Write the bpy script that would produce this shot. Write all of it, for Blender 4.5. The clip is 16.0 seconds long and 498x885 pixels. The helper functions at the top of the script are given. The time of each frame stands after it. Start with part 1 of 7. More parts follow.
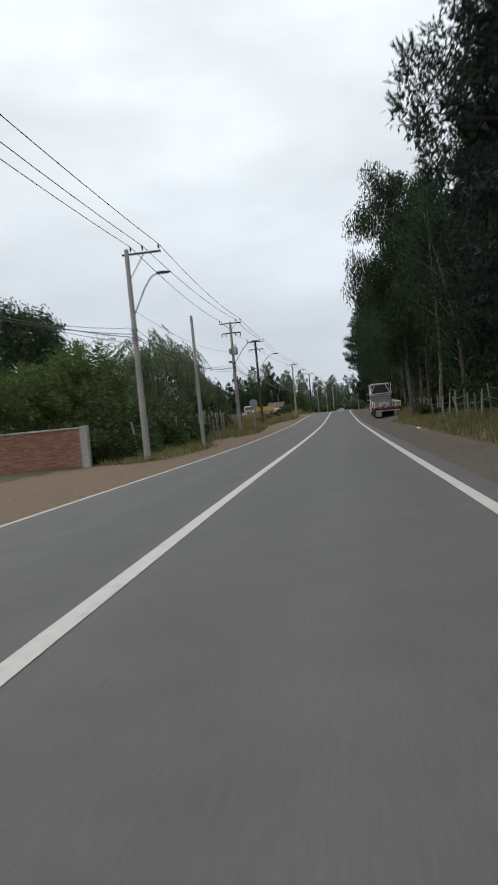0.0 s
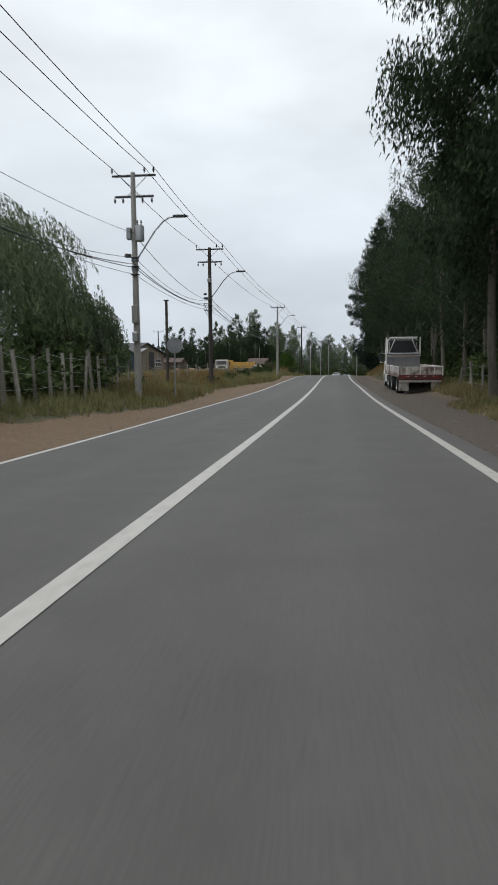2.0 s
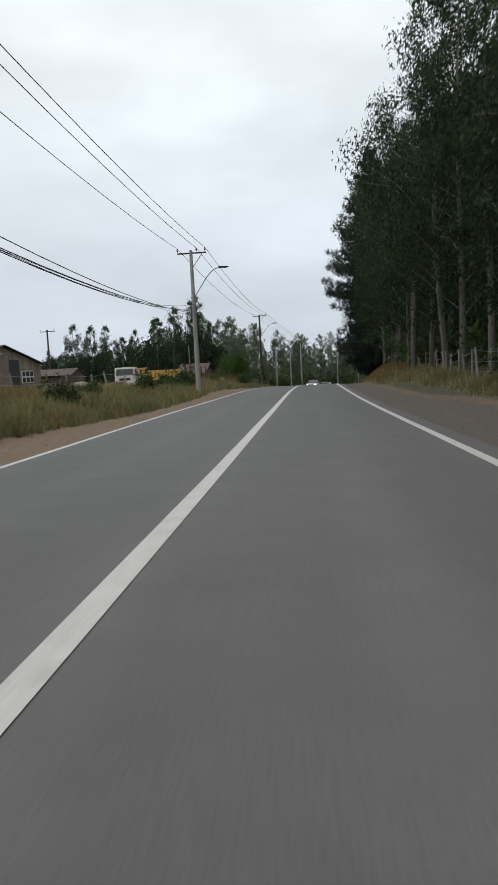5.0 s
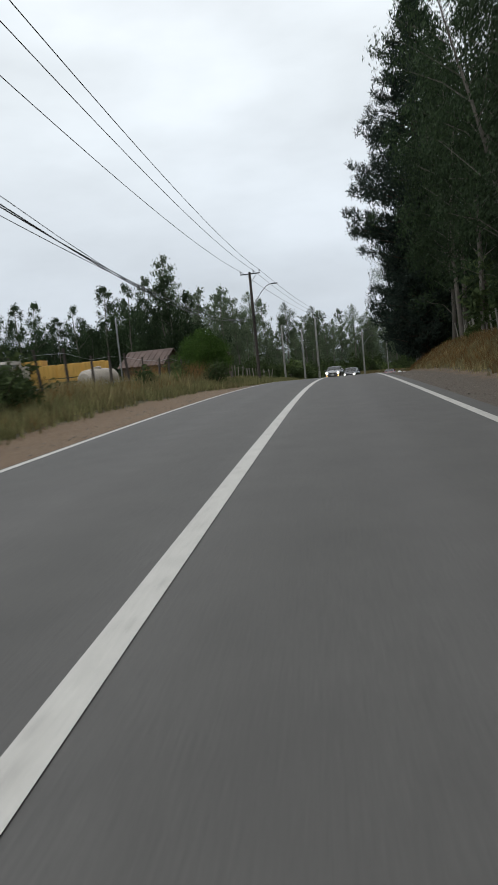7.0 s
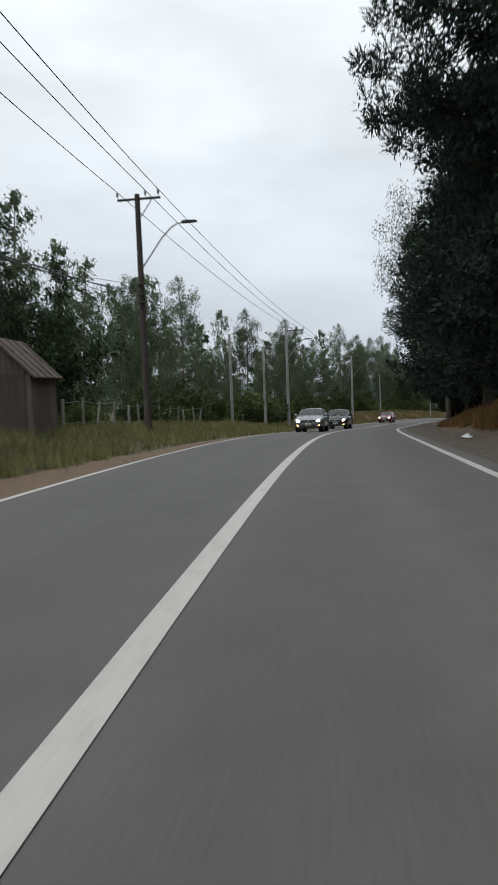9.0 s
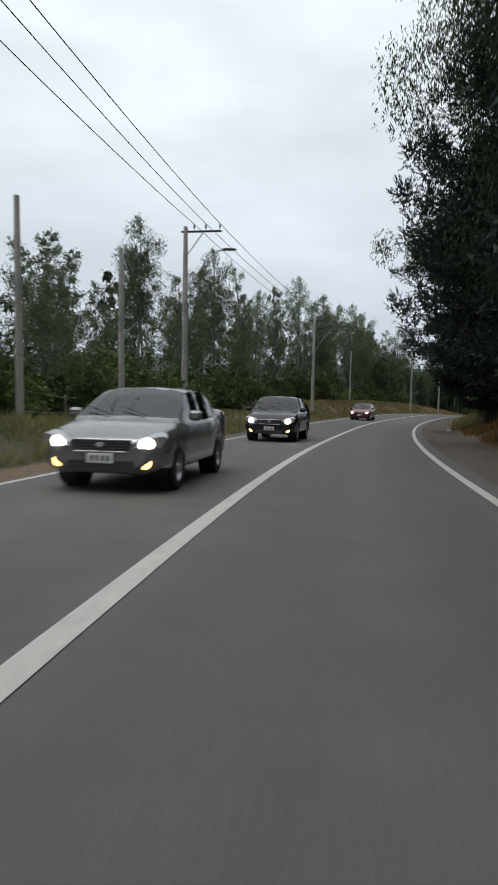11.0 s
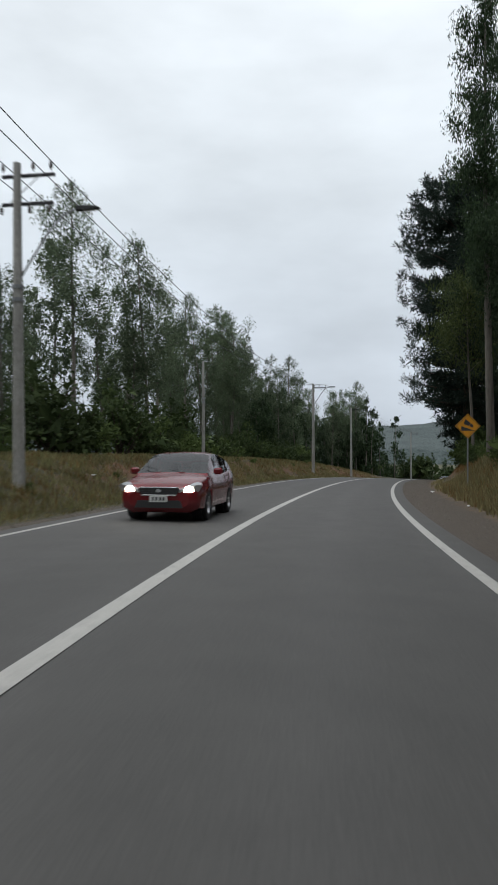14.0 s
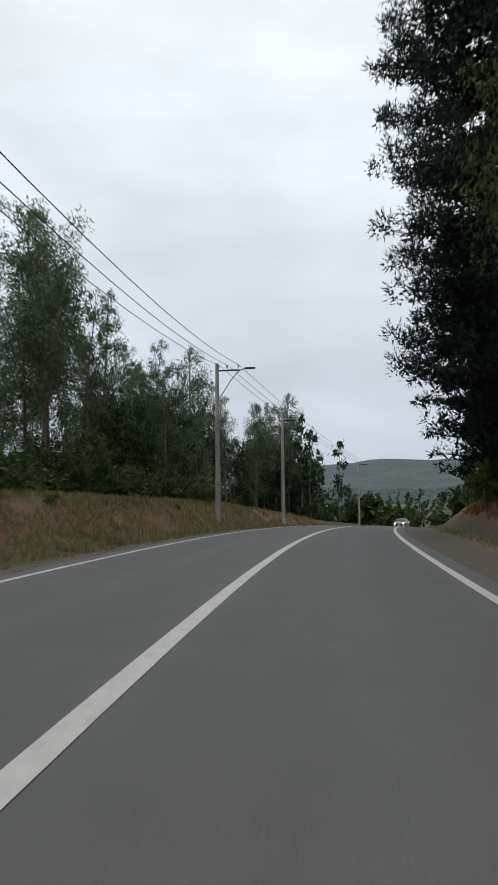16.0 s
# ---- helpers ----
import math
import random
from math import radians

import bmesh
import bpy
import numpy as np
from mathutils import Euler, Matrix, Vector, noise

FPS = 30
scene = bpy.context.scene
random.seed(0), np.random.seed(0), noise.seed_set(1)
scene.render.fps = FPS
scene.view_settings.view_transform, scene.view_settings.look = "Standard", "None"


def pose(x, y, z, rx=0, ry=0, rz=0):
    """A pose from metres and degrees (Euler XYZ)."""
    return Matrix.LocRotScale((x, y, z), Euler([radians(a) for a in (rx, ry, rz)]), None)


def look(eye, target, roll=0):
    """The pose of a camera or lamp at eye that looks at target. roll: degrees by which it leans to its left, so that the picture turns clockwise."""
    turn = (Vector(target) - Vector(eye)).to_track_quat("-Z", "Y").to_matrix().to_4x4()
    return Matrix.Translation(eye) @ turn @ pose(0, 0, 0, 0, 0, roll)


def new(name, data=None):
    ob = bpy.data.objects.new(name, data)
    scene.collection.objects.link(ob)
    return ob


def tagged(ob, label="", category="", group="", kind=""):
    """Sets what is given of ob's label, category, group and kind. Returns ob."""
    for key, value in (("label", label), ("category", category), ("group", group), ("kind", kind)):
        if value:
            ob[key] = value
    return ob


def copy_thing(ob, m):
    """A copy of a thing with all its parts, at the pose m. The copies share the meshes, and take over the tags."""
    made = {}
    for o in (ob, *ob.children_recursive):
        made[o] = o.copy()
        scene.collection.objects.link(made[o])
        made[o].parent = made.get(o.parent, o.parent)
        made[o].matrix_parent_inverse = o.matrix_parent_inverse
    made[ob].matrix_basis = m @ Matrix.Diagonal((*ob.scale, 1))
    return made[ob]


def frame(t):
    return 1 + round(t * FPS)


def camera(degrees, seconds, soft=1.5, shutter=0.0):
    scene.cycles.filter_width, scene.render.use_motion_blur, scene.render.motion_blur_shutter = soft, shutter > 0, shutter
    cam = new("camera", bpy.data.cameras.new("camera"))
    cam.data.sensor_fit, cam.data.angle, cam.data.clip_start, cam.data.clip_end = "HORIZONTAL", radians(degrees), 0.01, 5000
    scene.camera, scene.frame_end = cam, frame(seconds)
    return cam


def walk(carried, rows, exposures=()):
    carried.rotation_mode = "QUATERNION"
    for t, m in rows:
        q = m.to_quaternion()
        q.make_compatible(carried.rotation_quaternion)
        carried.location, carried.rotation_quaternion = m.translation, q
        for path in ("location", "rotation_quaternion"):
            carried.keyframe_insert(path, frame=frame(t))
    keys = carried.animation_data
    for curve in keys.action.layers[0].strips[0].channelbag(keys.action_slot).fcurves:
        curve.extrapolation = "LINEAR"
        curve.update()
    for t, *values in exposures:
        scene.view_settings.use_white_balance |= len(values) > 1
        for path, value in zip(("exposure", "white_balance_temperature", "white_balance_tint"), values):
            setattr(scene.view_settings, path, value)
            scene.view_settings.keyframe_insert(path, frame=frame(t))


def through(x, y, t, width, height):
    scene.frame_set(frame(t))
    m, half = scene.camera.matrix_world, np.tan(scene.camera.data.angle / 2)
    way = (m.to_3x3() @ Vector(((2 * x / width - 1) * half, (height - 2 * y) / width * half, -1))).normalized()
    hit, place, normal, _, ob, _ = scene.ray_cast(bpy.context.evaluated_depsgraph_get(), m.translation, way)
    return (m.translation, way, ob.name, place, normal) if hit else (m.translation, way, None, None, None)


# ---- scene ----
SOFT, SKY, SUN = 1.5, 1.0, 0.8
cam = camera(39.38, 16.0, soft=SOFT, shutter=0.3)
ROWS = [
    (0.0, pose(1.876, -0.000, 1.221, 86.85, 5.49, 7.12)),
    (0.5, pose(1.859, 7.375, 1.063, 85.57, 2.50, 6.16)),
    (1.0, pose(1.773, 14.967, 0.881, 86.92, 3.11, 6.30)),
    (1.5, pose(1.769, 22.657, 0.687, 83.62, -1.03, 5.62)),
    (2.0, pose(1.758, 30.240, 0.503, 83.33, 0.48, 6.68)),
    (2.5, pose(1.729, 38.173, 0.326, 81.75, 1.01, 8.12)),
    (3.0, pose(1.704, 45.896, 0.165, 82.77, 3.96, 6.73)),
    (3.5, pose(1.652, 53.608, 0.012, 84.41, 5.77, 3.77)),
    (4.0, pose(1.651, 61.429, -0.125, 84.12, 3.19, 4.32)),
    (4.5, pose(1.674, 69.092, -0.225, 84.13, 3.13, 4.39)),
    (5.0, pose(1.668, 76.599, -0.288, 84.17, 2.96, 4.54)),
    (5.5, pose(1.650, 84.155, -0.334, 84.21, 2.76, 4.77)),
    (6.0, pose(1.634, 91.964, -0.379, 84.25, 2.60, 5.02)),
    (6.5, pose(1.641, 100.228, -0.424, 84.26, 2.53, 5.11)),
    (7.0, pose(1.664, 108.944, -0.455, 83.18, 5.66, 5.94)),
    (7.5, pose(1.696, 117.745, -0.465, 83.65, 5.70, 5.60)),
    (8.0, pose(1.786, 126.624, -0.486, 83.56, 7.36, 6.44)),
    (8.5, pose(1.916, 135.602, -0.556, 85.58, 2.54, 4.67)),
    (9.0, pose(2.229, 144.284, -0.689, 85.41, 2.17, 4.19)),
    (9.5, pose(2.688, 152.668, -0.887, 85.00, 1.27, 3.76)),
    (10.0, pose(3.263, 160.806, -1.146, 84.52, 0.21, 3.19)),
    (10.5, pose(3.943, 168.749, -1.464, 84.11, -0.69, 2.30)),
    (11.0, pose(4.713, 176.556, -1.842, 83.94, -1.06, 1.13)),
    (11.5, pose(5.699, 184.212, -2.261, 84.19, 1.38, -1.27)),
    (12.0, pose(6.917, 191.843, -2.698, 86.63, -0.63, -3.35)),
    (12.5, pose(8.236, 199.335, -3.132, 88.88, 1.27, -5.57)),
    (13.0, pose(9.610, 206.754, -3.554, 89.96, 0.21, -6.39)),
    (13.5, pose(11.091, 214.088, -3.938, 89.04, -3.20, -7.49)),
    (14.0, pose(12.904, 221.765, -4.305, 89.36, 0.13, -7.81)),
    (14.5, pose(14.726, 229.325, -4.650, 91.02, -1.28, -10.71)),
    (15.0, pose(16.748, 236.914, -5.000, 90.29, 0.25, -12.69)),
    (15.5, pose(18.901, 244.385, -5.338, 91.26, 1.24, -13.88)),
    (16.0, pose(21.270, 251.699, -5.651, 92.75, 0.68, -13.66)),
]
EXPOSURES = [(0.0, 0.0, 6400, 8), (12.2, 0.0, 6350, 8), (13.2, -0.1, 6300, 8), (16.0, -0.12, 6300, 8)]
# ---- the road's line: heading (degrees), slope and cross fall every 20 m ----
KNOTS = np.arange(-20.0, 521.0, 20.0)
HEADING = np.radians([-0.41, 0.00, 0.37, 0.47, 0.34, 0.34, 0.20, 0.72, 1.75, 3.44, 6.47, 10.09, 12.87, 16.61, 20.20, 23.25, 26.53, 29.72, 32.98, 36.35, 39.74, 43.09, 46.26, 49.13, 51.41, 52.06, 52.25, 52.32])
SLOPE = np.array([-0.0144, -0.0210, -0.0254, -0.0199, -0.0158, -0.0055, -0.0047, -0.0018, -0.0155, -0.0346, -0.0541, -0.0563, -0.0448, -0.0441, -0.0387, -0.0503, -0.0617, -0.0746, -0.0827, -0.0849, -0.0853, -0.0850, -0.0800, -0.0627, -0.0413, -0.0240, -0.0191, -0.0187])
FALL = np.array([0.0070, 0.0152, 0.0210, 0.0191, -0.0009, 0.0005, -0.0166, -0.0091, -0.0020, -0.0046, -0.0019, 0.0022, -0.0114, -0.0143, -0.0164, -0.0141, -0.0075, -0.0035, -0.0017, -0.0008, -0.0004, -0.0002, -0.0001, -0.0000, -0.0000, -0.0000, -0.0000, -0.0000])
walk(cam, ROWS, EXPOSURES)

# ---- world and sun: an overcast day ----
world = bpy.data.worlds.new("overcast_sky")
scene.world = world
world.use_nodes = True
wn, wl = world.node_tree.nodes, world.node_tree.links
wn.clear()
w_out = wn.new("ShaderNodeOutputWorld")
w_bg = wn.new("ShaderNodeBackground")
w_sky = wn.new("ShaderNodeTexSky")
w_sky.sky_type, w_sky.sun_disc = "NISHITA", False
w_sky.sun_elevation, w_sky.sun_rotation = radians(48), radians(200)
w_sky.dust_density, w_sky.air_density = 4.0, 1.4
w_scale = wn.new("ShaderNodeMixRGB")
w_scale.blend_type, w_scale.inputs[0].default_value = "MULTIPLY", 1.0
w_scale.inputs[2].default_value = (0.07, 0.07, 0.07, 1)
wl.new(w_sky.outputs[0], w_scale.inputs[1])
w_co = wn.new("ShaderNodeTexCoord")
w_sep = wn.new("ShaderNodeSeparateXYZ")
wl.new(w_co.outputs["Generated"], w_sep.inputs[0])
w_ramp = wn.new("ShaderNodeValToRGB")      # brighter towards the zenith, as under a closed cloud sheet
wl.new(w_sep.outputs[2], w_ramp.inputs[0])
cr = w_ramp.color_ramp
cr.elements[0].position, cr.elements[0].color = 0.0, (0.64, 0.69, 0.76, 1)
cr.elements[1].position, cr.elements[1].color = 1.0, (1.5, 1.53, 1.58, 1)
for pos, col in ((0.12, (0.73, 0.78, 0.85, 1)), (0.35, (0.91, 0.955, 1.0, 1)), (0.55, (1.08, 1.12, 1.16, 1))):
    e = cr.elements.new(pos)
    e.color = col
w_map = wn.new("ShaderNodeMapping")
w_map.inputs["Scale"].default_value = (1.0, 1.0, 2.6)
wl.new(w_co.outputs["Generated"], w_map.inputs[0])
w_noise = wn.new("ShaderNodeTexNoise")
w_noise.inputs["Scale"].default_value = 3.2
w_noise.inputs["Detail"].default_value = 5.0
w_noise.inputs["Roughness"].default_value = 0.5
wl.new(w_map.outputs[0], w_noise.inputs["Vector"])
w_cl = wn.new("ShaderNodeMapRange")
w_cl.inputs["From Min"].default_value, w_cl.inputs["From Max"].default_value = 0.32, 0.68
w_cl.inputs["To Min"].default_value, w_cl.inputs["To Max"].default_value = 0.88, 1.10
wl.new(w_noise.outputs[0], w_cl.inputs[0])
w_mul = wn.new("ShaderNodeMixRGB")
w_mul.blend_type, w_mul.inputs[0].default_value = "MULTIPLY", 1.0
wl.new(w_ramp.outputs[0], w_mul.inputs[1])
wl.new(w_cl.outputs[0], w_mul.inputs[2])
w_mix = wn.new("ShaderNodeMixRGB")
w_mix.inputs[0].default_value = 0.93
wl.new(w_scale.outputs[0], w_mix.inputs[1])
wl.new(w_mul.outputs[0], w_mix.inputs[2])
wl.new(w_mix.outputs[0], w_bg.inputs[0])
w_bg.inputs[1].default_value = SKY
wl.new(w_bg.outputs[0], w_out.inputs[0])

sun = new("sun", bpy.data.lights.new("sun", "SUN"))
sun.data.energy, sun.data.angle, sun.data.color = SUN, radians(25), (1.0, 0.97, 0.93)
sun.matrix_basis = look((-30, 80, 90), (0, 100, 0))


# ---- materials ----
def material(name, rough=0.8, metal=0.0):
    m = bpy.data.materials.new(name)
    m.use_nodes = True
    b = m.node_tree.nodes["Principled BSDF"]
    b.inputs["Roughness"].default_value, b.inputs["Metallic"].default_value = rough, metal
    return m, m.node_tree.nodes, m.node_tree.links, b


def noise_node(n, l, scale, detail=4.0, rough=0.55, coord="Object", stretch=None):
    tc = n.new("ShaderNodeTexCoord")
    t = n.new("ShaderNodeTexNoise")
    t.inputs["Scale"].default_value, t.inputs["Detail"].default_value, t.inputs["Roughness"].default_value = scale, detail, rough
    if stretch:
        mp = n.new("ShaderNodeMapping")
        mp.inputs["Scale"].default_value = stretch
        l.new(tc.outputs[coord], mp.inputs[0])
        l.new(mp.outputs[0], t.inputs["Vector"])
    else:
        l.new(tc.outputs[coord], t.inputs["Vector"])
    return t


def ramp_node(n, l, src, stops):
    r = n.new("ShaderNodeValToRGB")
    r.color_ramp.elements[0].position, r.color_ramp.elements[0].color = stops[0][0], (*stops[0][1], 1)
    r.color_ramp.elements[1].position, r.color_ramp.elements[1].color = stops[-1][0], (*stops[-1][1], 1)
    for p, c in stops[1:-1]:
        e = r.color_ramp.elements.new(p)
        e.color = (*c, 1)
    l.new(src, r.inputs[0])
    return r


def mix_node(n, l, fac, a, b, mode="MIX"):
    m = n.new("ShaderNodeMixRGB")
    m.blend_type = mode
    for sock, v in ((m.inputs[0], fac), (m.inputs[1], a), (m.inputs[2], b)):
        if isinstance(v, (int, float)):
            sock.default_value = v
        elif isinstance(v, tuple):
            sock.default_value = (*v, 1)
        else:
            l.new(v, sock)
    return m


def bump_node(n, l, src, bsdf, strength=0.3, dist=0.02):
    b = n.new("ShaderNodeBump")
    b.inputs["Strength"].default_value, b.inputs["Distance"].default_value = strength, dist
    l.new(src, b.inputs["Height"])
    l.new(b.outputs[0], bsdf.inputs["Normal"])


def two_scale(name, dark, light, big=0.4, fine=20.0, rough=0.85, metal=0.0, bump=0.3, dist=0.01, stretch=None, spread=0.35):
    """A surface with stains at a large scale and grain at a small one."""
    m, n, l, b = material(name, rough, metal)
    t1 = noise_node(n, l, big, 5, 0.6, stretch=stretch)
    t2 = noise_node(n, l, fine, 3, 0.6, stretch=stretch)
    r1 = ramp_node(n, l, t1.outputs[0], [(0.3, dark), (0.7, light)])
    r2 = ramp_node(n, l, t2.outputs[0], [(0.25, (1 - spread,) * 3), (0.75, (1 + spread * 0.6,) * 3)])
    mx = mix_node(n, l, 1.0, r1.outputs[0], r2.outputs[0], "MULTIPLY")
    l.new(mx.outputs[0], b.inputs["Base Color"])
    bump_node(n, l, t2.outputs[0], b, bump, dist)
    return m


def leaf_material(name, dark, light, through=0.25, rough=0.7):
    m, n, l, b = material(name, rough)
    g = n.new("ShaderNodeNewGeometry")
    oi = n.new("ShaderNodeObjectInfo")
    r = ramp_node(n, l, g.outputs["Random Per Island"], [(0.0, dark), (0.7, tuple((a + c) / 2 for a, c in zip(dark, light))), (1.0, light)])
    hs = n.new("ShaderNodeHueSaturation")
    mr = n.new("ShaderNodeMapRange")
    mr.inputs["To Min"].default_value, mr.inputs["To Max"].default_value = 0.75, 1.25
    l.new(oi.outputs["Random"], mr.inputs[0])
    l.new(mr.outputs[0], hs.inputs["Value"])
    l.new(r.outputs[0], hs.inputs["Color"])
    t = noise_node(n, l, 0.5, 3)
    r2 = ramp_node(n, l, t.outputs[0], [(0.3, (0.7, 0.72, 0.7)), (0.7, (1.2, 1.18, 1.1))])
    mx = mix_node(n, l, 1.0, hs.outputs[0], r2.outputs[0], "MULTIPLY")
    l.new(mx.outputs[0], b.inputs["Base Color"])
    b.inputs["Specular IOR Level"].default_value = 0.1
    tr = n.new("ShaderNodeBsdfTranslucent")
    l.new(mx.outputs[0], tr.inputs[0])
    ms = n.new("ShaderNodeMixShader")
    ms.inputs[0].default_value = through
    l.new(b.outputs[0], ms.inputs[1])
    l.new(tr.outputs[0], ms.inputs[2])
    l.new(ms.outputs[0], n["Material Output"].inputs[0])
    return m


def asphalt_material():
    m, n, l, b = material("asphalt", 0.82)
    tc = n.new("ShaderNodeTexCoord")
    uv = n.new("ShaderNodeSeparateXYZ")
    l.new(tc.outputs["UV"], uv.inputs[0])
    t1 = noise_node(n, l, 0.12, 5, 0.6, "UV", (1.0, 0.16, 1.0))      # long stains along the lane
    t2 = noise_node(n, l, 60.0, 2, 0.7, "Object")
    t3 = noise_node(n, l, 1.6, 4, 0.6, "Object")
    base = ramp_node(n, l, t1.outputs[0], [(0.3, (0.0645, 0.062, 0.0592)), (0.7, (0.0905, 0.087, 0.0825))])
    wv = n.new("ShaderNodeMath")                                     # worn wheel tracks, four over the width
    wv.operation = "SINE"
    sc = n.new("ShaderNodeMath")
    sc.operation = "MULTIPLY_ADD"
    sc.inputs[1].default_value, sc.inputs[2].default_value = 3.7, 1.57
    l.new(uv.outputs[0], sc.inputs[0])
    l.new(sc.outputs[0], wv.inputs[0])
    tr = ramp_node(n, l, wv.outputs[0], [(0.0, (1.0, 1.0, 1.0)), (1.0, (1.1, 1.1, 1.11))])
    m1 = mix_node(n, l, 1.0, base.outputs[0], tr.outputs[0], "MULTIPLY")
    g = ramp_node(n, l, t2.outputs[0], [(0.3, (0.72, 0.72, 0.72)), (0.72, (1.28, 1.27, 1.25))])
    m2 = mix_node(n, l, 1.0, m1.outputs[0], g.outputs[0], "MULTIPLY")
    g3 = ramp_node(n, l, t3.outputs[0], [(0.3, (0.9, 0.9, 0.9)), (0.7, (1.08, 1.08, 1.08))])
    m3 = mix_node(n, l, 1.0, m2.outputs[0], g3.outputs[0], "MULTIPLY")
    l.new(m3.outputs[0], b.inputs["Base Color"])
    bump_node(n, l, t2.outputs[0], b, 0.25, 0.006)
    return m


def paint_line_material():
    m, n, l, b = material("road_paint", 0.6)
    t = noise_node(n, l, 7.0, 6, 0.7)
    t2 = noise_node(n, l, 45.0, 2, 0.7)
    r = ramp_node(n, l, t.outputs[0], [(0.28, (0.22, 0.21, 0.195)), (0.42, (0.42, 0.405, 0.375)), (0.7, (0.50, 0.485, 0.45))])
    g = ramp_node(n, l, t2.outputs[0], [(0.3, (0.82, 0.82, 0.82)), (0.7, (1.05, 1.05, 1.05))])
    mx = mix_node(n, l, 1.0, r.outputs[0], g.outputs[0], "MULTIPLY")
    l.new(mx.outputs[0], b.inputs["Base Color"])
    bump_node(n, l, t2.outputs[0], b, 0.2, 0.004)
    return m


def soil_material():
    """Verge: gravel, bare tan dirt, grass and red earth by the weights that each vertex carries, broken up by noise."""
    m, n, l, b = material("verge_soil", 0.95)
    at_ = n.new("ShaderNodeAttribute")
    at_.attribute_name = "soil"
    sep = n.new("ShaderNodeSeparateColor")
    l.new(at_.outputs["Color"], sep.inputs[0])
    t0 = noise_node(n, l, 0.9, 5, 0.65)
    t1 = noise_node(n, l, 9.0, 4, 0.65)
    t2 = noise_node(n, l, 40.0, 3, 0.7)
    gravel = ramp_node(n, l, t2.outputs[0], [(0.3, (0.055, 0.044, 0.034)), (0.7, (0.122, 0.097, 0.074))])
    dirt = ramp_node(n, l, t1.outputs[0], [(0.3, (0.1, 0.067, 0.04)), (0.7, (0.19, 0.127, 0.077))])
    # soil under grass, its colour darkened for the shade among the blades
    grass = ramp_node(n, l, t1.outputs[0], [(0.28, (0.026, 0.028, 0.011)), (0.5, (0.052, 0.047, 0.02)), (0.72, (0.10, 0.082, 0.036))])
    red = ramp_node(n, l, t1.outputs[0], [(0.3, (0.07, 0.032, 0.014)), (0.7, (0.17, 0.084, 0.038))])

    def weight(sock):
        a = n.new("ShaderNodeMath")
        a.operation = "ADD"
        l.new(sock, a.inputs[0])
        s = n.new("ShaderNodeMath")
        s.operation = "MULTIPLY_ADD"
        s.inputs[1].default_value, s.inputs[2].default_value = 0.9, -0.45
        l.new(t0.outputs[0], s.inputs[0])
        l.new(s.outputs[0], a.inputs[1])
        r = n.new("ShaderNodeMapRange")
        r.inputs["From Min"].default_value, r.inputs["From Max"].default_value = 0.38, 0.62
        l.new(a.outputs[0], r.inputs[0])
        return r.outputs[0]
    m1 = mix_node(n, l, weight(sep.outputs[0]), gravel.outputs[0], dirt.outputs[0])
    m2 = mix_node(n, l, weight(sep.outputs[1]), m1.outputs[0], grass.outputs[0])
    m3 = mix_node(n, l, weight(sep.outputs[2]), m2.outputs[0], red.outputs[0])
    g = ramp_node(n, l, t2.outputs[0], [(0.25, (0.7, 0.7, 0.7)), (0.75, (1.2, 1.2, 1.2))])
    m4 = mix_node(n, l, 1.0, m3.outputs[0], g.outputs[0], "MULTIPLY")
    l.new(m4.outputs[0], b.inputs["Base Color"])
    bump_node(n, l, t1.outputs[0], b, 0.9, 0.09)
    return m


def glow_material(name, colour, strength):
    m, n, l, b = material(name, 0.2)
    b.inputs["Base Color"].default_value = (0.8, 0.8, 0.8, 1)
    b.inputs["Emission Color"].default_value, b.inputs["Emission Strength"].default_value = (*colour, 1), strength
    return m


def glass_material(name, tint=(0.3, 0.33, 0.34)):
    """Thin tinted pane: clear through, glossy by Fresnel."""
    m, n, l, b = material(name, 0.03)
    tp, gl, fr, mx = n.new("ShaderNodeBsdfTransparent"), n.new("ShaderNodeBsdfGlossy"), n.new("ShaderNodeFresnel"), n.new("ShaderNodeMixShader")
    tp.inputs[0].default_value = (*tint, 1)
    gl.inputs[0].default_value, gl.inputs[1].default_value = (0.9, 0.9, 0.9, 1), 0.03
    fr.inputs[0].default_value = 1.5
    l.new(fr.outputs[0], mx.inputs[0])
    l.new(tp.outputs[0], mx.inputs[1])
    l.new(gl.outputs[0], mx.inputs[2])
    l.new(mx.outputs[0], n["Material Output"].inputs[0])
    return m


def car_paint(name, colour, metal=0.3, dirt=0.25):
    m, n, l, b = material(name, 0.32, metal)
    t = noise_node(n, l, 2.5, 5, 0.65)
    r = ramp_node(n, l, t.outputs[0], [(0.35, colour), (0.8, tuple(c * (1 - dirt) + 0.16 * dirt for c in colour))])
    l.new(r.outputs[0], b.inputs["Base Color"])
    rr = n.new("ShaderNodeMapRange")
    rr.inputs["To Min"].default_value, rr.inputs["To Max"].default_value = 0.12, 0.3
    l.new(t.outputs[0], rr.inputs[0])
    l.new(rr.outputs[0], b.inputs["Roughness"])
    b.inputs["Coat Weight"].default_value = 0.25
    return m


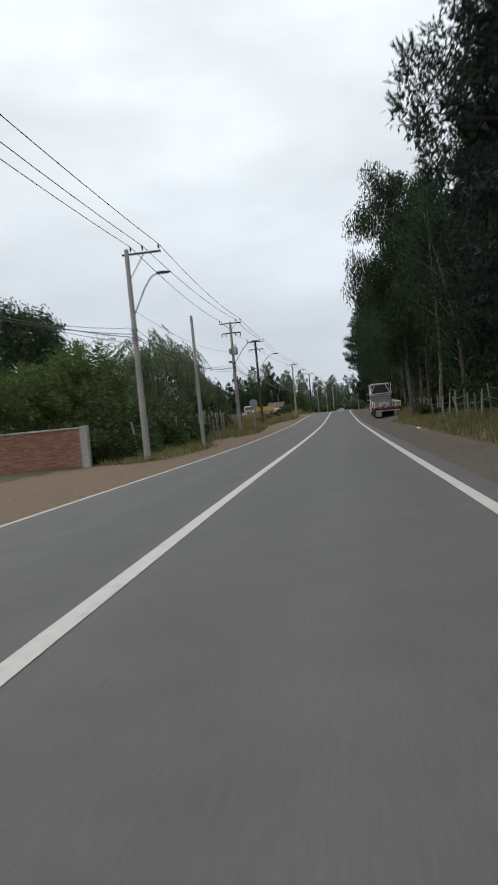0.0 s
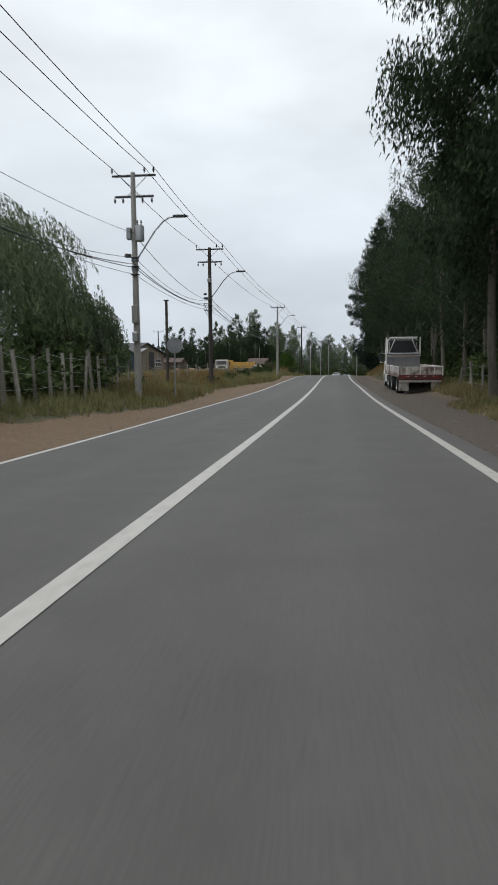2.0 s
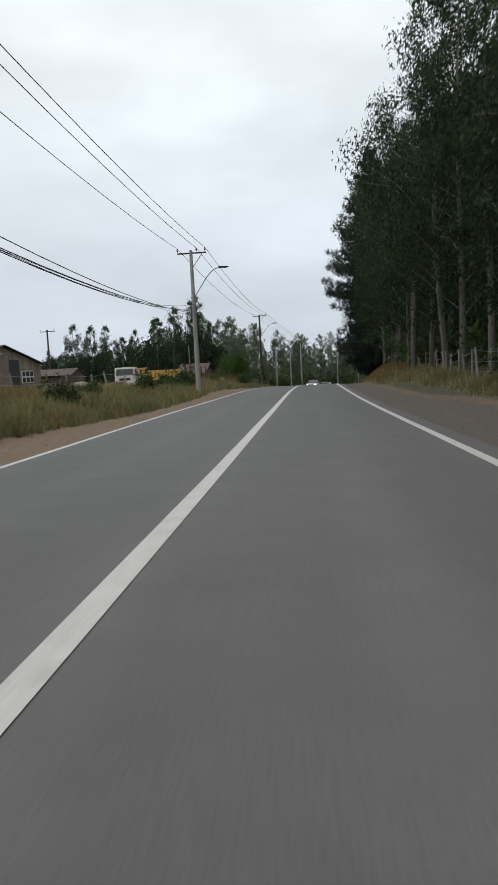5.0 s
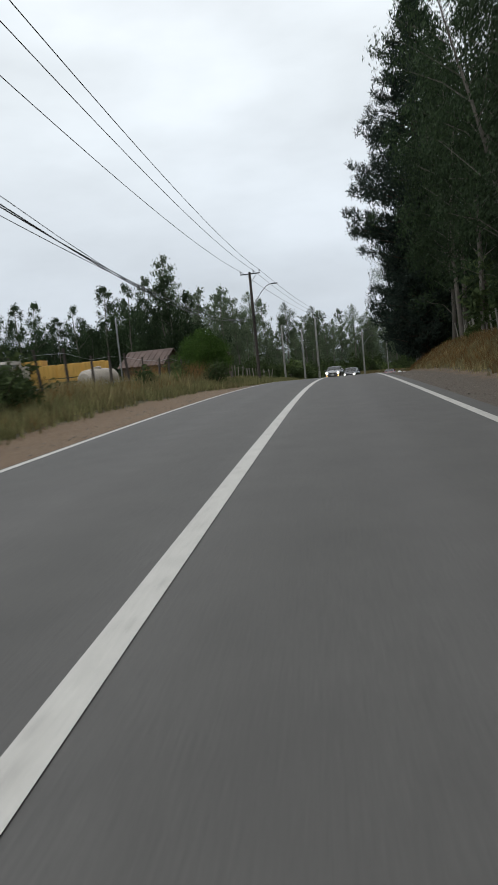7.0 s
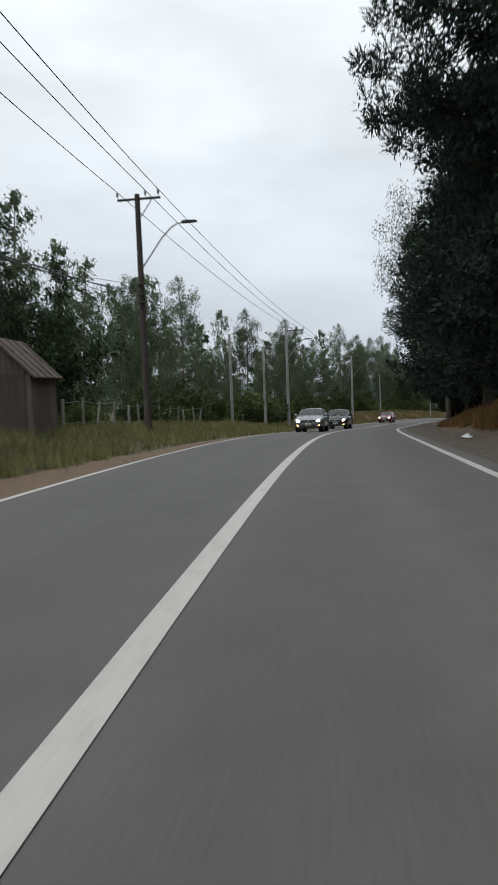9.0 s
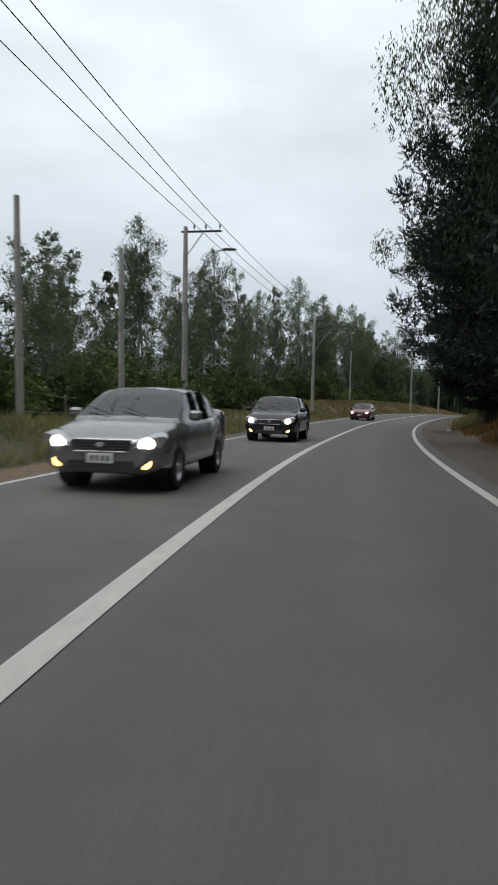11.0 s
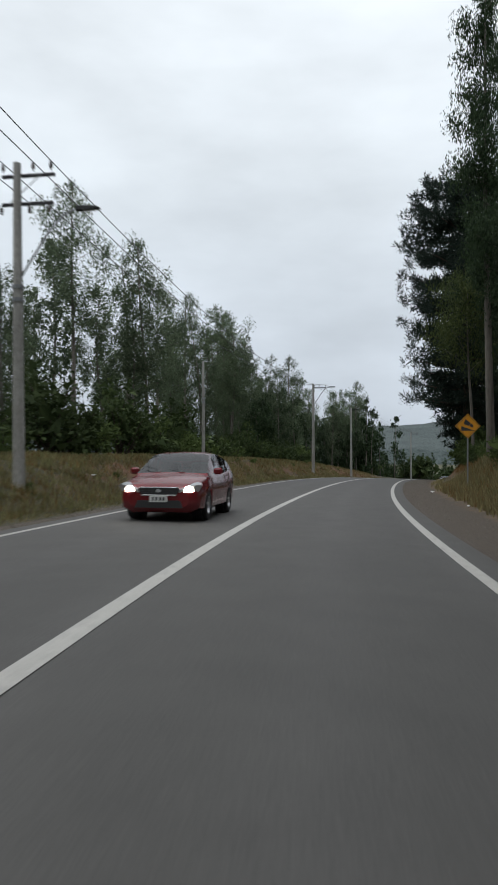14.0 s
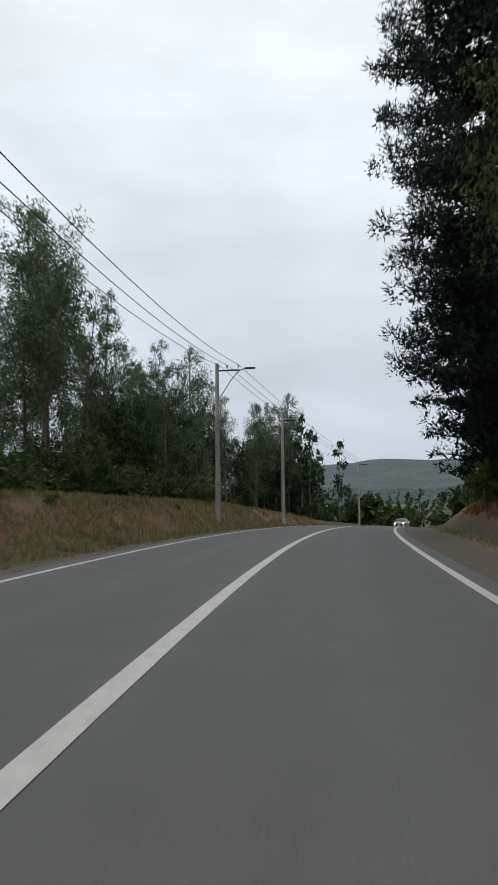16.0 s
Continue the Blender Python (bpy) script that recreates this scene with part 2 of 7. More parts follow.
def worn_paint(name, colour, rust=(0.13, 0.05, 0.025), amount=0.5):
    m, n, l, b = material(name, 0.6)
    t = noise_node(n, l, 1.7, 8, 0.75)
    t2 = noise_node(n, l, 9.0, 4, 0.6, stretch=(1, 1, 0.15))
    r = ramp_node(n, l, t.outputs[0], [(amount - 0.07, colour), (amount + 0.05, tuple((a + c) / 2 for a, c in zip(colour, rust))), (amount + 0.12, rust)])
    g = ramp_node(n, l, t2.outputs[0], [(0.3, (0.72, 0.7, 0.67)), (0.7, (1.03, 1.03, 1.03))])
    mx = mix_node(n, l, 1.0, r.outputs[0], g.outputs[0], "MULTIPLY")
    l.new(mx.outputs[0], b.inputs["Base Color"])
    bump_node(n, l, t.outputs[0], b, 0.15, 0.01)
    return m


def plain(name, colour, rough=0.7, metal=0.0, vary=0.2):
    return two_scale(name, tuple(c * (1 - vary) for c in colour), tuple(min(1, c * (1 + vary)) for c in colour), 1.3, 30.0, rough, metal, 0.15, 0.004, spread=vary)


M_ASPHALT, M_LINE, M_SOIL = asphalt_material(), paint_line_material(), soil_material()
M_GROUND = two_scale("field_ground", (0.032, 0.038, 0.015), (0.09, 0.082, 0.038), 0.05, 3.0, 0.95, bump=0.5, dist=0.1)
M_CONCRETE = two_scale("pole_concrete", (0.215, 0.208, 0.192), (0.39, 0.38, 0.355), 1.2, 25.0, 0.9, stretch=(1, 1, 0.3))
M_OLDWOOD = two_scale("weathered_wood", (0.035, 0.028, 0.024), (0.085, 0.072, 0.062), 1.5, 14.0, 0.9, stretch=(1, 1, 0.1))
M_POST = two_scale("fence_wood", (0.14, 0.128, 0.108), (0.32, 0.30, 0.26), 2.0, 18.0, 0.95, stretch=(1, 1, 0.12))
M_STEEL = plain("galvanised_steel", (0.28, 0.29, 0.30), 0.5, 0.7)
M_DARKSTEEL = plain("dark_steel", (0.035, 0.035, 0.037), 0.6, 0.4)
M_WIRE = plain("cable_black", (0.02, 0.02, 0.022), 0.6, 0.0)
M_PORCELAIN = plain("brown_porcelain", (0.045, 0.028, 0.022), 0.3)
M_LAMPGLASS = plain("lamp_lens", (0.3, 0.31, 0.31), 0.3)
M_BARK = two_scale("eucalyptus_bark", (0.065, 0.055, 0.045), (0.19, 0.17, 0.145), 0.9, 12.0, 0.9, bump=0.5, dist=0.02, stretch=(1, 1, 0.2))
M_PINEBARK = two_scale("pine_bark", (0.028, 0.02, 0.015), (0.075, 0.055, 0.04), 1.5, 10.0, 0.95, bump=0.7, dist=0.03, stretch=(1, 1, 0.25))
M_EUC = leaf_material("eucalyptus_leaves", (0.02, 0.035, 0.018), (0.058, 0.087, 0.043), 0.22)
M_EUCLIGHT = leaf_material("young_eucalyptus_leaves", (0.06, 0.084, 0.052), (0.17, 0.212, 0.135), 0.34)
M_OLIVE = leaf_material("olive_green_leaves", (0.04, 0.055, 0.02), (0.095, 0.115, 0.045), 0.3)
M_PINE = leaf_material("pine_needles", (0.016, 0.026, 0.022), (0.042, 0.06, 0.047), 0.08)
M_WILLOW = leaf_material("willow_leaves", (0.072, 0.096, 0.058), (0.18, 0.22, 0.135), 0.4)
M_BUSH = leaf_material("bush_leaves", (0.056, 0.082, 0.028), (0.142, 0.19, 0.068), 0.34)
M_SCRUB = leaf_material("scrub_leaves", (0.034, 0.052, 0.021), (0.09, 0.122, 0.05), 0.28)
M_GRASS = leaf_material("dry_grass", (0.18, 0.155, 0.078), (0.43, 0.37, 0.2), 0.35, 0.8)
M_GREENGRASS = leaf_material("green_grass", (0.108, 0.112, 0.05), (0.27, 0.255, 0.13), 0.35, 0.8)
M_REDGRASS = leaf_material("russet_grass", (0.15, 0.085, 0.036), (0.33, 0.215, 0.095), 0.3, 0.8)
M_TYRE = plain("tyre_rubber", (0.018, 0.018, 0.018), 0.85)
M_RIM = plain("rim_metal", (0.45, 0.45, 0.46), 0.35, 0.8)
M_BLACK = plain("black_plastic", (0.015, 0.015, 0.016), 0.5)
M_CARGLASS = glass_material("car_glass")
M_HEADLIGHT = glow_material("headlight_on", (1.0, 0.9, 0.7), 25.0)
M_FOGLIGHT = glow_material("fog_light_on", (1.0, 0.52, 0.13), 4.0)
M_AMBER = glow_material("amber_light_on", (1.0, 0.48, 0.1), 14.0)
M_PLATE = plain("white_plate", (0.62, 0.62, 0.6), 0.4)
M_INK = plain("dark_ink", (0.03, 0.03, 0.035), 0.6)


# ---- the road's frame: s metres along the centre line, lat metres to its right ----
def hermite(x, kn, v):
    g = np.gradient(v, kn)
    x = np.clip(x, kn[0], kn[-1])
    j = np.clip(np.searchsorted(kn, x) - 1, 0, len(kn) - 2)
    h = kn[j + 1] - kn[j]
    u = (x - kn[j]) / h
    return (2 * u**3 - 3 * u**2 + 1) * v[j] + (u**3 - 2 * u**2 + u) * h * g[j] + (3 * u**2 - 2 * u**3) * v[j + 1] + (u**3 - u**2) * h * g[j + 1]


SS = np.arange(-80.0, 560.1, 2.0)
R_TH, R_G, R_B = hermite(SS, KNOTS, HEADING), hermite(SS, KNOTS, SLOPE), hermite(SS, KNOTS, FALL)


def run_up(v):
    c = np.concatenate([[0], np.cumsum((v[1:] + v[:-1]) / 2 * 2.0)])
    return c - np.interp(0, SS, c)


R_X, R_Y, R_Z = run_up(np.sin(R_TH)), run_up(np.cos(R_TH)), run_up(R_G)


def at_road(s, lat, dz=0.0):
    """World places from road places (arrays or numbers); the cross fall is carried 4 m out on both sides."""
    s, lat = np.asarray(s, float), np.asarray(lat, float)
    th = np.interp(s, SS, R_TH)
    z = np.interp(s, SS, R_Z) + np.interp(s, SS, R_B) * np.clip(lat, -4, 4) + dz
    return np.stack([np.interp(s, SS, R_X) + np.cos(th) * lat, np.interp(s, SS, R_Y) - np.sin(th) * lat, z], -1)


def smooth01(x):
    x = np.clip(x, 0, 1)
    return x * x * (3 - 2 * x)


BANK_S = np.array([-80, 28, 42, 60, 100, 125, 150, 175, 200, 225, 245, 300, 340, 400, 560.0])
BANK_R = np.array([0.3, 0.3, 0.3, 0.3, 0.4, 0.9, 1.5, 1.5, 0.9, 0.8, 1.5, 1.9, 1.4, 0.6, 0.5])
BANK_L = np.array([-0.15, -0.1, 0.2, 0.5, 0.45, 0.4, 0.4, 0.5, 0.45, 0.6, 1.3, 1.5, 0.7, 0.4, 0.4])


def profile(s, lat):
    """Height of the ground beside the road, over the road's centre line."""
    s, lat = np.asarray(s, float), np.asarray(lat, float)
    a = np.abs(lat)
    h = np.where(lat > 0, np.interp(s, BANK_S, BANK_R), np.interp(s, BANK_S, BANK_L))
    out = np.where(lat > 0, 5.9, 5.2)
    base = -0.05 - 0.05 * smooth01((a - 3.8) / 1.5)
    rise = (h + 0.1) * smooth01((a - out) / 3.2)
    lump = 0.05 * np.sin(s * 0.9 + lat * 1.7) * np.sin(s * 0.37 - lat * 0.8) * smooth01((a - out) / 1.5)
    return base + rise + lump + 0.015 * np.clip(a - 9, 0, 60)


def ground(s, lat, dz=0.0):
    """A world place on the ground at the road place (s, lat)."""
    p = at_road(s, lat)
    return Vector((p[0], p[1], p[2] + float(profile(s, lat)) + dz))


def facing(s):
    """Turn about z, in degrees, that points a thing's +y along the road."""
    return -math.degrees(float(np.interp(s, SS, R_TH)))


# ---- mesh building ----
class Geo:
    """Collects vertices and faces of one mesh."""

    def __init__(self):
        self.v, self.f = [], []

    def add(self, verts, faces):
        o = len(self.v)
        self.v.extend(tuple(map(float, p)) for p in verts)
        self.f.extend(tuple(i + o for i in f) for f in faces)
        return self

    def box(self, c, size, bevel=0.0, m=None):
        bm = bmesh.new()
        bmesh.ops.create_cube(bm, size=1)
        bmesh.ops.scale(bm, vec=size, verts=bm.verts)
        if bevel > 0:
            bmesh.ops.bevel(bm, geom=bm.edges[:], offset=min(bevel, min(size) * 0.45), segments=1, affect="EDGES")
        bmesh.ops.translate(bm, vec=c, verts=bm.verts)
        if m is not None:
            bmesh.ops.transform(bm, matrix=m, verts=bm.verts)
        bm.verts.index_update()
        self.add([v.co for v in bm.verts], [[v.index for v in f.verts] for f in bm.faces])
        bm.free()
        return self

    def tube(self, pts, radii, n=8, cap=True):
        pts = [Vector(p) for p in pts]
        if isinstance(radii, (int, float)):
            radii = [radii] * len(pts)
        o = len(self.v)
        ref = None
        for i, p in enumerate(pts):
            d = (pts[min(i + 1, len(pts) - 1)] - pts[max(i - 1, 0)]).normalized()
            if ref is None:
                ref = Vector((1, 0, 0)) if abs(d.x) < 0.9 else Vector((0, 1, 0))
            u = (ref - d * ref.dot(d)).normalized()
            w = d.cross(u)
            ref = u
            for k in range(n):
                a = 2 * math.pi * k / n
                self.v.append(tuple(p + (u * math.cos(a) + w * math.sin(a)) * radii[i]))
        for i in range(len(pts) - 1):
            for k in range(n):
                a, b = o + i * n + k, o + i * n + (k + 1) % n
                self.f.append((a, b, b + n, a + n))
        if cap:
            self.f.append(tuple(o + k for k in reversed(range(n))))
            self.f.append(tuple(o + (len(pts) - 1) * n + k for k in range(n)))
        return self

    def lathe(self, prof, n=16, m=None):
        """prof: (radius, height) pairs round z."""
        o = len(self.v)
        m = m or Matrix()
        for r, z in prof:
            for k in range(n):
                a = 2 * math.pi * k / n
                self.v.append(tuple(m @ Vector((r * math.cos(a), r * math.sin(a), z))))
        for i in range(len(prof) - 1):
            for k in range(n):
                a, b = o + i * n + k, o + i * n + (k + 1) % n
                self.f.append((a, b, b + n, a + n))
        self.f.append(tuple(o + k for k in reversed(range(n))))
        self.f.append(tuple(o + (len(prof) - 1) * n + k for k in range(n)))
        return self

    def prism(self, poly, depth, m=None):
        """A flat outline in x, z, given thickness along y."""
        m = m or Matrix()
        n, o = len(poly), len(self.v)
        for y in (-depth / 2, depth / 2):
            for x, z in poly:
                self.v.append(tuple(m @ Vector((x, y, z))))
        self.f.append(tuple(o + i for i in range(n)))
        self.f.append(tuple(o + n + i for i in reversed(range(n))))
        for i in range(n):
            j = (i + 1) % n
            self.f.append((o + i, o + i + n, o + j + n, o + j))
        return self

    def mesh(self, name, mat, smooth=None):
        me = bpy.data.meshes.new(name)
        me.from_pydata(self.v, [], self.f)
        me.materials.append(mat)
        if smooth:
            me.shade_smooth()
            me.set_sharp_from_angle(angle=radians(smooth))
        me.update()
        return me


def part(name, geo, mat, parent=None, label="", smooth=35, m=None):
    ob = new(name, geo.mesh(name, mat, smooth) if isinstance(geo, Geo) else geo)
    if parent is not None:
        ob.parent = parent
    if m is not None:
        ob.matrix_basis = m
    return tagged(ob, label)


def thing(name, label, category, m=None, group="", kind=""):
    ob = new(name)
    ob.empty_display_size = 0.2
    if m is not None:
        ob.matrix_basis = m
    return tagged(ob, label, category, group, kind)


def stand(s, lat, dz=0.0, turn=0.0, k=1.0):
    p = ground(s, lat, dz)
    return pose(p.x, p.y, p.z, 0, 0, facing(s) + turn) @ Matrix.Diagonal((k, k, k, 1))


# ---- ground, road, verges ----
def build_ground():
    def axis(a, b, step, far):
        mid = list(np.arange(a, b + 0.1, step))
        lo, hi, w = [], [], step
        x, y = a, b
        while x > -far or y < far:
            w *= 1.35
            x, y = x - w, y + w
            lo.append(x), hi.append(y)
        return np.array(lo[::-1] + mid + hi)
    xs, ys = axis(-70, 130, 3.0, 2600), axis(-40, 420, 3.0, 2600)
    gx, gy = np.meshgrid(xs, ys)
    fx, fy = gx.ravel(), gy.ravel()
    s, lat = np.zeros(len(fx)), np.zeros(len(fx))
    for i in range(0, len(fx), 4000):
        dx, dy = fx[i:i + 4000, None] - R_X[None], fy[i:i + 4000, None] - R_Y[None]
        j = (dx * dx + dy * dy).argmin(1)
        k = np.arange(len(j))
        th = R_TH[j]
        s[i:i + 4000] = SS[j] + dx[k, j] * np.sin(th) + dy[k, j] * np.cos(th)
        lat[i:i + 4000] = np.sign(dx[k, j] * np.cos(th) - dy[k, j] * np.sin(th)) * np.hypot(dx[k, j], dy[k, j])
    z = np.interp(s, SS, R_Z) + profile(s, lat) + np.interp(s, SS, R_B) * np.clip(lat, -4, 4)
    z = z - 0.5 * (1 - smooth01((np.abs(lat) - 10.5) / 3.0))
    z = z + 0.35 * np.sin(fx * 0.05) * np.cos(fy * 0.043) * smooth01((np.abs(lat) - 25) / 30)
    far = smooth01((np.hypot(fx - 20, fy - 200) - 420) / 900)
    z = z * (1 - far) + (-9.0 + 1.5 * np.sin(fx * 0.004) * np.cos(fy * 0.005)) * far
    g = Geo()
    nx = len(xs)
    g.v = list(zip(fx.tolist(), fy.tolist(), z.tolist()))
    g.f = [(j * nx + i, j * nx + i + 1, (j + 1) * nx + i + 1, (j + 1) * nx + i) for j in range(len(ys) - 1) for i in range(nx - 1)]
    ob = part("ground", g, M_GROUND, smooth=80)
    tagged(ob, "dry olive-brown field ground with patches of grass", "ground", kind="structure")


def strip(name, lats, dzs, mat, label, category, s0=-70.0, s1=500.0, step=2.0, weights=None, wobble=0.0):
    """A band along the road, as a grid over s and lat, with its road place kept as UV."""
    s = np.arange(s0, s1 + 0.1, step)
    rng = np.random.default_rng(5)
    V, UV, W = [], [], []
    for k, (la, dz) in enumerate(zip(lats, dzs)):
        la_ = (la(s) if callable(la) else la) + (wobble * (np.sin(s * 0.31 + k) * 0.5 + rng.normal(0, 0.35, len(s))) if wobble else 0) * np.ones(len(s))
        d = profile(s, la_) + dz if mat is M_SOIL else dz
        p = at_road(s, la_, d)
        V.append(p)
        UV.append(np.stack([la_, s], -1))
        if weights:
            W.append(np.stack(weights(s, la_), -1))
    ns, nl = len(s), len(lats)
    V, UV = np.stack(V, 1).reshape(-1, 3), np.stack(UV, 1).reshape(-1, 2)
    g = Geo()
    g.v = [tuple(p) for p in V.tolist()]
    g.f = [(i * nl + k, i * nl + k + 1, (i + 1) * nl + k + 1, (i + 1) * nl + k) for i in range(ns - 1) for k in range(nl - 1)]
    me = g.mesh(name, mat, 60)
    layer = me.uv_layers.new(name="UVMap")
    idx = np.zeros(len(me.loops), dtype=np.int32)
    me.loops.foreach_get("vertex_index", idx)
    layer.data.foreach_set("uv", UV[idx].ravel().astype(np.float32))
    if weights:
        W = np.concatenate([np.stack(W, 1).reshape(-1, 3), np.ones((len(V), 1))], 1)
        ca = me.color_attributes.new("soil", "FLOAT_COLOR", "POINT")
        ca.data.foreach_set("color", W.ravel().astype(np.float32))
    return tagged(new(name, me), label, category, kind="structure")


def dirt_left(s):
    """How far the bare dirt reaches from the road's middle, on the far side."""
    return np.interp(s, [-80, 4, 11, 28.3, 30.2, 36, 41, 46, 51, 59, 70, 78, 88, 95, 103, 111, 119, 127, 145, 153, 165, 190, 215, 560], [6.2, 6.4, 9.8, 9.8, 6.2, 5.8, 5.8, 6.9, 6.3, 5.4, 6.1, 6.5, 6.2, 5.7, 4.8, 5.0, 5.6, 6.2, 6.1, 5.4, 4.9, 5.0, 4.6, 4.6])


def left_soil(s, lat):
    a = -lat
    dirt_to = dirt_left(s)
    dirt = np.where(s < 205, 1.0, 0.15) * np.ones_like(a)
    grass = smooth01((a - dirt_to + 0.5) / 1.0)
    red = np.interp(s, [200, 235, 250, 320, 350], [0, 0.15, 0.62, 0.68, 0.1]) * np.exp(-((a - 7.0) / 1.8) ** 2)
    return dirt, grass, red


def right_soil(s, lat):
    a = lat
    edge = np.interp(s, [-80, 30, 60, 90, 110, 150, 200, 230, 260, 560], [5.4, 5.4, 7.0, 7.4, 6.0, 6.0, 6.2, 6.0, 5.6, 5.6])
    dirt = smooth01((a - edge + 0.9) / 0.9) * 0.55
    grass = smooth01((a - edge - 0.1) / 0.8)
    red = np.interp(s, [110, 135, 155, 180, 195, 215, 240, 262, 330, 360], [0, 0.3, 0.85, 0.8, 0.7, 0.6, 0.35, 0.75, 0.6, 0.1]) * np.exp(-((a - 7.9) / 1.5) ** 2)
    return dirt, grass, red


build_ground()
strip("road", [lambda s: -3.95 + 0.3 * smooth01((205 - s) / 25), -3.4, -1.7, 0, 1.7, 3.4, 3.9], [-0.03, 0.0, 0.0, 0.0, 0.0, 0.0, -0.02], M_ASPHALT,
      "worn grey asphalt road surface with two lanes", "road", wobble=0.0)
strip("road_line_center", [-0.09, 0.09], [0.006, 0.006], M_LINE, "continuous white painted centre line on asphalt", "road line", wobble=0.004)
strip("road_line_right", [3.34, 3.5], [0.006, 0.006], M_LINE, "continuous white painted edge line on asphalt", "road line", wobble=0.004)
strip("road_line_left", [-3.47, -3.35], [0.006, 0.006], M_LINE, "continuous thin white painted edge line", "road line", wobble=0.004)
strip("verge_left", [-3.6, -3.9, -4.4, -5, -5.6, -6.2, -6.8, -7.5, -8.5, -9.5, -11, -12.5, -14], [-0.02, 0.0, 0, 0, 0, 0, 0, 0, 0, 0, 0, 0, -0.6], M_SOIL,
      "bare tan dirt verge with dry grass behind", "verge", weights=left_soil, step=1.5, wobble=0.05)
strip("verge_right", [3.6, 3.85, 4.4, 5, 5.6, 6.2, 6.8, 7.5, 8.3, 9.2, 10.5, 12, 14], [-0.02, 0.0, 0, 0, 0, 0, 0, 0, 0, 0, 0, 0, -0.6], M_SOIL,
      "dark gravel shoulder with grassy reddish earth bank", "verge", weights=right_soil, step=1.5, wobble=0.05)


# ---- trees ----
def blades(rng, centres, per, length, width, spread, droop, jitter=0.35, up=0.0, out=None, tall=0.9, fill=0.5):
    """Many narrow leaf triangles round the given centres: arrays of vertices."""
    c = np.repeat(np.asarray(centres, float), per, axis=0)
    n = len(c)
    off = rng.normal(0, 1, (n, 3))
    off *= rng.random((n, 1)) ** fill / (np.linalg.norm(off, axis=1)[:, None] + 1e-9)
    rad = np.repeat(np.asarray(spread, float), per)[:, None] if np.ndim(spread) else spread
    base = c + off * rad * np.array([1, 1, tall])
    d = rng.normal(0, 0.55, (n, 3)) + np.array([0, 0, -droop + up]) + (off * out if out else 0)
    d /= np.linalg.norm(d, axis=1)[:, None] + 1e-9
    L = length * (1 + rng.uniform(-jitter, jitter, (n, 1)))
    w = np.cross(d, rng.normal(0, 1, (n, 3)))
    w /= np.linalg.norm(w, axis=1)[:, None] + 1e-9
    w *= width / 2 * (1 + rng.uniform(-jitter, jitter, (n, 1)))
    a, b, t = base - w, base + w, base + d * L
    return np.stack([a, b, t], 1).reshape(-1, 3)


def shoots(rng, centres, axes, per, long=0.5, needle=0.2, width=0.03):
    """Bottle-brush shoots: needles set all round a short axis, pointing outwards and on."""
    c, ax = np.repeat(centres, per, axis=0), np.repeat(axes, per, axis=0)
    n = len(c)
    r = np.cross(ax, rng.normal(0, 1, (n, 3)))
    r /= np.linalg.norm(r, axis=1)[:, None] + 1e-9
    t = rng.random((n, 1))
    base = c + ax * t * long
    d = ax * (0.75 + 0.5 * t) + r * (0.75 - 0.4 * t)
    d /= np.linalg.norm(d, axis=1)[:, None]
    w = np.cross(d, rng.normal(0, 1, (n, 3)))
    w *= width / 2 / (np.linalg.norm(w, axis=1)[:, None] + 1e-9)
    L = needle * rng.uniform(0.7, 1.3, (n, 1))
    return np.stack([base - w, base + w, base + d * L], 1).reshape(-1, 3)


def blade_mesh(name, verts, mat):
    me = bpy.data.meshes.new(name)
    n = len(verts) // 3
    me.vertices.add(n * 3)
    me.vertices.foreach_set("co", verts.ravel().astype(np.float32))
    me.loops.add(n * 3)
    me.loops.foreach_set("vertex_index", np.arange(n * 3, dtype=np.int32))
    me.polygons.add(n)
    me.polygons.foreach_set("loop_start", np.arange(0, n * 3, 3, dtype=np.int32))
    me.polygons.foreach_set("loop_total", np.full(n, 3, dtype=np.int32))
    me.update(calc_edges=True)
    me.materials.append(mat)
    return me


def thicket(rng, centres, radii, per, size=0.22, flat=0.8):
    """Shaggy dark hearts of boughs: small blades crossing in all directions within each radius."""
    c, r = np.repeat(np.asarray(centres, float), per, axis=0), np.repeat(np.asarray(radii, float), per)[:, None]
    n = len(c)
    d = rng.normal(0, 1, (n, 3))
    d /= np.linalg.norm(d, axis=1)[:, None] + 1e-9
    base = c + d * r * rng.random((n, 1)) ** 0.45 * np.array([1, 1, flat])
    e = d * 0.4 + rng.normal(0, 0.6, (n, 3))
    e /= np.linalg.norm(e, axis=1)[:, None] + 1e-9
    w = np.cross(e, rng.normal(0, 1, (n, 3)))
    w *= 0.27 * size / (np.linalg.norm(w, axis=1)[:, None] + 1e-9)
    return np.stack([base - w, base + w, base + e * size * rng.uniform(0.7, 1.3, (n, 1))], 1).reshape(-1, 3)


def limb(g, rng, a, b, r0, r1, sag=0.1, n=5):
    a, b = np.array(a, float), np.array(b, float)
    L = np.linalg.norm(b - a)
    pts = []
    for i in range(4):
        u = i / 3
        p = a + (b - a) * u + np.array([0, 0, sag * L * math.sin(math.pi * u)])
        if 0 < i < 3:
            p = p + rng.normal(0, 0.03 * L, 3)
        pts.append(p)
    g.tube(pts, [r0 + (r1 - r0) * i / 3 for i in range(4)], n, cap=False)
    return pts


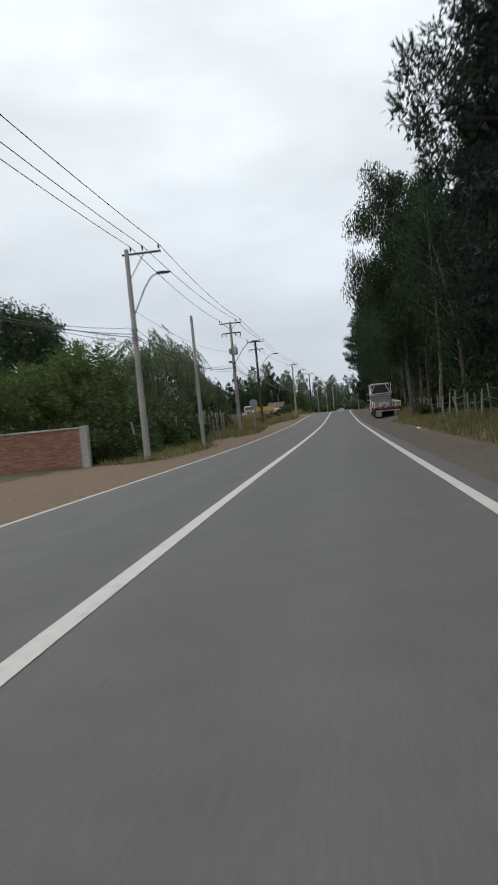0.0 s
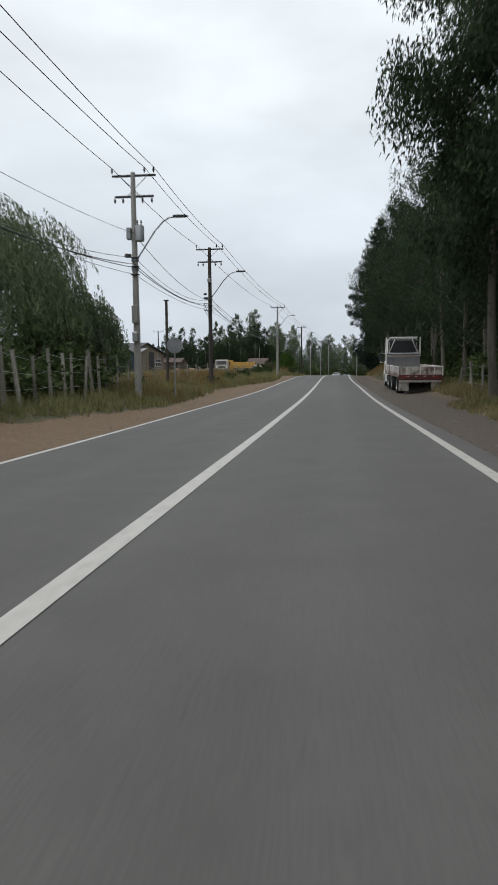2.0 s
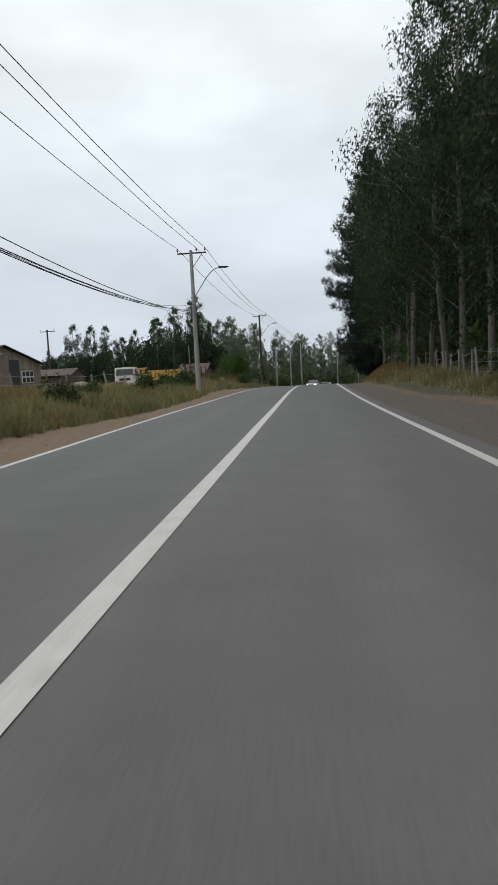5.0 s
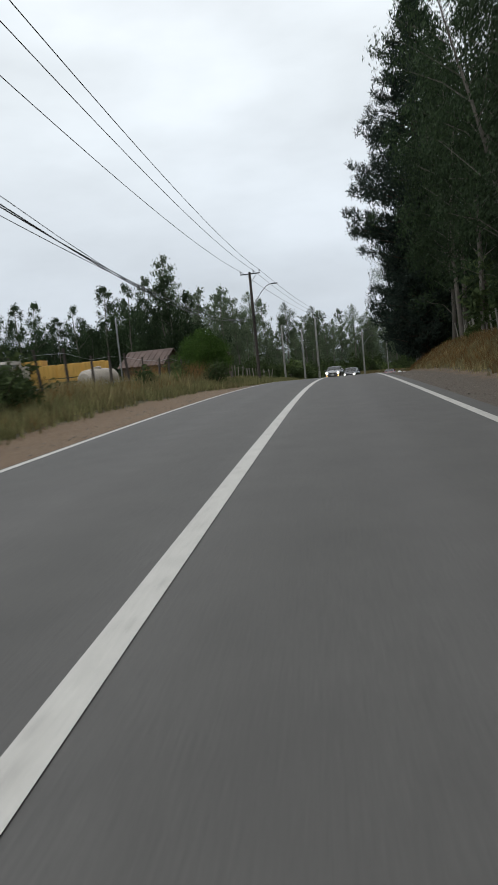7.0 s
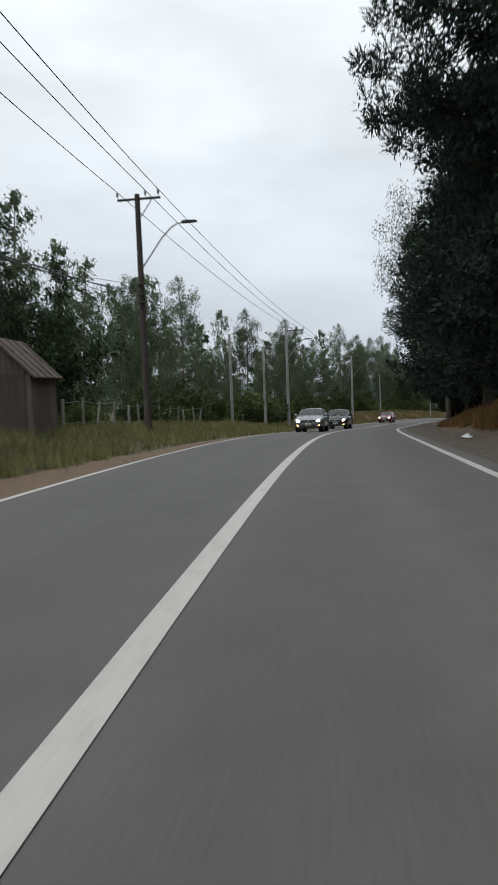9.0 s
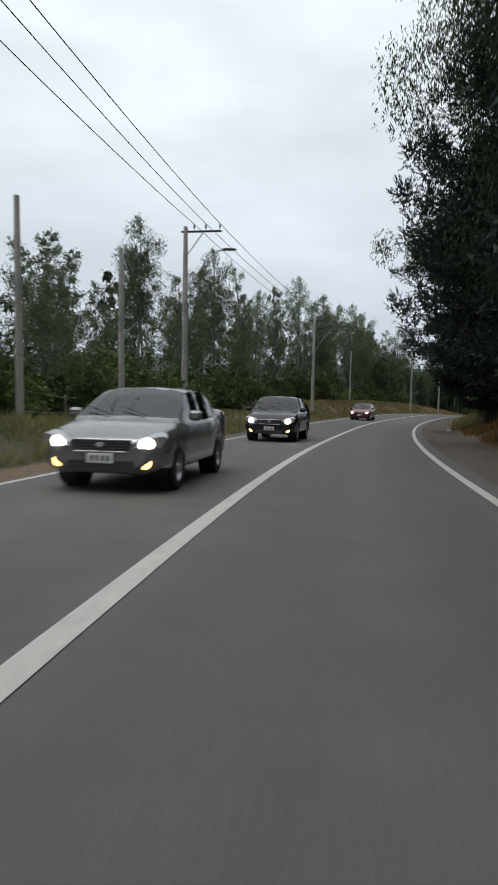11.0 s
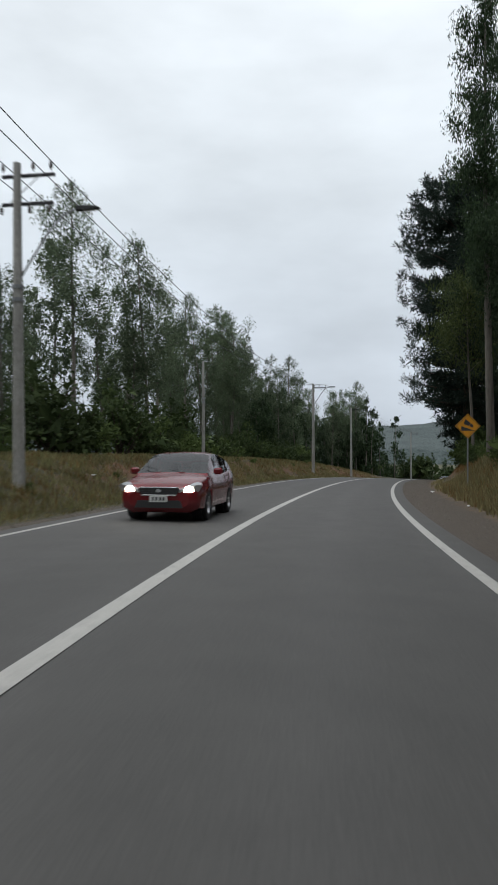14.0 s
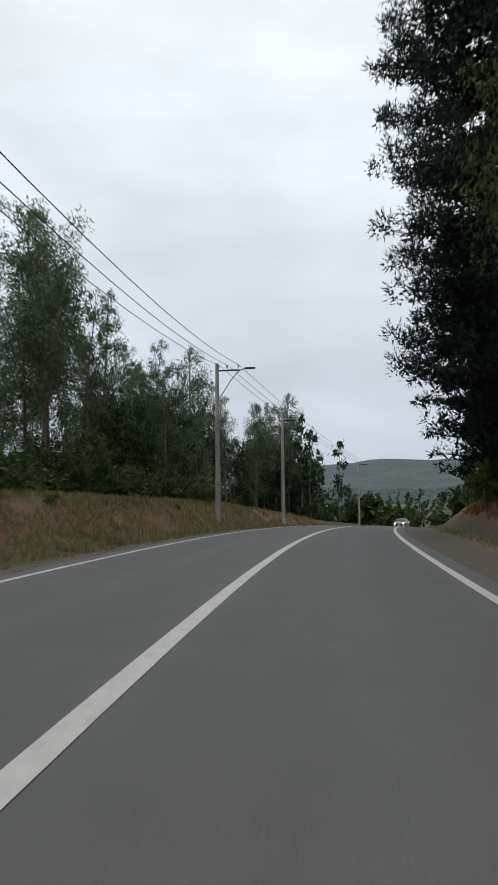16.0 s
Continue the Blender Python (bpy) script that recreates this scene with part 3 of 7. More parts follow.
def eucalyptus(seed, h=22.0, rad=3.6, bare=0.3, leaves=10000, leaf=(0.3, 0.085), mat=None, limbs=34, tuft=0.8, cone=False, lean=0.03, rise=(0.35, 0.95), airy=0.0, solid=0.0):
    """Meshes (wood, crown) of a gum tree: a pale stem, steep limbs, and hanging leaves in rounded tufts with dark hearts."""
    rng = np.random.default_rng(seed)
    g = Geo()
    tip = rng.normal(0, lean * h, 2)
    bow = rng.uniform(0.1, 0.35)
    spine = [np.array([tip[0] * u**1.5 + bow * math.sin(5 * u + seed), tip[1] * u**1.5 + bow * math.sin(4 * u), h * 0.96 * u - 0.3]) for u in np.linspace(0, 1, 9)]
    g.tube(spine, [0.19 * h / 22 * (1 - 0.92 * u) + 0.015 for u in np.linspace(0, 1, 9)], 8)
    cen, spr = [], []
    for i in range(limbs):
        u = bare + (0.98 - bare) * ((i + rng.random()) / limbs)
        k = u * 8
        i0 = min(int(k), 7)
        a = spine[i0] + (spine[i0 + 1] - spine[i0]) * (k - i0)
        az = i * 2.4 + rng.normal(0, 0.5)
        v = (u - bare) / (1.0 - bare)
        shape = (0.75 + 0.25 * min(1, v / 0.2)) * (1 - v) ** 0.55 if cone else math.sin(math.pi * min(1, v ** 0.75 * 0.9 + 0.08)) ** 0.7
        L = rad * (0.2 + 0.85 * shape) * rng.uniform(0.55, 1.02)
        b = a + np.array([math.cos(az) * L, math.sin(az) * L, L * rng.uniform(*rise)])
        limb(g, rng, a, b, 0.03 * h / 22 * (1.25 - u) + 0.01, 0.006, 0.05, 4)
        m = 3 if L < 1.5 else max(4, int(L * 1.15))
        for q in range(m):
            f = 0.3 + 0.72 * (q + rng.random()) / m
            if rng.random() < airy * v:
                continue
            cen.append(a + (b - a) * f + rng.normal(0, 0.14 * L, 3) * np.array([1, 1, 0.7]))
            spr.append(tuft * rng.uniform(0.6, 1.15) * (0.7 + 0.4 * shape))
    for q in range(2):
        cen.append(spine[-1] + rng.normal(0, 0.2, 3))
        spr.append(tuft * 0.5)
    cen, spr = np.array(cen), np.array(spr)
    per = np.maximum(4, leaves * spr ** 2.2 / (spr ** 2.2).sum()).astype(int)
    v = blades(rng, np.repeat(cen, per, axis=0), 1, leaf[0], leaf[1], np.repeat(spr, per), 1.1, tall=1.35, fill=0.42)
    heart = blades(rng, cen, 8 if leaf[0] > 0.35 else 14, leaf[0] * (1.4 if leaf[0] > 0.35 else 1.15), leaf[1] * (2.2 if leaf[0] > 0.35 else 1.7), spr * 0.6, 0.8, tall=1.2, fill=0.5)
    return g.mesh("trunk", M_BARK, 60), blade_mesh("crown", np.concatenate([v, heart] + ([thicket(rng, cen, spr * solid, 22, 0.24, 1.25)] if solid else [])), mat or M_EUC)


def pine(seed, h, outline, gap=0.95, shoots_each=8, needles=9, flat=False, bushy=20, ragged=0.16, clumps=1.5, heart=40, thin=0.034):
    """Meshes (wood, crown) of a dark pine. outline: (height, reach) pairs of its boughs, which carry rounded clumps of shoots."""
    rng = np.random.default_rng(seed)
    g = Geo()
    zs, rs = [q[0] for q in outline], [q[1] for q in outline]
    spine = [np.array([0.15 * math.sin(3 * u + seed), 0.12 * math.cos(2 * u), h * 0.98 * u - 0.3]) for u in np.linspace(0, 1, 8)]
    g.tube(spine, [0.36 * h / 22 * (1 - 0.92 * u) + 0.02 for u in np.linspace(0, 1, 8)], 9)
    cen, rad, lean, core, rc = [], [], [], [], []
    z, up = zs[0], np.array([0, 0, 1.0])
    while z < h * 0.985:
        R = float(np.interp(z, zs, rs))
        nb = int(rng.integers(*((8, 11) if flat else (5, 8)))) if R > 1.5 else 4
        a0 = rng.random() * 6.28
        for k in range(nb):
            az = a0 + 6.283 * k / nb + rng.normal(0, 0.28)
            lobe = 1 - ragged * 0.5 * (1 + math.sin(3 * az + 0.8 * z + seed))
            L = max(0.4, R * lobe * (rng.uniform(0.93, 1.08) if rng.random() < 0.75 else rng.uniform(0.65, 0.9)))
            rise = L * (rng.uniform(-0.04, 0.05) if flat else rng.uniform(0.05, 0.25))
            a = np.array([0, 0, z - 0.75 * rise + rng.normal(0, 0.25)])
            ahead, across = np.array([math.cos(az), math.sin(az), 0]), np.array([-math.sin(az), math.cos(az), 0])

            def at(f):
                return a + ahead * L * f + up * rise * f ** 1.7
            g.tube([at(0), at(0.3) - up * 0.03 * L, at(0.62), at(0.85)], [0.025 + 0.011 * L, 0.02 + 0.008 * L, 0.02 + 0.004 * L, 0.012], 5, cap=False)
            n = max(3, int(L * clumps))
            for q in range(n):
                f = 0.34 + 0.64 * ((q + rng.random()) / n) ** 0.8
                side = rng.uniform(-1, 1)
                wide = side * (0.3 * L * math.sin(math.pi * min(1, f * 0.84)) + 0.1)
                cen.append(at(f - 0.07 * abs(side)) + across * wide + up * rng.uniform(-0.22, 0.22))
                rad.append(rng.uniform(0.4, 0.68) * min(1, 0.55 + 0.1 * L))
                lean.append(ahead * 0.55 + across * side * 0.3 + up * (0.3 if flat else 1.0))
            for q in range(max(2, int(L * 1.2))):
                f = 0.08 + 0.6 * rng.random()
                core.append(at(f) + across * rng.uniform(-1, 1) * 0.18 * L * math.sin(math.pi * min(1, f * 0.9)))
                rc.append(min(0.8, 0.26 + 0.1 * L) * rng.uniform(0.8, 1.15))
        z += gap * rng.uniform(0.75, 1.25)
    cen, rad, lean, core, rc = np.array(cen), np.array(rad), np.array(lean), np.array(core), np.array(rc)
    c, r = np.repeat(cen, shoots_each, axis=0), np.repeat(rad, shoots_each)
    ax = rng.normal(0, 0.5, (len(c), 3)) + np.repeat(lean, shoots_each, axis=0)
    ax /= np.linalg.norm(ax, axis=1)[:, None] + 1e-9
    squash = np.array([1, 1, 0.6 if flat else 0.85])
    foot = c + ax * r[:, None] * 0.4 * squash
    out = [shoots(rng, foot, ax, needles, 0.36 if flat else 0.46, 0.14 if flat else 0.17, thin), blades(rng, cen, bushy, 0.15 if flat else 0.2, 0.032 if flat else 0.052, rad, 0.0, up=0.3, out=1.2, tall=0.6 if flat else 0.85, fill=0.15),
           thicket(rng, cen, rad * 0.8, heart, 8.0 / heart if heart > 20 else 0.36, 0.6 if flat else 0.85), thicket(rng, core, rc, 40 if flat else 24, 0.24 if flat else 0.34, 0.6)]
    return g.mesh("trunk", M_PINEBARK, 60), blade_mesh("crown", np.concatenate(out), M_PINE)


def willow(seed, h=8.3, rad=5.2, strands=900, leaves=40):
    """A rounded dome of strands that follow the crown's curve and then hang free."""
    rng = np.random.default_rng(seed)
    g = Geo()
    base = h * 0.34
    g.tube([(0, 0, -0.3), (0.1, 0.05, h * 0.14), (0.0, 0.1, base)], [0.034 * h, 0.03 * h, 0.022 * h], 9)
    for i in range(26):
        az, el = i * 2.4, rng.uniform(0.25, 1.4)
        b = np.array([math.cos(az) * math.cos(el) * rad * 0.85, math.sin(az) * math.cos(el) * rad * 0.85, base + (h - base) * 0.88 * math.sin(el)])
        limb(g, rng, (0, 0.1, base * 0.9), b, 0.09, 0.015, 0.16)
    lump = rng.uniform(0, 6.283, 4)
    cen, wisp = [], []
    for i in range(strands):
        az, el = rng.uniform(0, 6.283), math.asin(rng.uniform(0.05, 1.0))
        f = 1.0 - 0.28 * rng.random() ** 2 + 0.035 * rng.normal()
        swell = 1 + 0.07 * math.sin(3 * az + lump[0]) + 0.06 * math.sin(5 * az + lump[1] + 2 * el) + 0.05 * math.sin(7 * el + lump[2] + az)
        L, w, drop = rng.uniform(0.9, 2.6) * h / 8.3, 0.0, 0.0
        lift = el < 1.1 and rng.random() < 0.16
        while w < L:
            r = rad * f * swell
            p = np.array([math.cos(az) * math.cos(el) * r, math.sin(az) * math.cos(el) * r, base + (h - base) * f * swell * math.sin(el) - drop])
            if lift:
                p[2] += 0.3 * math.sin(math.pi * w / L)
            if p[2] > 0.5:
                (wisp if f > 0.99 or lift else cen).append(p)
            if el > 0.35 and not lift:
                el -= 0.16 / r
            else:
                drop += 0.16
            w += 0.16
            az += rng.normal(0, 0.006)
    v = [blades(rng, cen, max(1, leaves // 10), 0.24, 0.05, 0.16, 1.9), blades(rng, wisp, max(1, leaves // 10), 0.22, 0.045, 0.1, 1.9)]
    el, az = np.arcsin(rng.uniform(0.0, 1.0, 90)), rng.uniform(0, 6.283, 90)
    core = np.stack([np.cos(az) * np.cos(el) * rad * 0.66, np.sin(az) * np.cos(el) * rad * 0.66, base + (h - base) * 0.68 * np.sin(el)], -1)
    v.append(blades(rng, core, 60, 0.42, 0.13, rad * 0.2, 1.6))
    return g.mesh("trunk", M_BARK, 60), blade_mesh("crown", np.concatenate(v), M_WILLOW)


def broad_tree(seed, h=11.0, rad=4.5, leaves=14000, mat=None, leaf=(0.2, 0.12)):
    rng = np.random.default_rng(seed)
    g = Geo()
    g.tube([(0, 0, -0.3), (0.15, 0, h * 0.25), (0.1, 0.2, h * 0.5), (0, 0, h * 0.85)], [0.26, 0.2, 0.13, 0.03], 8)
    cen, spr = [], []
    for i in range(16):
        az, u = i * 2.4, 0.25 + 0.65 * i / 16
        L = rad * rng.uniform(0.55, 1.0) * (1.1 - 0.6 * u)
        a = np.array([0.1, 0.05, h * u * 0.85])
        b = a + np.array([math.cos(az) * L, math.sin(az) * L, rng.uniform(0.2, 0.55) * L])
        limb(g, rng, a, b, 0.08, 0.015, 0.08)
        for q in range(5):
            cen.append(a + (b - a) * rng.uniform(0.4, 1.1) + rng.normal(0, 0.5, 3))
            spr.append(rng.uniform(0.7, 1.3) * rad / 4.5)
    v = blades(rng, cen, leaves // len(cen), leaf[0], leaf[1], spr, 0.3)
    v = np.concatenate([v, blades(rng, cen, 6, leaf[0] * 2, leaf[1] * 2.4, np.array(spr) * 0.6, 0.3)])
    return g.mesh("trunk", M_PINEBARK, 60), blade_mesh("crown", v, mat or M_SCRUB)


def bush(seed, h=2.2, rad=1.6, leaves=3500, mat=None, leaf=(0.16, 0.1), round_=False):
    rng = np.random.default_rng(seed)
    g = Geo()
    cen, spr = [], []
    for i in range(40 if round_ else 15):
        az = i * 2.4
        if round_:
            el = math.asin(min(1, (i + 0.5) / 40))
            b = np.array([math.cos(az) * rad * 0.8 * math.cos(el), math.sin(az) * rad * 0.8 * math.cos(el), h * 0.25 + h * 0.55 * math.sin(el)])
        else:
            f = rng.uniform(0.2, 1.0)
            b = np.array([math.cos(az) * rad * f, math.sin(az) * rad * f, h * rng.uniform(0.35, 0.9) * (1.1 - 0.45 * f)])
        limb(g, rng, (0, 0, -0.15), b, 0.035, 0.01, 0.06, 4)
        for q in range(3):
            cen.append(b * (rng.uniform(0.82, 1.0) if round_ else rng.uniform(0.6, 1.05)) + rng.normal(0, (0.06 if round_ else 0.12) * rad, 3))
            spr.append(rng.uniform(0.26, 0.32) * rad if round_ else rng.uniform(0.25, 0.45) * rad)
    v = blades(rng, cen, leaves // len(cen), leaf[0], leaf[1], spr, -0.1)
    v = np.concatenate([v, blades(rng, cen, 4, leaf[0] * 2, leaf[1] * 2.6, np.array(spr) * 0.6, 0.0)])
    v[:, 2] = np.maximum(v[:, 2], 0.02)
    return g.mesh("woody_base", M_PINEBARK, 60), blade_mesh("foliage", v, mat or M_BUSH)


def plant(kind, meshes, places, label, category, group, wood="trunk", crown="crown", seed=1):
    """Sets out one kind of plant: the first is built, the rest are copies at other turns and sizes."""
    rng = np.random.default_rng(seed)
    made = []
    for i, (s, lat, k) in enumerate(places):
        w, c = meshes[i % len(meshes)]
        p = ground(s, lat)
        kz = k * rng.uniform(0.95, 1.06)
        m = pose(p.x, p.y, p.z - 0.05, rng.normal(0, 1.2), rng.normal(0, 1.2), rng.uniform(0, 360)) @ Matrix.Diagonal((k, k, kz, 1))
        if i < len(meshes):
            ob = thing(kind, label, category, m, group)
            part(wood, w, None, ob)
            part(crown, c, None, ob)
            made.append(ob)
        else:
            copy_thing(made[i % len(meshes)], m)
            # a copy keeps its model's size, so the pose alone sets it


def line_of(rng, s0, s1, step, lat0, lat1, k0, k1):
    out, s = [], s0
    while s < s1:
        out.append((s, rng.uniform(lat0, lat1), rng.uniform(k0, k1)))
        s += step * rng.uniform(0.7, 1.3)
    return out


def woods(name, meshes, places, label, seed):
    """Far trees that nobody could count, joined into one mesh with bark and leaves."""
    rng = np.random.default_rng(seed)
    co, lv, lt, mi, base = [], [], [], [], 0
    for i, (s, lat, k) in enumerate(places):
        p = ground(s, lat)
        a = rng.uniform(0, 6.283)
        turn = np.array([[math.cos(a), -math.sin(a), 0], [math.sin(a), math.cos(a), 0], [0, 0, 1]]) * k
        for slot, me in enumerate(meshes[i % len(meshes)]):
            v = np.zeros(len(me.vertices) * 3, np.float32)
            me.vertices.foreach_get("co", v)
            li, n = np.zeros(len(me.loops), np.int32), np.zeros(len(me.polygons), np.int32)
            me.loops.foreach_get("vertex_index", li)
            me.polygons.foreach_get("loop_total", n)
            co.append(v.reshape(-1, 3) @ turn.T + np.array(p))
            lv.append(li + base), lt.append(n), mi.append(np.full(len(n), slot, np.int32))
            base += len(me.vertices)
    co, lv, lt, mi = np.concatenate(co), np.concatenate(lv), np.concatenate(lt), np.concatenate(mi)
    me = bpy.data.meshes.new(name)
    me.vertices.add(len(co))
    me.vertices.foreach_set("co", co.ravel().astype(np.float32))
    me.loops.add(len(lv))
    me.loops.foreach_set("vertex_index", lv.astype(np.int32))
    me.polygons.add(len(lt))
    me.polygons.foreach_set("loop_start", (np.cumsum(lt) - lt).astype(np.int32))
    me.polygons.foreach_set("loop_total", lt.astype(np.int32))
    me.polygons.foreach_set("material_index", mi)
    me.update(calc_edges=True)
    for m in meshes[0]:
        me.materials.append(m.materials[0])
    tagged(new(name, me), label, "woods", kind="stuff")


rt = np.random.default_rng(11)
TALL = [eucalyptus(1, 22, 5.4, 0.14, 9500, (0.23, 0.08), limbs=30, tuft=1.0, airy=0.25, solid=0.7), eucalyptus(2, 23, 5.0, 0.24, 9500, (0.23, 0.08), limbs=28, tuft=1.0, airy=0.45, solid=0.7), eucalyptus(3, 20, 5.6, 0.12, 9500, (0.23, 0.08), limbs=30, tuft=1.05, airy=0.25, solid=0.7), eucalyptus(7, 24, 5.0, 0.32, 9500, (0.23, 0.08), limbs=28, tuft=1.0, airy=0.45, solid=0.7)]
places = line_of(rt, 12, 46, 5.6, 10.4, 11.4, 0.72, 0.9) + line_of(rt, 47, 106, 5.2, 8.8, 10.2, 0.88, 1.1) + line_of(rt, 108, 160, 4.9, 8.7, 9.8, 1.0, 1.22) + [(163, 10, 1.15), (186, 11.0, 1.0), (197, 11.3, 1.0), (207, 11.2, 0.95), (236, 10.6, 0.9), (243, 10.6, 1.0), (250, 10.0, 0.95), (257, 10.9, 0.9), (264, 10.6, 0.9), (270, 11, 1.0)]
plant("eucalyptus_tree", TALL, places, "tall dark-green eucalyptus with a pale bare stem in a roadside plantation", "tree", "eucalyptus plantation", seed=2)
plant("eucalyptus_tree", [eucalyptus(57, 19.4, 4.9, 0.27, 42000, (0.25, 0.085), limbs=34, tuft=1.12, airy=0.05, lean=0.01, solid=0.95)], [(58.5, 7.9, 1.0)], "tall full-crowned eucalyptus with a pale slanting stem beside the road", "tree", "eucalyptus plantation", seed=31)
plant("eucalyptus_tree", [eucalyptus(47, 26.5, 1.9, 0.34, 22000, (0.19, 0.065), limbs=32, tuft=0.85, airy=0.25, lean=0.005, solid=0.6)], [(262, 8.5, 1.0)], "slim tall eucalyptus with a bare pale stem behind the road sign", "tree", "eucalyptus plantation", seed=33)
plant("eucalyptus_tree", [eucalyptus(67, 14.3, 2.4, 0.3, 9000, (0.19, 0.06), M_EUCLIGHT, 26, 0.72, airy=0.3, lean=0.01)], [(263.1, -11.5, 1.0), (282.2, -11.4, 0.95)], "tall slender eucalyptus rising over the young stand", "tree", "young eucalyptus stand", seed=34)
plant("eucalyptus_tree", [eucalyptus(17, 15.8, 6.9, 0.6, 26000, (0.2, 0.06), None, 19, 0.95, rise=(-0.05, 0.28), solid=0.55)], [(222.0, 7.4, 1.0)], "spreading eucalyptus whose boughs hang over the road", "tree", "eucalyptus plantation", seed=22)
plant("eucalyptus_tree", [eucalyptus(37, 20, 5.2, 0.2, 24000, (0.18, 0.06), limbs=32, tuft=0.95, airy=0.2)], [(201, 7.0, 1.0), (193, 9.6, 1.0)], "fine-leaved eucalyptus standing among the roadside pines", "tree", "eucalyptus plantation", seed=29)
BACK = [eucalyptus(8, 22, 4.4, 0.03, 1900, (0.5, 0.2), None, 24, 1.15), eucalyptus(9, 23, 4.2, 0.05, 1900, (0.5, 0.2), None, 24, 1.15)]
places = line_of(rt, 8, 180, 4.6, 12.8, 16.5, 0.8, 1.05) + line_of(rt, 0, 330, 13, 18, 25, 0.75, 1.0) + line_of(rt, 228, 272, 5.5, 12, 15, 0.75, 0.95)
plant("eucalyptus_tree", BACK, places, "tall eucalyptus deep inside the dark plantation", "tree", "eucalyptus plantation", seed=14)
rl, rk, rp = np.random.default_rng(77), np.random.default_rng(78), np.random.default_rng(79)
LOW = [eucalyptus(4, 15, 2.6, 0.34, 6300, (0.2, 0.066), M_EUCLIGHT, 22, 0.7, airy=0.45), eucalyptus(5, 17, 2.3, 0.2, 6600, (0.2, 0.066), M_EUCLIGHT, 26, 0.66, True, airy=0.5),
       eucalyptus(6, 13, 2.7, 0.16, 6300, (0.2, 0.066), M_EUCLIGHT, 24, 0.74, airy=0.35), eucalyptus(16, 16, 2.3, 0.46, 6300, (0.2, 0.066), M_EUCLIGHT, 20, 0.74, airy=0.5)]
places = line_of(rl, 188, 217, 3.2, -16.5, -12.0, 0.55, 0.84) + line_of(rl, 218, 226, 2.9, -16, -12.0, 0.86, 1.1) + line_of(rl, 226, 240, 2.9, -16, -12.0, 1.0, 1.42) + line_of(rl, 240, 266, 3.1, -16, -12.0, 0.88, 1.28) + line_of(rl, 267, 277, 2.9, -16, -11.5, 0.92, 1.12) + line_of(rl, 277, 300, 2.9, -16, -11.5, 1.2, 1.52) + line_of(rl, 300, 345, 2.9, -16, -11.5, 1.0, 1.4) + [(261, -11.4, 1.0)]
plant("eucalyptus_tree", LOW, places, "slender grey-green eucalyptus in a dense young stand", "tree", "young eucalyptus stand", seed=3)
LOWBACK = [eucalyptus(14, 16, 2.9, 0.1, 2600, (0.3, 0.11), M_EUCLIGHT, 24, 0.9, True), eucalyptus(15, 17, 2.6, 0.14, 2600, (0.3, 0.11), M_EUCLIGHT, 24, 0.9)]
places = line_of(rk, 186, 352, 3.8, -22, -17.0, 0.55, 0.98) + line_of(rk, 200, 330, 8.0, -34, -25, 0.8, 1.1)
far = [(rk.uniform(212, 234), -33 - 2.6 * i, rk.uniform(0.6, 1.12) * (0.85 if i < 8 else 0.5)) for i in range(26)] + [(rk.uniform(236, 262), -36 - 4.5 * i, rk.uniform(0.85, 1.15) * (0.85 if i < 6 else 0.45)) for i in range(15)]
far += line_of(rk, 322, 450, 5, 7.5, 13, 0.3, 0.46) + line_of(rk, 335, 352, 3.6, -16, -8, 0.55, 0.8) + line_of(rk, 354, 450, 4, -24, -8, 0.3, 0.46) + line_of(rk, 345, 450, 6, 14, 26, 0.32, 0.5)
places += [q for q in line_of(rk, 168, 215, 2.6, -34, -19, 0.75, 1.12) if q[0] > 197]
far += [(rk.uniform(362, 540), rk.uniform(9, 80) * rk.choice([-1, 1]), rk.uniform(0.35, 0.6)) for i in range(170)]
FAR = [eucalyptus(18, 16, 2.9, 0.03, 320, (0.56, 0.25), M_EUC, 8, 1.4, True), eucalyptus(19, 17, 2.7, 0.06, 320, (0.56, 0.25), M_EUCLIGHT, 8, 1.4)]
woods("far_woods", FAR, far, "distant grey-green eucalyptus woods beyond the crest", 26)
plant("eucalyptus_tree", LOWBACK, places, "grey-green eucalyptus at the back of the stand", "tree", "young eucalyptus stand", seed=15)
YARD = [eucalyptus(71, 10.2, 2.3, 0.16, 3600, (0.24, 0.08), M_EUC, 20, 0.62, airy=0.4), eucalyptus(72, 10.2, 2.0, 0.12, 3600, (0.24, 0.08), M_EUC, 20, 0.6, True, airy=0.4), eucalyptus(73, 6.2, 2.8, 0.03, 2600, (0.3, 0.11), M_EUC, 20, 0.9)]
places = [(178, -37.2, 1.0), (178.5, -34.6, 1.0), (180, -38.5, 1.0), (178, -32.0, 0.98), (176, -28.2, 0.74), (181, -35.5, 1.0), (176, -26.4, 0.82), (176, -22.8, 1.06), (182, -33.0, 1.05), (177, -20.8, 1.0), (179, -17.0, 1.14), (183, -30.0, 1.1), (180, -18.8, 1.05), (176, -24.6, 0.66), (181, -26.8, 1.1), (182, -40.5, 0.7), (178, -30.2, 0.7), (182, -24.0, 1.15), (186, -36.6, 0.8), (187, -29, 0.85), (183, -21.0, 1.2), (176, -40.0, 0.6), (190, -33, 0.9), (181, -15.2, 1.1), (186, -23, 1.0), (187, -18.5, 1.05), (184, -43.5, 1.0), (173, -34, 0.5), (172, -29, 0.5), (174, -38.6, 0.8)]
plant("eucalyptus_tree", YARD, places, "dark green eucalyptus behind the machinery yard", "tree", "yard trees", seed=41)
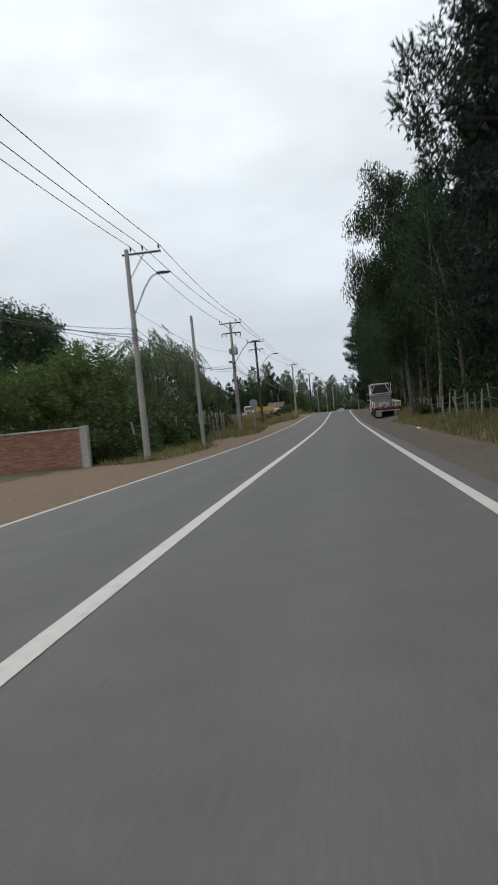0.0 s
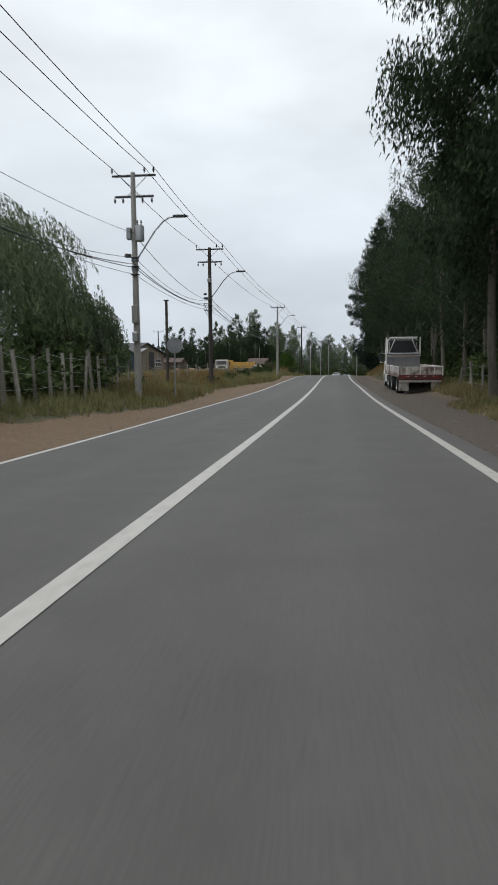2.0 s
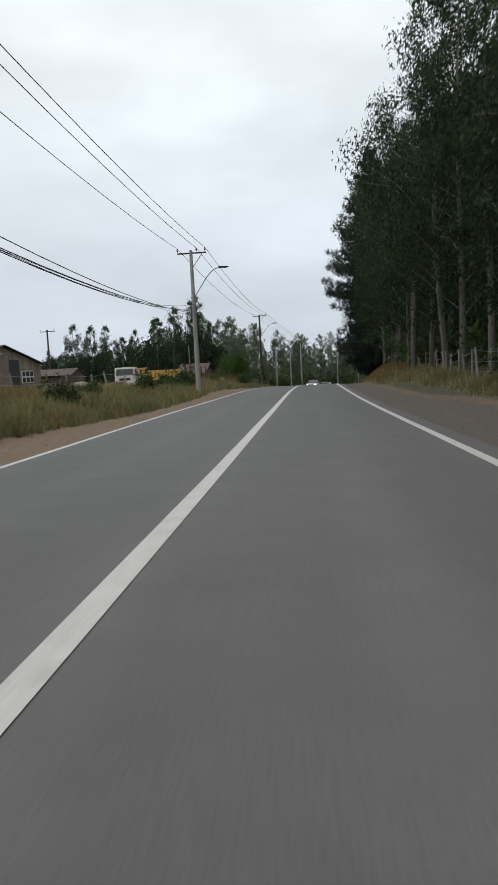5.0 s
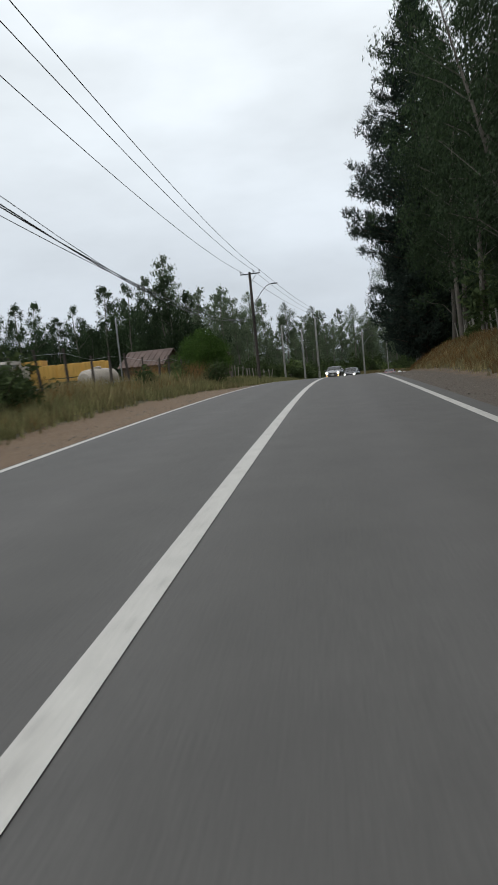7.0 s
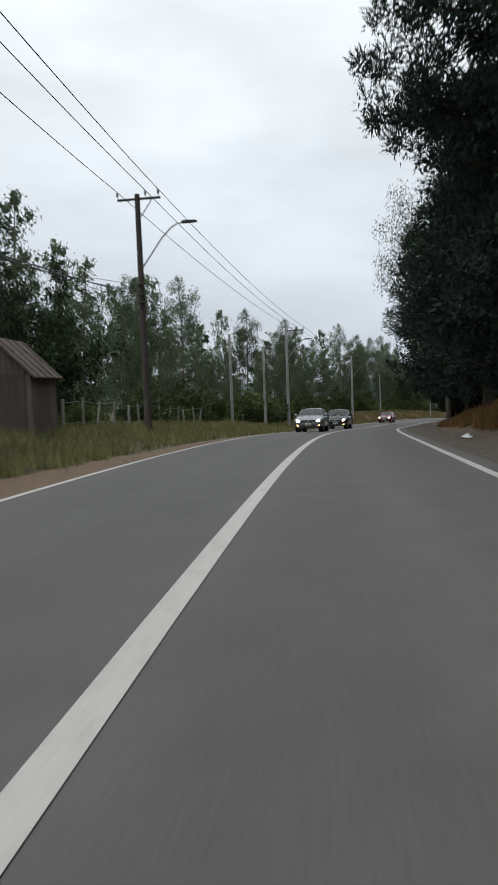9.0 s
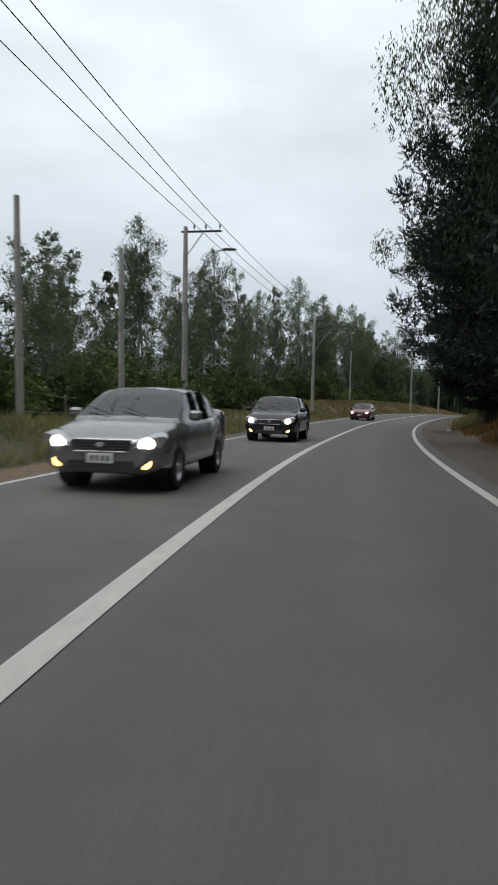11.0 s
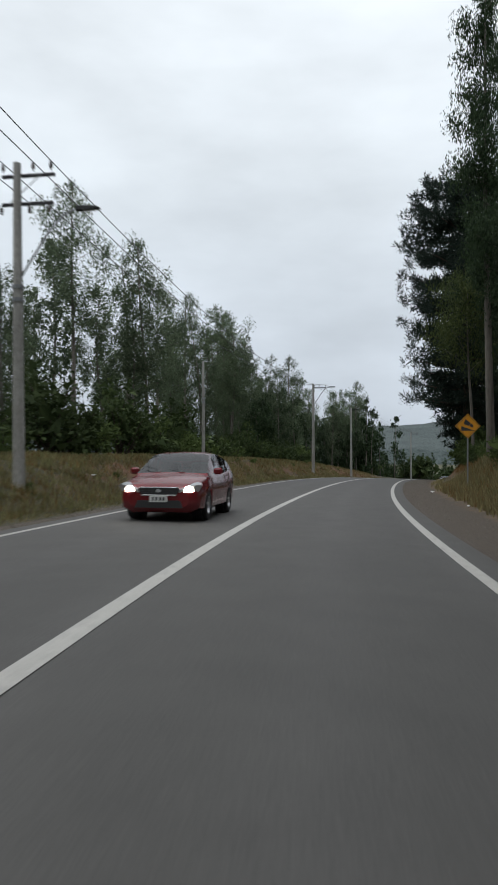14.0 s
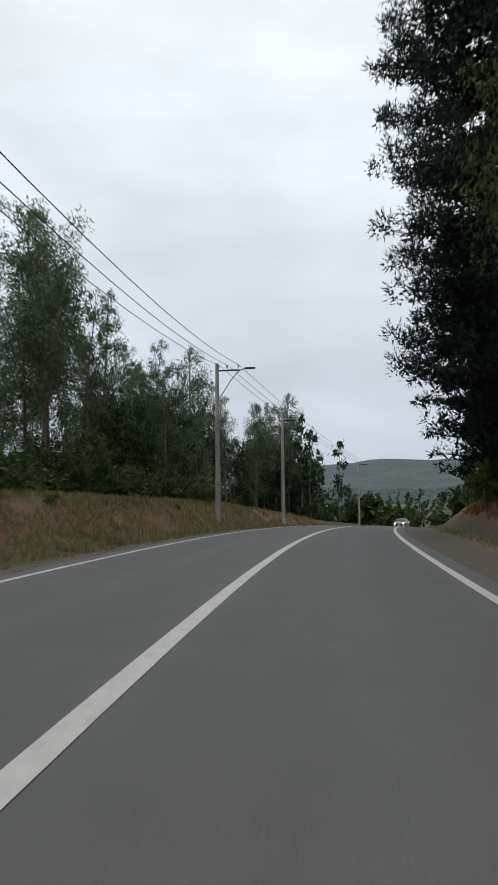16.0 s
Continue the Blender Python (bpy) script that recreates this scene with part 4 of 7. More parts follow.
plant("eucalyptus_tree", [eucalyptus(77, 13.2, 3.5, 0.5, 7000, (0.2, 0.07), M_OLIVE, 13, 1.15, lean=0.01, solid=0.6)], [(274, 8.3, 1.0)], "olive-green eucalyptus with a bare pale stem before the dark pine", "tree", "eucalyptus plantation", seed=43)
fill = line_of(rp, 296, 350, 3.2, -17.5, -13.0, 1.0, 1.5)
plant("eucalyptus_tree", [eucalyptus(78, 6.4, 2.7, 0.03, 2200, (0.3, 0.11), M_EUC, 20, 0.9), eucalyptus(79, 7.4, 2.4, 0.03, 2200, (0.3, 0.11), M_EUC, 20, 0.8, True)], [(298, -15.0, 1.0), (302, -16.0, 1.0)] + fill, "low dark eucalyptus filling the young stand", "tree", "young eucalyptus stand", seed=44)
BIG = "dense dark pine with upright needle shoots overhanging the road"
plant("pine_tree", [pine(21, 28, [(1.3, 2.0), (2.7, 4.8), (4.6, 5.3), (6.8, 5.0), (8.2, 5.4), (9.2, 4.8), (10.6, 6.6), (13.6, 7.4), (15.3, 5.8), (17.4, 5.3), (19.5, 4.7), (24, 2.8), (28, 0.3)], 0.95, 7, 15, False, 30, 0.14)], [(171, 7.6, 1.0)], BIG, "tree", "roadside pines", seed=4)
plant("pine_tree", [pine(22, 22.8, [(2.2, 2.0), (4.4, 3.6), (5.4, 5.2), (7.3, 5.5), (9.9, 6.0), (11.4, 6.9), (12.8, 7.1), (14.2, 6.8), (15.8, 7.2), (16.8, 6.2), (18.6, 5.9), (20.4, 5.3), (21.5, 4.9), (22.3, 3.4), (22.8, 1.4)], 0.95, 7, 13, False, 34, 0.14)], [(284, 8.5, 1.0)], BIG, "tree", "roadside pines", seed=5)
plant("pine_tree", [pine(26, 22, [(2.3, 3.6), (3.3, 5.4), (5.3, 5.5), (6.5, 5.9), (8.7, 6.0), (11.4, 5.6), (15, 5.2), (19, 3.2), (22, 0.2)], 0.95, 7, 15, False, 30, 0.14)], [(205, 7.4, 1.0)], BIG, "tree", "roadside pines", seed=6)
plant("pine_tree", [pine(24, 18, [(1.6, 2.4), (2.5, 4.0), (4.0, 4.5), (4.7, 6.0), (5.4, 6.7), (6.1, 4.0), (7.2, 3.2), (8.2, 4.4), (9.1, 6.4), (9.9, 6.6), (10.5, 5.2), (11.2, 3.8), (13, 3.6), (16, 1.8), (18, 0.3)], 0.62, 8, 20, True, 62, 0.08, 1.6, 50, 0.024)], [(222.5, 7.9, 1.0)], "black-green pine with flat boughs reaching over the lane", "tree", "roadside pines", seed=24)
plant("pine_tree", [pine(27, 20, [(3.2, 2.0), (4.3, 3.8), (6, 4.5), (9, 4.6), (11, 4.4), (14, 3.7), (17, 2.5), (20, 0.3)], 0.8, 7, 15, False, 30, 0.16)], [(20.5, 8.7, 1.0), (31, 9.9, 0.85)], "dark dense conifer with rounded boughs by the fence", "tree", "roadside pines", seed=28)
PINEMID = [pine(23, 21, [(1.8, 3.4), (5, 5.2), (9, 5.6), (13, 4.6), (17, 2.8), (21, 0.3)], 1.4, 4, 6, False, 12, 0.2, 1.2, 14)]
plant("pine_tree", PINEMID, [(184.5, 8.3, 1.0), (298, 9.2, 0.95), (195.5, 8.4, 1.0), (179, 9.4, 0.95), (231, 9.8, 0.8), (213.5, 8.9, 0.9), (291, 9.6, 1.0)], "dark pine in the row along the road", "tree", "roadside pines", seed=25)
PINEBACK = [pine(25, 20, [(1.2, 3.5), (5, 5.4), (9, 5.4), (14, 3.8), (18, 1.8), (20, 0.3)], 2.6, 2, 2, False, 5, 0.2, 0.7, 8)]
places = line_of(rp, 168, 232, 6.0, 12.5, 16, 0.9, 1.1) + line_of(rp, 288, 337, 7.0, 11.5, 16, 0.85, 1.05)
plant("pine_tree", PINEBACK, places, "dark pine standing behind the roadside trees", "tree", "roadside pines", seed=16)


# ---- power line ----
def pole_shaft(h, r0, r1, mat, n=10):
    g = Geo()
    g.tube([(0, 0, -0.4), (0, 0, h * 0.5), (0, 0, h)], [r0, (r0 + r1) / 2, r1], n)
    return g.mesh("shaft", mat, 40)


def insulator(parent, x, z, hang=False):
    g = Geo()
    prof = [(0.02, 0.0), (0.02, 0.06), (0.06, 0.08), (0.03, 0.11), (0.06, 0.14), (0.03, 0.17), (0.045, 0.2), (0.02, 0.24)]
    g.lathe([(r, -zz if hang else zz) for r, zz in prof], 8)
    part("insulator", g, M_PORCELAIN, parent, m=pose(x, 0, z))


def crossarm(parent, z, x0, x1, mat, pins, hang=False, name="crossarm"):
    g = Geo().box(((x0 + x1) / 2, 0.14, z), (x1 - x0, 0.08, 0.09), 0.012)
    arm = part(name, g, mat, parent)
    for x in pins:
        insulator(arm, x, z + (-0.06 if hang else 0.06), hang)
    return arm


def lamp_arm(parent, z, reach, mat):
    """A street lamp's outreach arm that climbs off the pole, with its flat head."""
    g = Geo()
    pts = [(0.08, 0, z), (reach * 0.5, 0, z + 1.15), (reach * 0.72, 0, z + 1.56), (reach * 0.86, 0, z + 1.7), (reach, 0, z + 1.74)]
    g.tube(pts, 0.032, 7)
    arm = part("lamp_arm", g, mat, parent)
    head = Geo().prism([(-0.05, -0.05), (0.1, -0.05), (0.5, -0.04), (0.6, -0.01), (0.5, 0.03), (0.1, 0.05), (-0.05, 0.03)], 0.2)
    hd = part("lamp_head", head, M_DARKSTEEL, arm, "flat dark street lamp head", m=pose(reach, 0, z + 1.76))
    part("lens", Geo().box((0.3, 0, -0.055), (0.34, 0.14, 0.02), 0.008), M_LAMPGLASS, arm, m=pose(reach, 0, z + 1.76))


POLES = {}


def power_pole(key, s, lat, h, mat, label, arms=(), lamp=None, brace=None, gear=(), r0=0.17, r1=0.1, lean=0.0, turn=0.0):
    """A pole whose +x points over the road. arms: (height, x0, x1, pins, hanging)."""
    p = ground(s, lat)
    m = pose(p.x, p.y, p.z, 0, lean, facing(s) + turn)
    ob = thing("utility_pole", label, "utility pole", m, "roadside power line")
    part("shaft", pole_shaft(h, r0, r1, mat), None, ob)
    ends = []
    for z, x0, x1, pins, hang in arms:
        crossarm(ob, z, x0, x1, M_DARKSTEEL, pins, hang)
        ends.append([m @ Vector((x, 0.14, z + (0.3 if not hang else -0.3))) for x in pins])
    if len(arms) == 2:
        for sx in (-1, 1):
            part("brace", Geo().tube([(sx * 0.62, 0.1, arms[0][0]), (-sx * 0.3, 0.1, arms[1][0])], 0.016, 5), M_STEEL, ob)
    if brace:
        part("brace", Geo().tube([(0.08, 0.1, brace[0]), (brace[1], 0.1, brace[2])], 0.025, 6), M_STEEL, ob)
    if lamp:
        lamp_arm(ob, lamp[0], lamp[1], M_STEEL)
    if "bands" in gear:
        for z in (h * 0.58, h * 0.62):
            part("band", Geo().tube([(0, 0, z - 0.05), (0, 0, z + 0.05)], r0 * 0.95, 10), M_STEEL, ob)
    if "rack" in gear:
        for z in (h * 0.555, h * 0.59, h * 0.63):
            part("cable_bracket", Geo().box((0.05, -0.16, z), (0.34, 0.16, 0.05), 0.01), M_DARKSTEEL, ob)
    if "drops" in gear:
        for k, z in enumerate((h * 0.6, h * 0.575, h * 0.55)):
            part("drop_bracket", Geo().tube([(-0.02, -0.12, z), (-0.42, -0.2, z + 0.03)], 0.02, 5), M_DARKSTEEL, ob)
        for z in (h * 0.6, h * 0.57):
            part("strut", Geo().tube([(-0.4, -0.2, z), (-0.05, -0.14, z - 0.75)], 0.016, 5), M_DARKSTEEL, ob)
        part("fuse_box", Geo().box((0.0, -0.2, h * 0.765), (0.26, 0.18, 0.3), 0.03), M_PORCELAIN if mat is M_CONCRETE else M_STEEL, ob, "grey fuse box")
        part("junction_box", Geo().box((-0.32, -0.08, h * 0.67), (0.2, 0.14, 0.13), 0.02), M_BLACK, ob, "black junction box")
        part("riser_pipe", Geo().tube([(0.06, -0.17, h * 0.1), (0.05, -0.15, h * 0.56)], 0.03, 6), M_DARKSTEEL, ob)
    if "splice" in gear:
        part("splice_box", Geo().box((-0.28, -0.05, h * 0.64), (0.26, 0.2, 0.16), 0.03), M_BLACK, ob)
    if "meter" in gear:
        part("meter_box", Geo().box((0, -0.2, h * 0.38), (0.26, 0.2, 0.75), 0.03), M_CONCRETE, ob, "grey meter cabinet")
        part("meter_box", Geo().box((0, -0.2, h * 0.28), (0.26, 0.2, 0.42), 0.03), M_STEEL, ob, "grey meter box with a dark window")
    if "transformer" in gear:
        z = h * 0.735
        tank = Geo().lathe([(0.2, -0.42), (0.25, -0.4), (0.25, 0.36), (0.22, 0.42), (0.1, 0.45)], 14)
        tk = part("transformer", tank, M_STEEL, ob, "grey transformer can", m=pose(0.25, -0.08, z) @ Matrix.Diagonal((0.8, 0.8, 0.78, 1)))
        for x in (-0.1, 0.1):
            part("bushing", Geo().lathe([(0.02, 0), (0.05, 0.05), (0.025, 0.1), (0.05, 0.15), (0.02, 0.3)], 8), M_PORCELAIN, tk, m=pose(x, 0, 0.42))
        part("fuse_box", Geo().box((-0.2, -0.1, z), (0.2, 0.2, 0.5), 0.03), M_STEEL, ob)
    POLES[key] = dict(ob=ob, m=m, h=h, ends=ends)
    return ob


A1 = ((9.35, -0.25, 1.55, (0.2, 0.75, 1.5), False),)
CON, WOOD = "tapered grey concrete power pole", "dark weathered wooden power pole"
power_pole("P0", -14, -7.0, 9.6, M_CONCRETE, CON + " with a crossarm", A1)
power_pole("P1", 30.9, -7.03, 9.55, M_CONCRETE, CON + " with an offset crossarm and street lamp", A1, (6.6, 1.35), (8.3, 0.75, 9.3), ("bands",))
power_pole("P1b", 39.3, -6.09, 7.6, M_CONCRETE, "thin bare grey concrete post with a dark top", (), gear=("bands",), r0=0.13, r1=0.075)
D2 = lambda h: ((h - 0.1, -0.95, 0.95, (-0.9, 0.5, 0.9), False), (h - 0.95, -0.85, 0.85, (-0.8, -0.45, 0.4, 0.8), True))
power_pole("P2", 59.8, -6.93, 9.5, M_CONCRETE, CON + " with double crossarms and a transformer", D2(9.5), (5.9, 1.75), None, ("transformer", "bands", "rack", "splice", "meter"))
power_pole("P3", 78.4, -7.03, 9.5, M_OLDWOOD, WOOD + " with double crossarms and street lamp", D2(9.5), (6.1, 1.9), None, ("rack", "splice", "drops"), 0.16, 0.11)
power_pole("P4", 120.8, -5.85, 9.1, M_CONCRETE, CON + " with one crossarm and street lamp", ((8.95, -0.9, 0.95, (-0.85, 0.35, 0.9), False),), (6.2, 1.75), (8.1, 0.7, 8.9), ("bands", "splice"))
power_pole("P5", 172.65, -7.2, 9.9, M_OLDWOOD, WOOD + " with one crossarm and street lamp", ((9.75, -0.9, 0.95, (-0.85, 0.35, 0.9), False),), (6.9, 1.9), (9.0, 0.6, 9.7), ("rack",), 0.17, 0.11)
power_pole("PA", 197.8, -9.54, 7.2, M_CONCRETE, "bare grey concrete post by the trees", (), gear=("bands",), r0=0.14, r1=0.09)
power_pole("PB", 202.66, -8.0, 6.7, M_CONCRETE, "bare grey concrete post by the trees", (), gear=("bands",), r0=0.14, r1=0.09)
power_pole("PC", 207.9, -7.09, 9.0, M_CONCRETE, CON + " with an offset crossarm and street lamp", ((8.8, -0.25, 1.65, (0.4, 0.95, 1.6), False),), (6.2, 1.8), (7.8, 0.8, 8.75), ("bands",))
power_pole("PD", 240.46, -6.72, 8.65, M_CONCRETE, CON + " with double crossarms and street lamp", ((8.35, -0.5, 1.0, (-0.4, 0.45, 0.95), False), (7.6, -0.5, 0.95, (-0.45, 0.35, 0.9), True)), (5.6, 1.7), None, ("bands",))
power_pole("PE", 268.27, -9.32, 6.6, M_CONCRETE, "bare grey concrete post by the trees", (), gear=("bands",), r0=0.13, r1=0.08)
power_pole("PF", 293.0, -6.4, 9.0, M_CONCRETE, CON + " with a short crossarm and street lamp", ((8.6, -0.1, 1.3, (0.1, 0.6, 1.25), False),), (6.9, 1.7), None, ("bands",))
power_pole("PG", 310.56, -5.9, 8.7, M_CONCRETE, CON + " with a short crossarm", ((8.5, -0.3, 1.1, (-0.2, 0.5, 1.0), False),), None, None, ("bands",))
power_pole("PH", 352, -6.4, 8.9, M_CONCRETE, CON + " with a short crossarm", ((8.6, -0.1, 1.3, (0.1, 0.6, 1.25), False),), None, None, ("bands",))


def wire(a, b, sag, r=0.014, name="power_wire", label="thin dark overhead power wire"):
    a, b = Vector(a), Vector(b)
    pts = [a.lerp(b, u) - Vector((0, 0, sag * 4 * u * (1 - u))) for u in np.linspace(0, 1, 17)]
    o = part(name, Geo().tube(pts, r, 5, cap=False), M_WIRE, None, smooth=60)
    tagged(o, label, "wire", "overhead wires")


chain = ["P0", "P1", "P2", "P3", "P4", "P5", "PC", "PD", "PF", "PH"]
for ka, kb in zip(chain, chain[1:]):
    for a, b in zip(POLES[ka]["ends"][0], POLES[kb]["ends"][0]):
        wire(a, b, (0.03 if ka == "PD" else 0.012) * (b - a).length)
tele = ["P0", "P1", "P2", "P3", "P4", "P5"]
for ka, kb in zip(tele, tele[1:]):
    for j, f in enumerate((0.555, 0.585, 0.6, 0.63)):
        a = POLES[ka]["m"] @ Vector((0.05, -0.2, POLES[ka]["h"] * f))
        b = POLES[kb]["m"] @ Vector((0.05, -0.2, POLES[kb]["h"] * f))
        wire(a, b, (0.016 + 0.006 * j) * (b - a).length, 0.016 if j in (1, 2) else 0.01, "telephone_cable", "sagging black telephone cable between poles")
a = POLES["P2"]["m"] @ Vector((0, -0.15, 7.0))
wire(POLES["P1"]["m"] @ Vector((0, -0.15, 6.9)), a, 0.6, 0.008)
wire(a, POLES["P3"]["m"] @ Vector((0, -0.15, 5.9)), 0.5, 0.013)
wire(POLES["P3"]["m"] @ Vector((0, -0.15, 6.1)), POLES["P4"]["m"] @ Vector((0, -0.15, 5.2)), 0.9, 0.016)


# ---- vehicles ----
def wheel(parent, x, y, r, w, rim_mat=None, dual=False):
    """A wheel on the axle line x, with its hub outwards."""
    side = 1 if x > 0 else -1
    m = pose(x, y, r, 0, 90 * side, 0)
    hub = new("wheel")
    hub.parent, hub.matrix_basis, hub.empty_display_size = parent, m, 0.1
    k = w / 2
    prof = [(r * 0.62, -k), (r * 0.9, -k), (r * 0.985, -k * 0.75), (r, -k * 0.3), (r, k * 0.3), (r * 0.985, k * 0.75), (r * 0.9, k), (r * 0.62, k), (r * 0.6, k * 0.4)]
    part("tyre", Geo().lathe(prof, 22), M_TYRE, hub)
    rim = Geo().lathe([(r * 0.62, k * 0.2), (r * 0.63, k * 0.93), (r * 0.57, k * 0.9), (r * 0.5, k * 0.45), (r * 0.22, k * 0.55), (r * 0.18, k * 0.85), (r * 0.02, k * 0.88)], 16)
    part("rim", rim, rim_mat or M_RIM, hub)
    return hub


def build_car(name, label, paint, m, L=4.4, W=1.74, H=1.46, hood=0.92, deck=1.0, ground_z=0.24, hatch=False, glow=True, r=0.31, beam=None, fogs=True):
    """A car that looks along +y. Lofted body with window openings; glass, lamps, mirrors, plate and wheels are parts."""
    car = thing(name, label, "car", m, "cars on the road")
    h2 = L / 2
    # stations: y, half width, bottom, belt height, roof height, roof half width
    st = [(h2, 0.62 * W / 1.74, ground_z + 0.1, 0.60, None), (h2 - 0.07, 0.76 * W / 1.74, ground_z + 0.04, 0.68, None), (h2 - 0.28, 0.84 * W / 1.74, ground_z + 0.01, hood * 0.86, None),
          (h2 - 0.6, 0.87 * W / 1.74, ground_z, hood * 0.95, None), (h2 - 0.96, 0.87 * W / 1.74, ground_z, hood * 1.01, None),
          (h2 - 1.04, 0.87 * W / 1.74, ground_z, hood + 0.02, hood + 0.08), (h2 - 1.86, 0.87 * W / 1.74, ground_z, hood + 0.03, H - 0.04), (h2 - 2.35, 0.87 * W / 1.74, ground_z, hood + 0.04, H),
          (h2 - 2.45, 0.87 * W / 1.74, ground_z, hood + 0.04, H), (h2 - 3.05, 0.87 * W / 1.74, ground_z, hood + 0.06, H - 0.03)]
    if hatch:
        st[-1] = (h2 - 3.05, 0.87 * W / 1.74, ground_z, hood + 0.08, H - (0.06 if H < 1.5 else 0.02))
        st += [(h2 - 3.6, 0.86 * W / 1.74, ground_z, hood + 0.12, H - (0.2 if H < 1.5 else 0.08)), (-h2 + 0.12, 0.82 * W / 1.74, 0.28, deck, deck + 0.06), (-h2 + 0.03, 0.76 * W / 1.74, 0.32, deck - 0.08, None), (-h2, 0.66 * W / 1.74, 0.38, deck - 0.28, None)]
    else:
        st += [(h2 - 3.3, 0.86 * W / 1.74, ground_z, hood + 0.07, H - 0.12), (-h2 + 0.62, 0.85 * W / 1.74, ground_z, deck, deck + 0.05), (-h2 + 0.52, 0.84 * W / 1.74, 0.26, deck, None), (-h2 + 0.1, 0.8 * W / 1.74, 0.3, deck - 0.03, None), (-h2, 0.68 * W / 1.74, 0.36, deck - 0.3, None)]
    axles, ra = (h2 - 0.84, -h2 + 0.8), r * 1.16
    n_fine = int(L / 0.11)
    fine = sorted({round(q[0], 4) for q in st} | {round(c + ra * math.cos(math.pi * k / 8), 4) for c in axles for k in range(9)} | {round(h2 - L * k / n_fine, 4) for k in range(1, n_fine)}, reverse=True)
    coarse, st, span = st, [], []
    ys = np.array([-q[0] for q in coarse])
    cols = [np.array([q[k] for q in coarse]) for k in (1, 2, 3)]
    roof = [q for q in coarse if q[4] is not None]
    ry, rz = np.array([-q[0] for q in roof]), np.array([q[4] for q in roof])
    for y in fine:                      # smooth lines through the stations, fine enough to cut the wheel arches
        w, zb, zs = (float(hermite(-y, ys, c)) for c in cols)
        inside = ry[0] - 1e-4 <= -y <= ry[-1] + 1e-4
        top = float(0.5 * hermite(-y, ry, rz) + 0.5 * np.interp(-y, ry, rz)) if inside else None
        st.append((y, w, zb, zs, top))
    for i in range(len(st) - 1):
        mid_y = (st[i][0] + st[i + 1][0]) / 2
        span.append(next(j for j in range(len(coarse) - 1) if coarse[j + 1][0] <= mid_y <= coarse[j][0]))
    rings = []
    for y, w, zb, zs, zr in st:
        cut = max([r + math.sqrt(max(0.0, ra * ra - (y - c) ** 2)) if abs(y - c) < ra - 1e-3 else 0.0 for c in axles])
        lo = max(zb, cut)
        mid = max(zb + (zs - zb) * 0.55, lo + 0.03)
        sh = max(zs - 0.07, mid + 0.01)
        ring = [(0, zb), (0.74 * w, zb), (0.965 * w, max(zb + 0.1, lo)), (w, mid), (0.97 * w, sh), (0.905 * w, max(zs, sh + 0.01))]
        if zr is None:
            ring += [(0.78 * w, zs + 0.025), (0.45 * w, zs + 0.045), (0, zs + 0.05)]
        else:
            u = max(0.0, min(1.0, (zr - zs) / (H - hood)))
            wr = w * (0.91 - 0.19 * u)
            ring += [(wr, zr - 0.05 * u), (0.8 * wr, zr - 0.01 * u), (0, zr + 0.015)]
        rings.append([(x, y, z) for x, z in ring])
    n = len(rings[0])
    full = [rg + [(-x, y, z) for x, y, z in reversed(rg[1:-1])] for rg in rings]
    N = len(full[0])

    def cabin(i):
        return coarse[span[i]][4] is not None and coarse[span[i] + 1][4] is not None
    body, panes = Geo(), {"windscreen": [], "rear_window": [], "side_window": [], "side_window_r": []}
    body.v = [p for rg in full for p in rg]
    first = next(span[i] for i in range(len(st) - 1) if cabin(i))
    last = max(span[i] for i in range(len(st) - 1) if cabin(i))
    for i in range(len(st) - 1):
        for k in range(N):
            kk = (k + 1) % N
            q = (i * N + k, i * N + kk, (i + 1) * N + kk, (i + 1) * N + k)
            side_r, side_l = k == 5, k == N - 6
            top = 6 <= k < N - 6
            if cabin(i) and span[i] == first and top:
                panes["windscreen"].append(q)
            elif cabin(i) and span[i] == last and top:
                panes["rear_window"].append(q)
            elif cabin(i) and (side_r or side_l) and first < span[i] < last and span[i] != first + 2:
                panes["side_window" if side_l else "side_window_r"].append((span[i], q))
            else:
                body.f.append(q)
    body.f.append(tuple(range(N)))
    body.f.append(tuple((len(st) - 1) * N + k for k in reversed(range(N))))
    part("body", body, paint, car, smooth=38)
    for nm, qs in panes.items():
        if not qs:
            continue
        groups = [qs] if "side" not in nm else [[q for j, q in qs if j == k] for k in sorted({j for j, q in qs})]
        for grp in groups:
            g = Geo()
            for q in grp:
                g.add([body.v[j] for j in q], [(0, 1, 2, 3)])
            part(nm.replace("_r", "") if nm == "side_window_r" else nm, g, M_CARGLASS, car, "dark tinted glass", smooth=60)
    part("cabin_interior", Geo().box((0, h2 - 2.45, hood - 0.12), (W * 0.78, L * 0.42, 0.22), 0.05), M_BLACK, car)
    for x in (-0.36, 0.36):
        part("seat", Geo().box((x, h2 - 2.35, hood + 0.08), (0.46, 0.16, 0.5), 0.06), M_BLACK, car)
        part("seat_base", Geo().box((x, h2 - 2.1, hood - 0.02), (0.46, 0.45, 0.12), 0.04), M_BLACK, car)
    s = W / 1.74
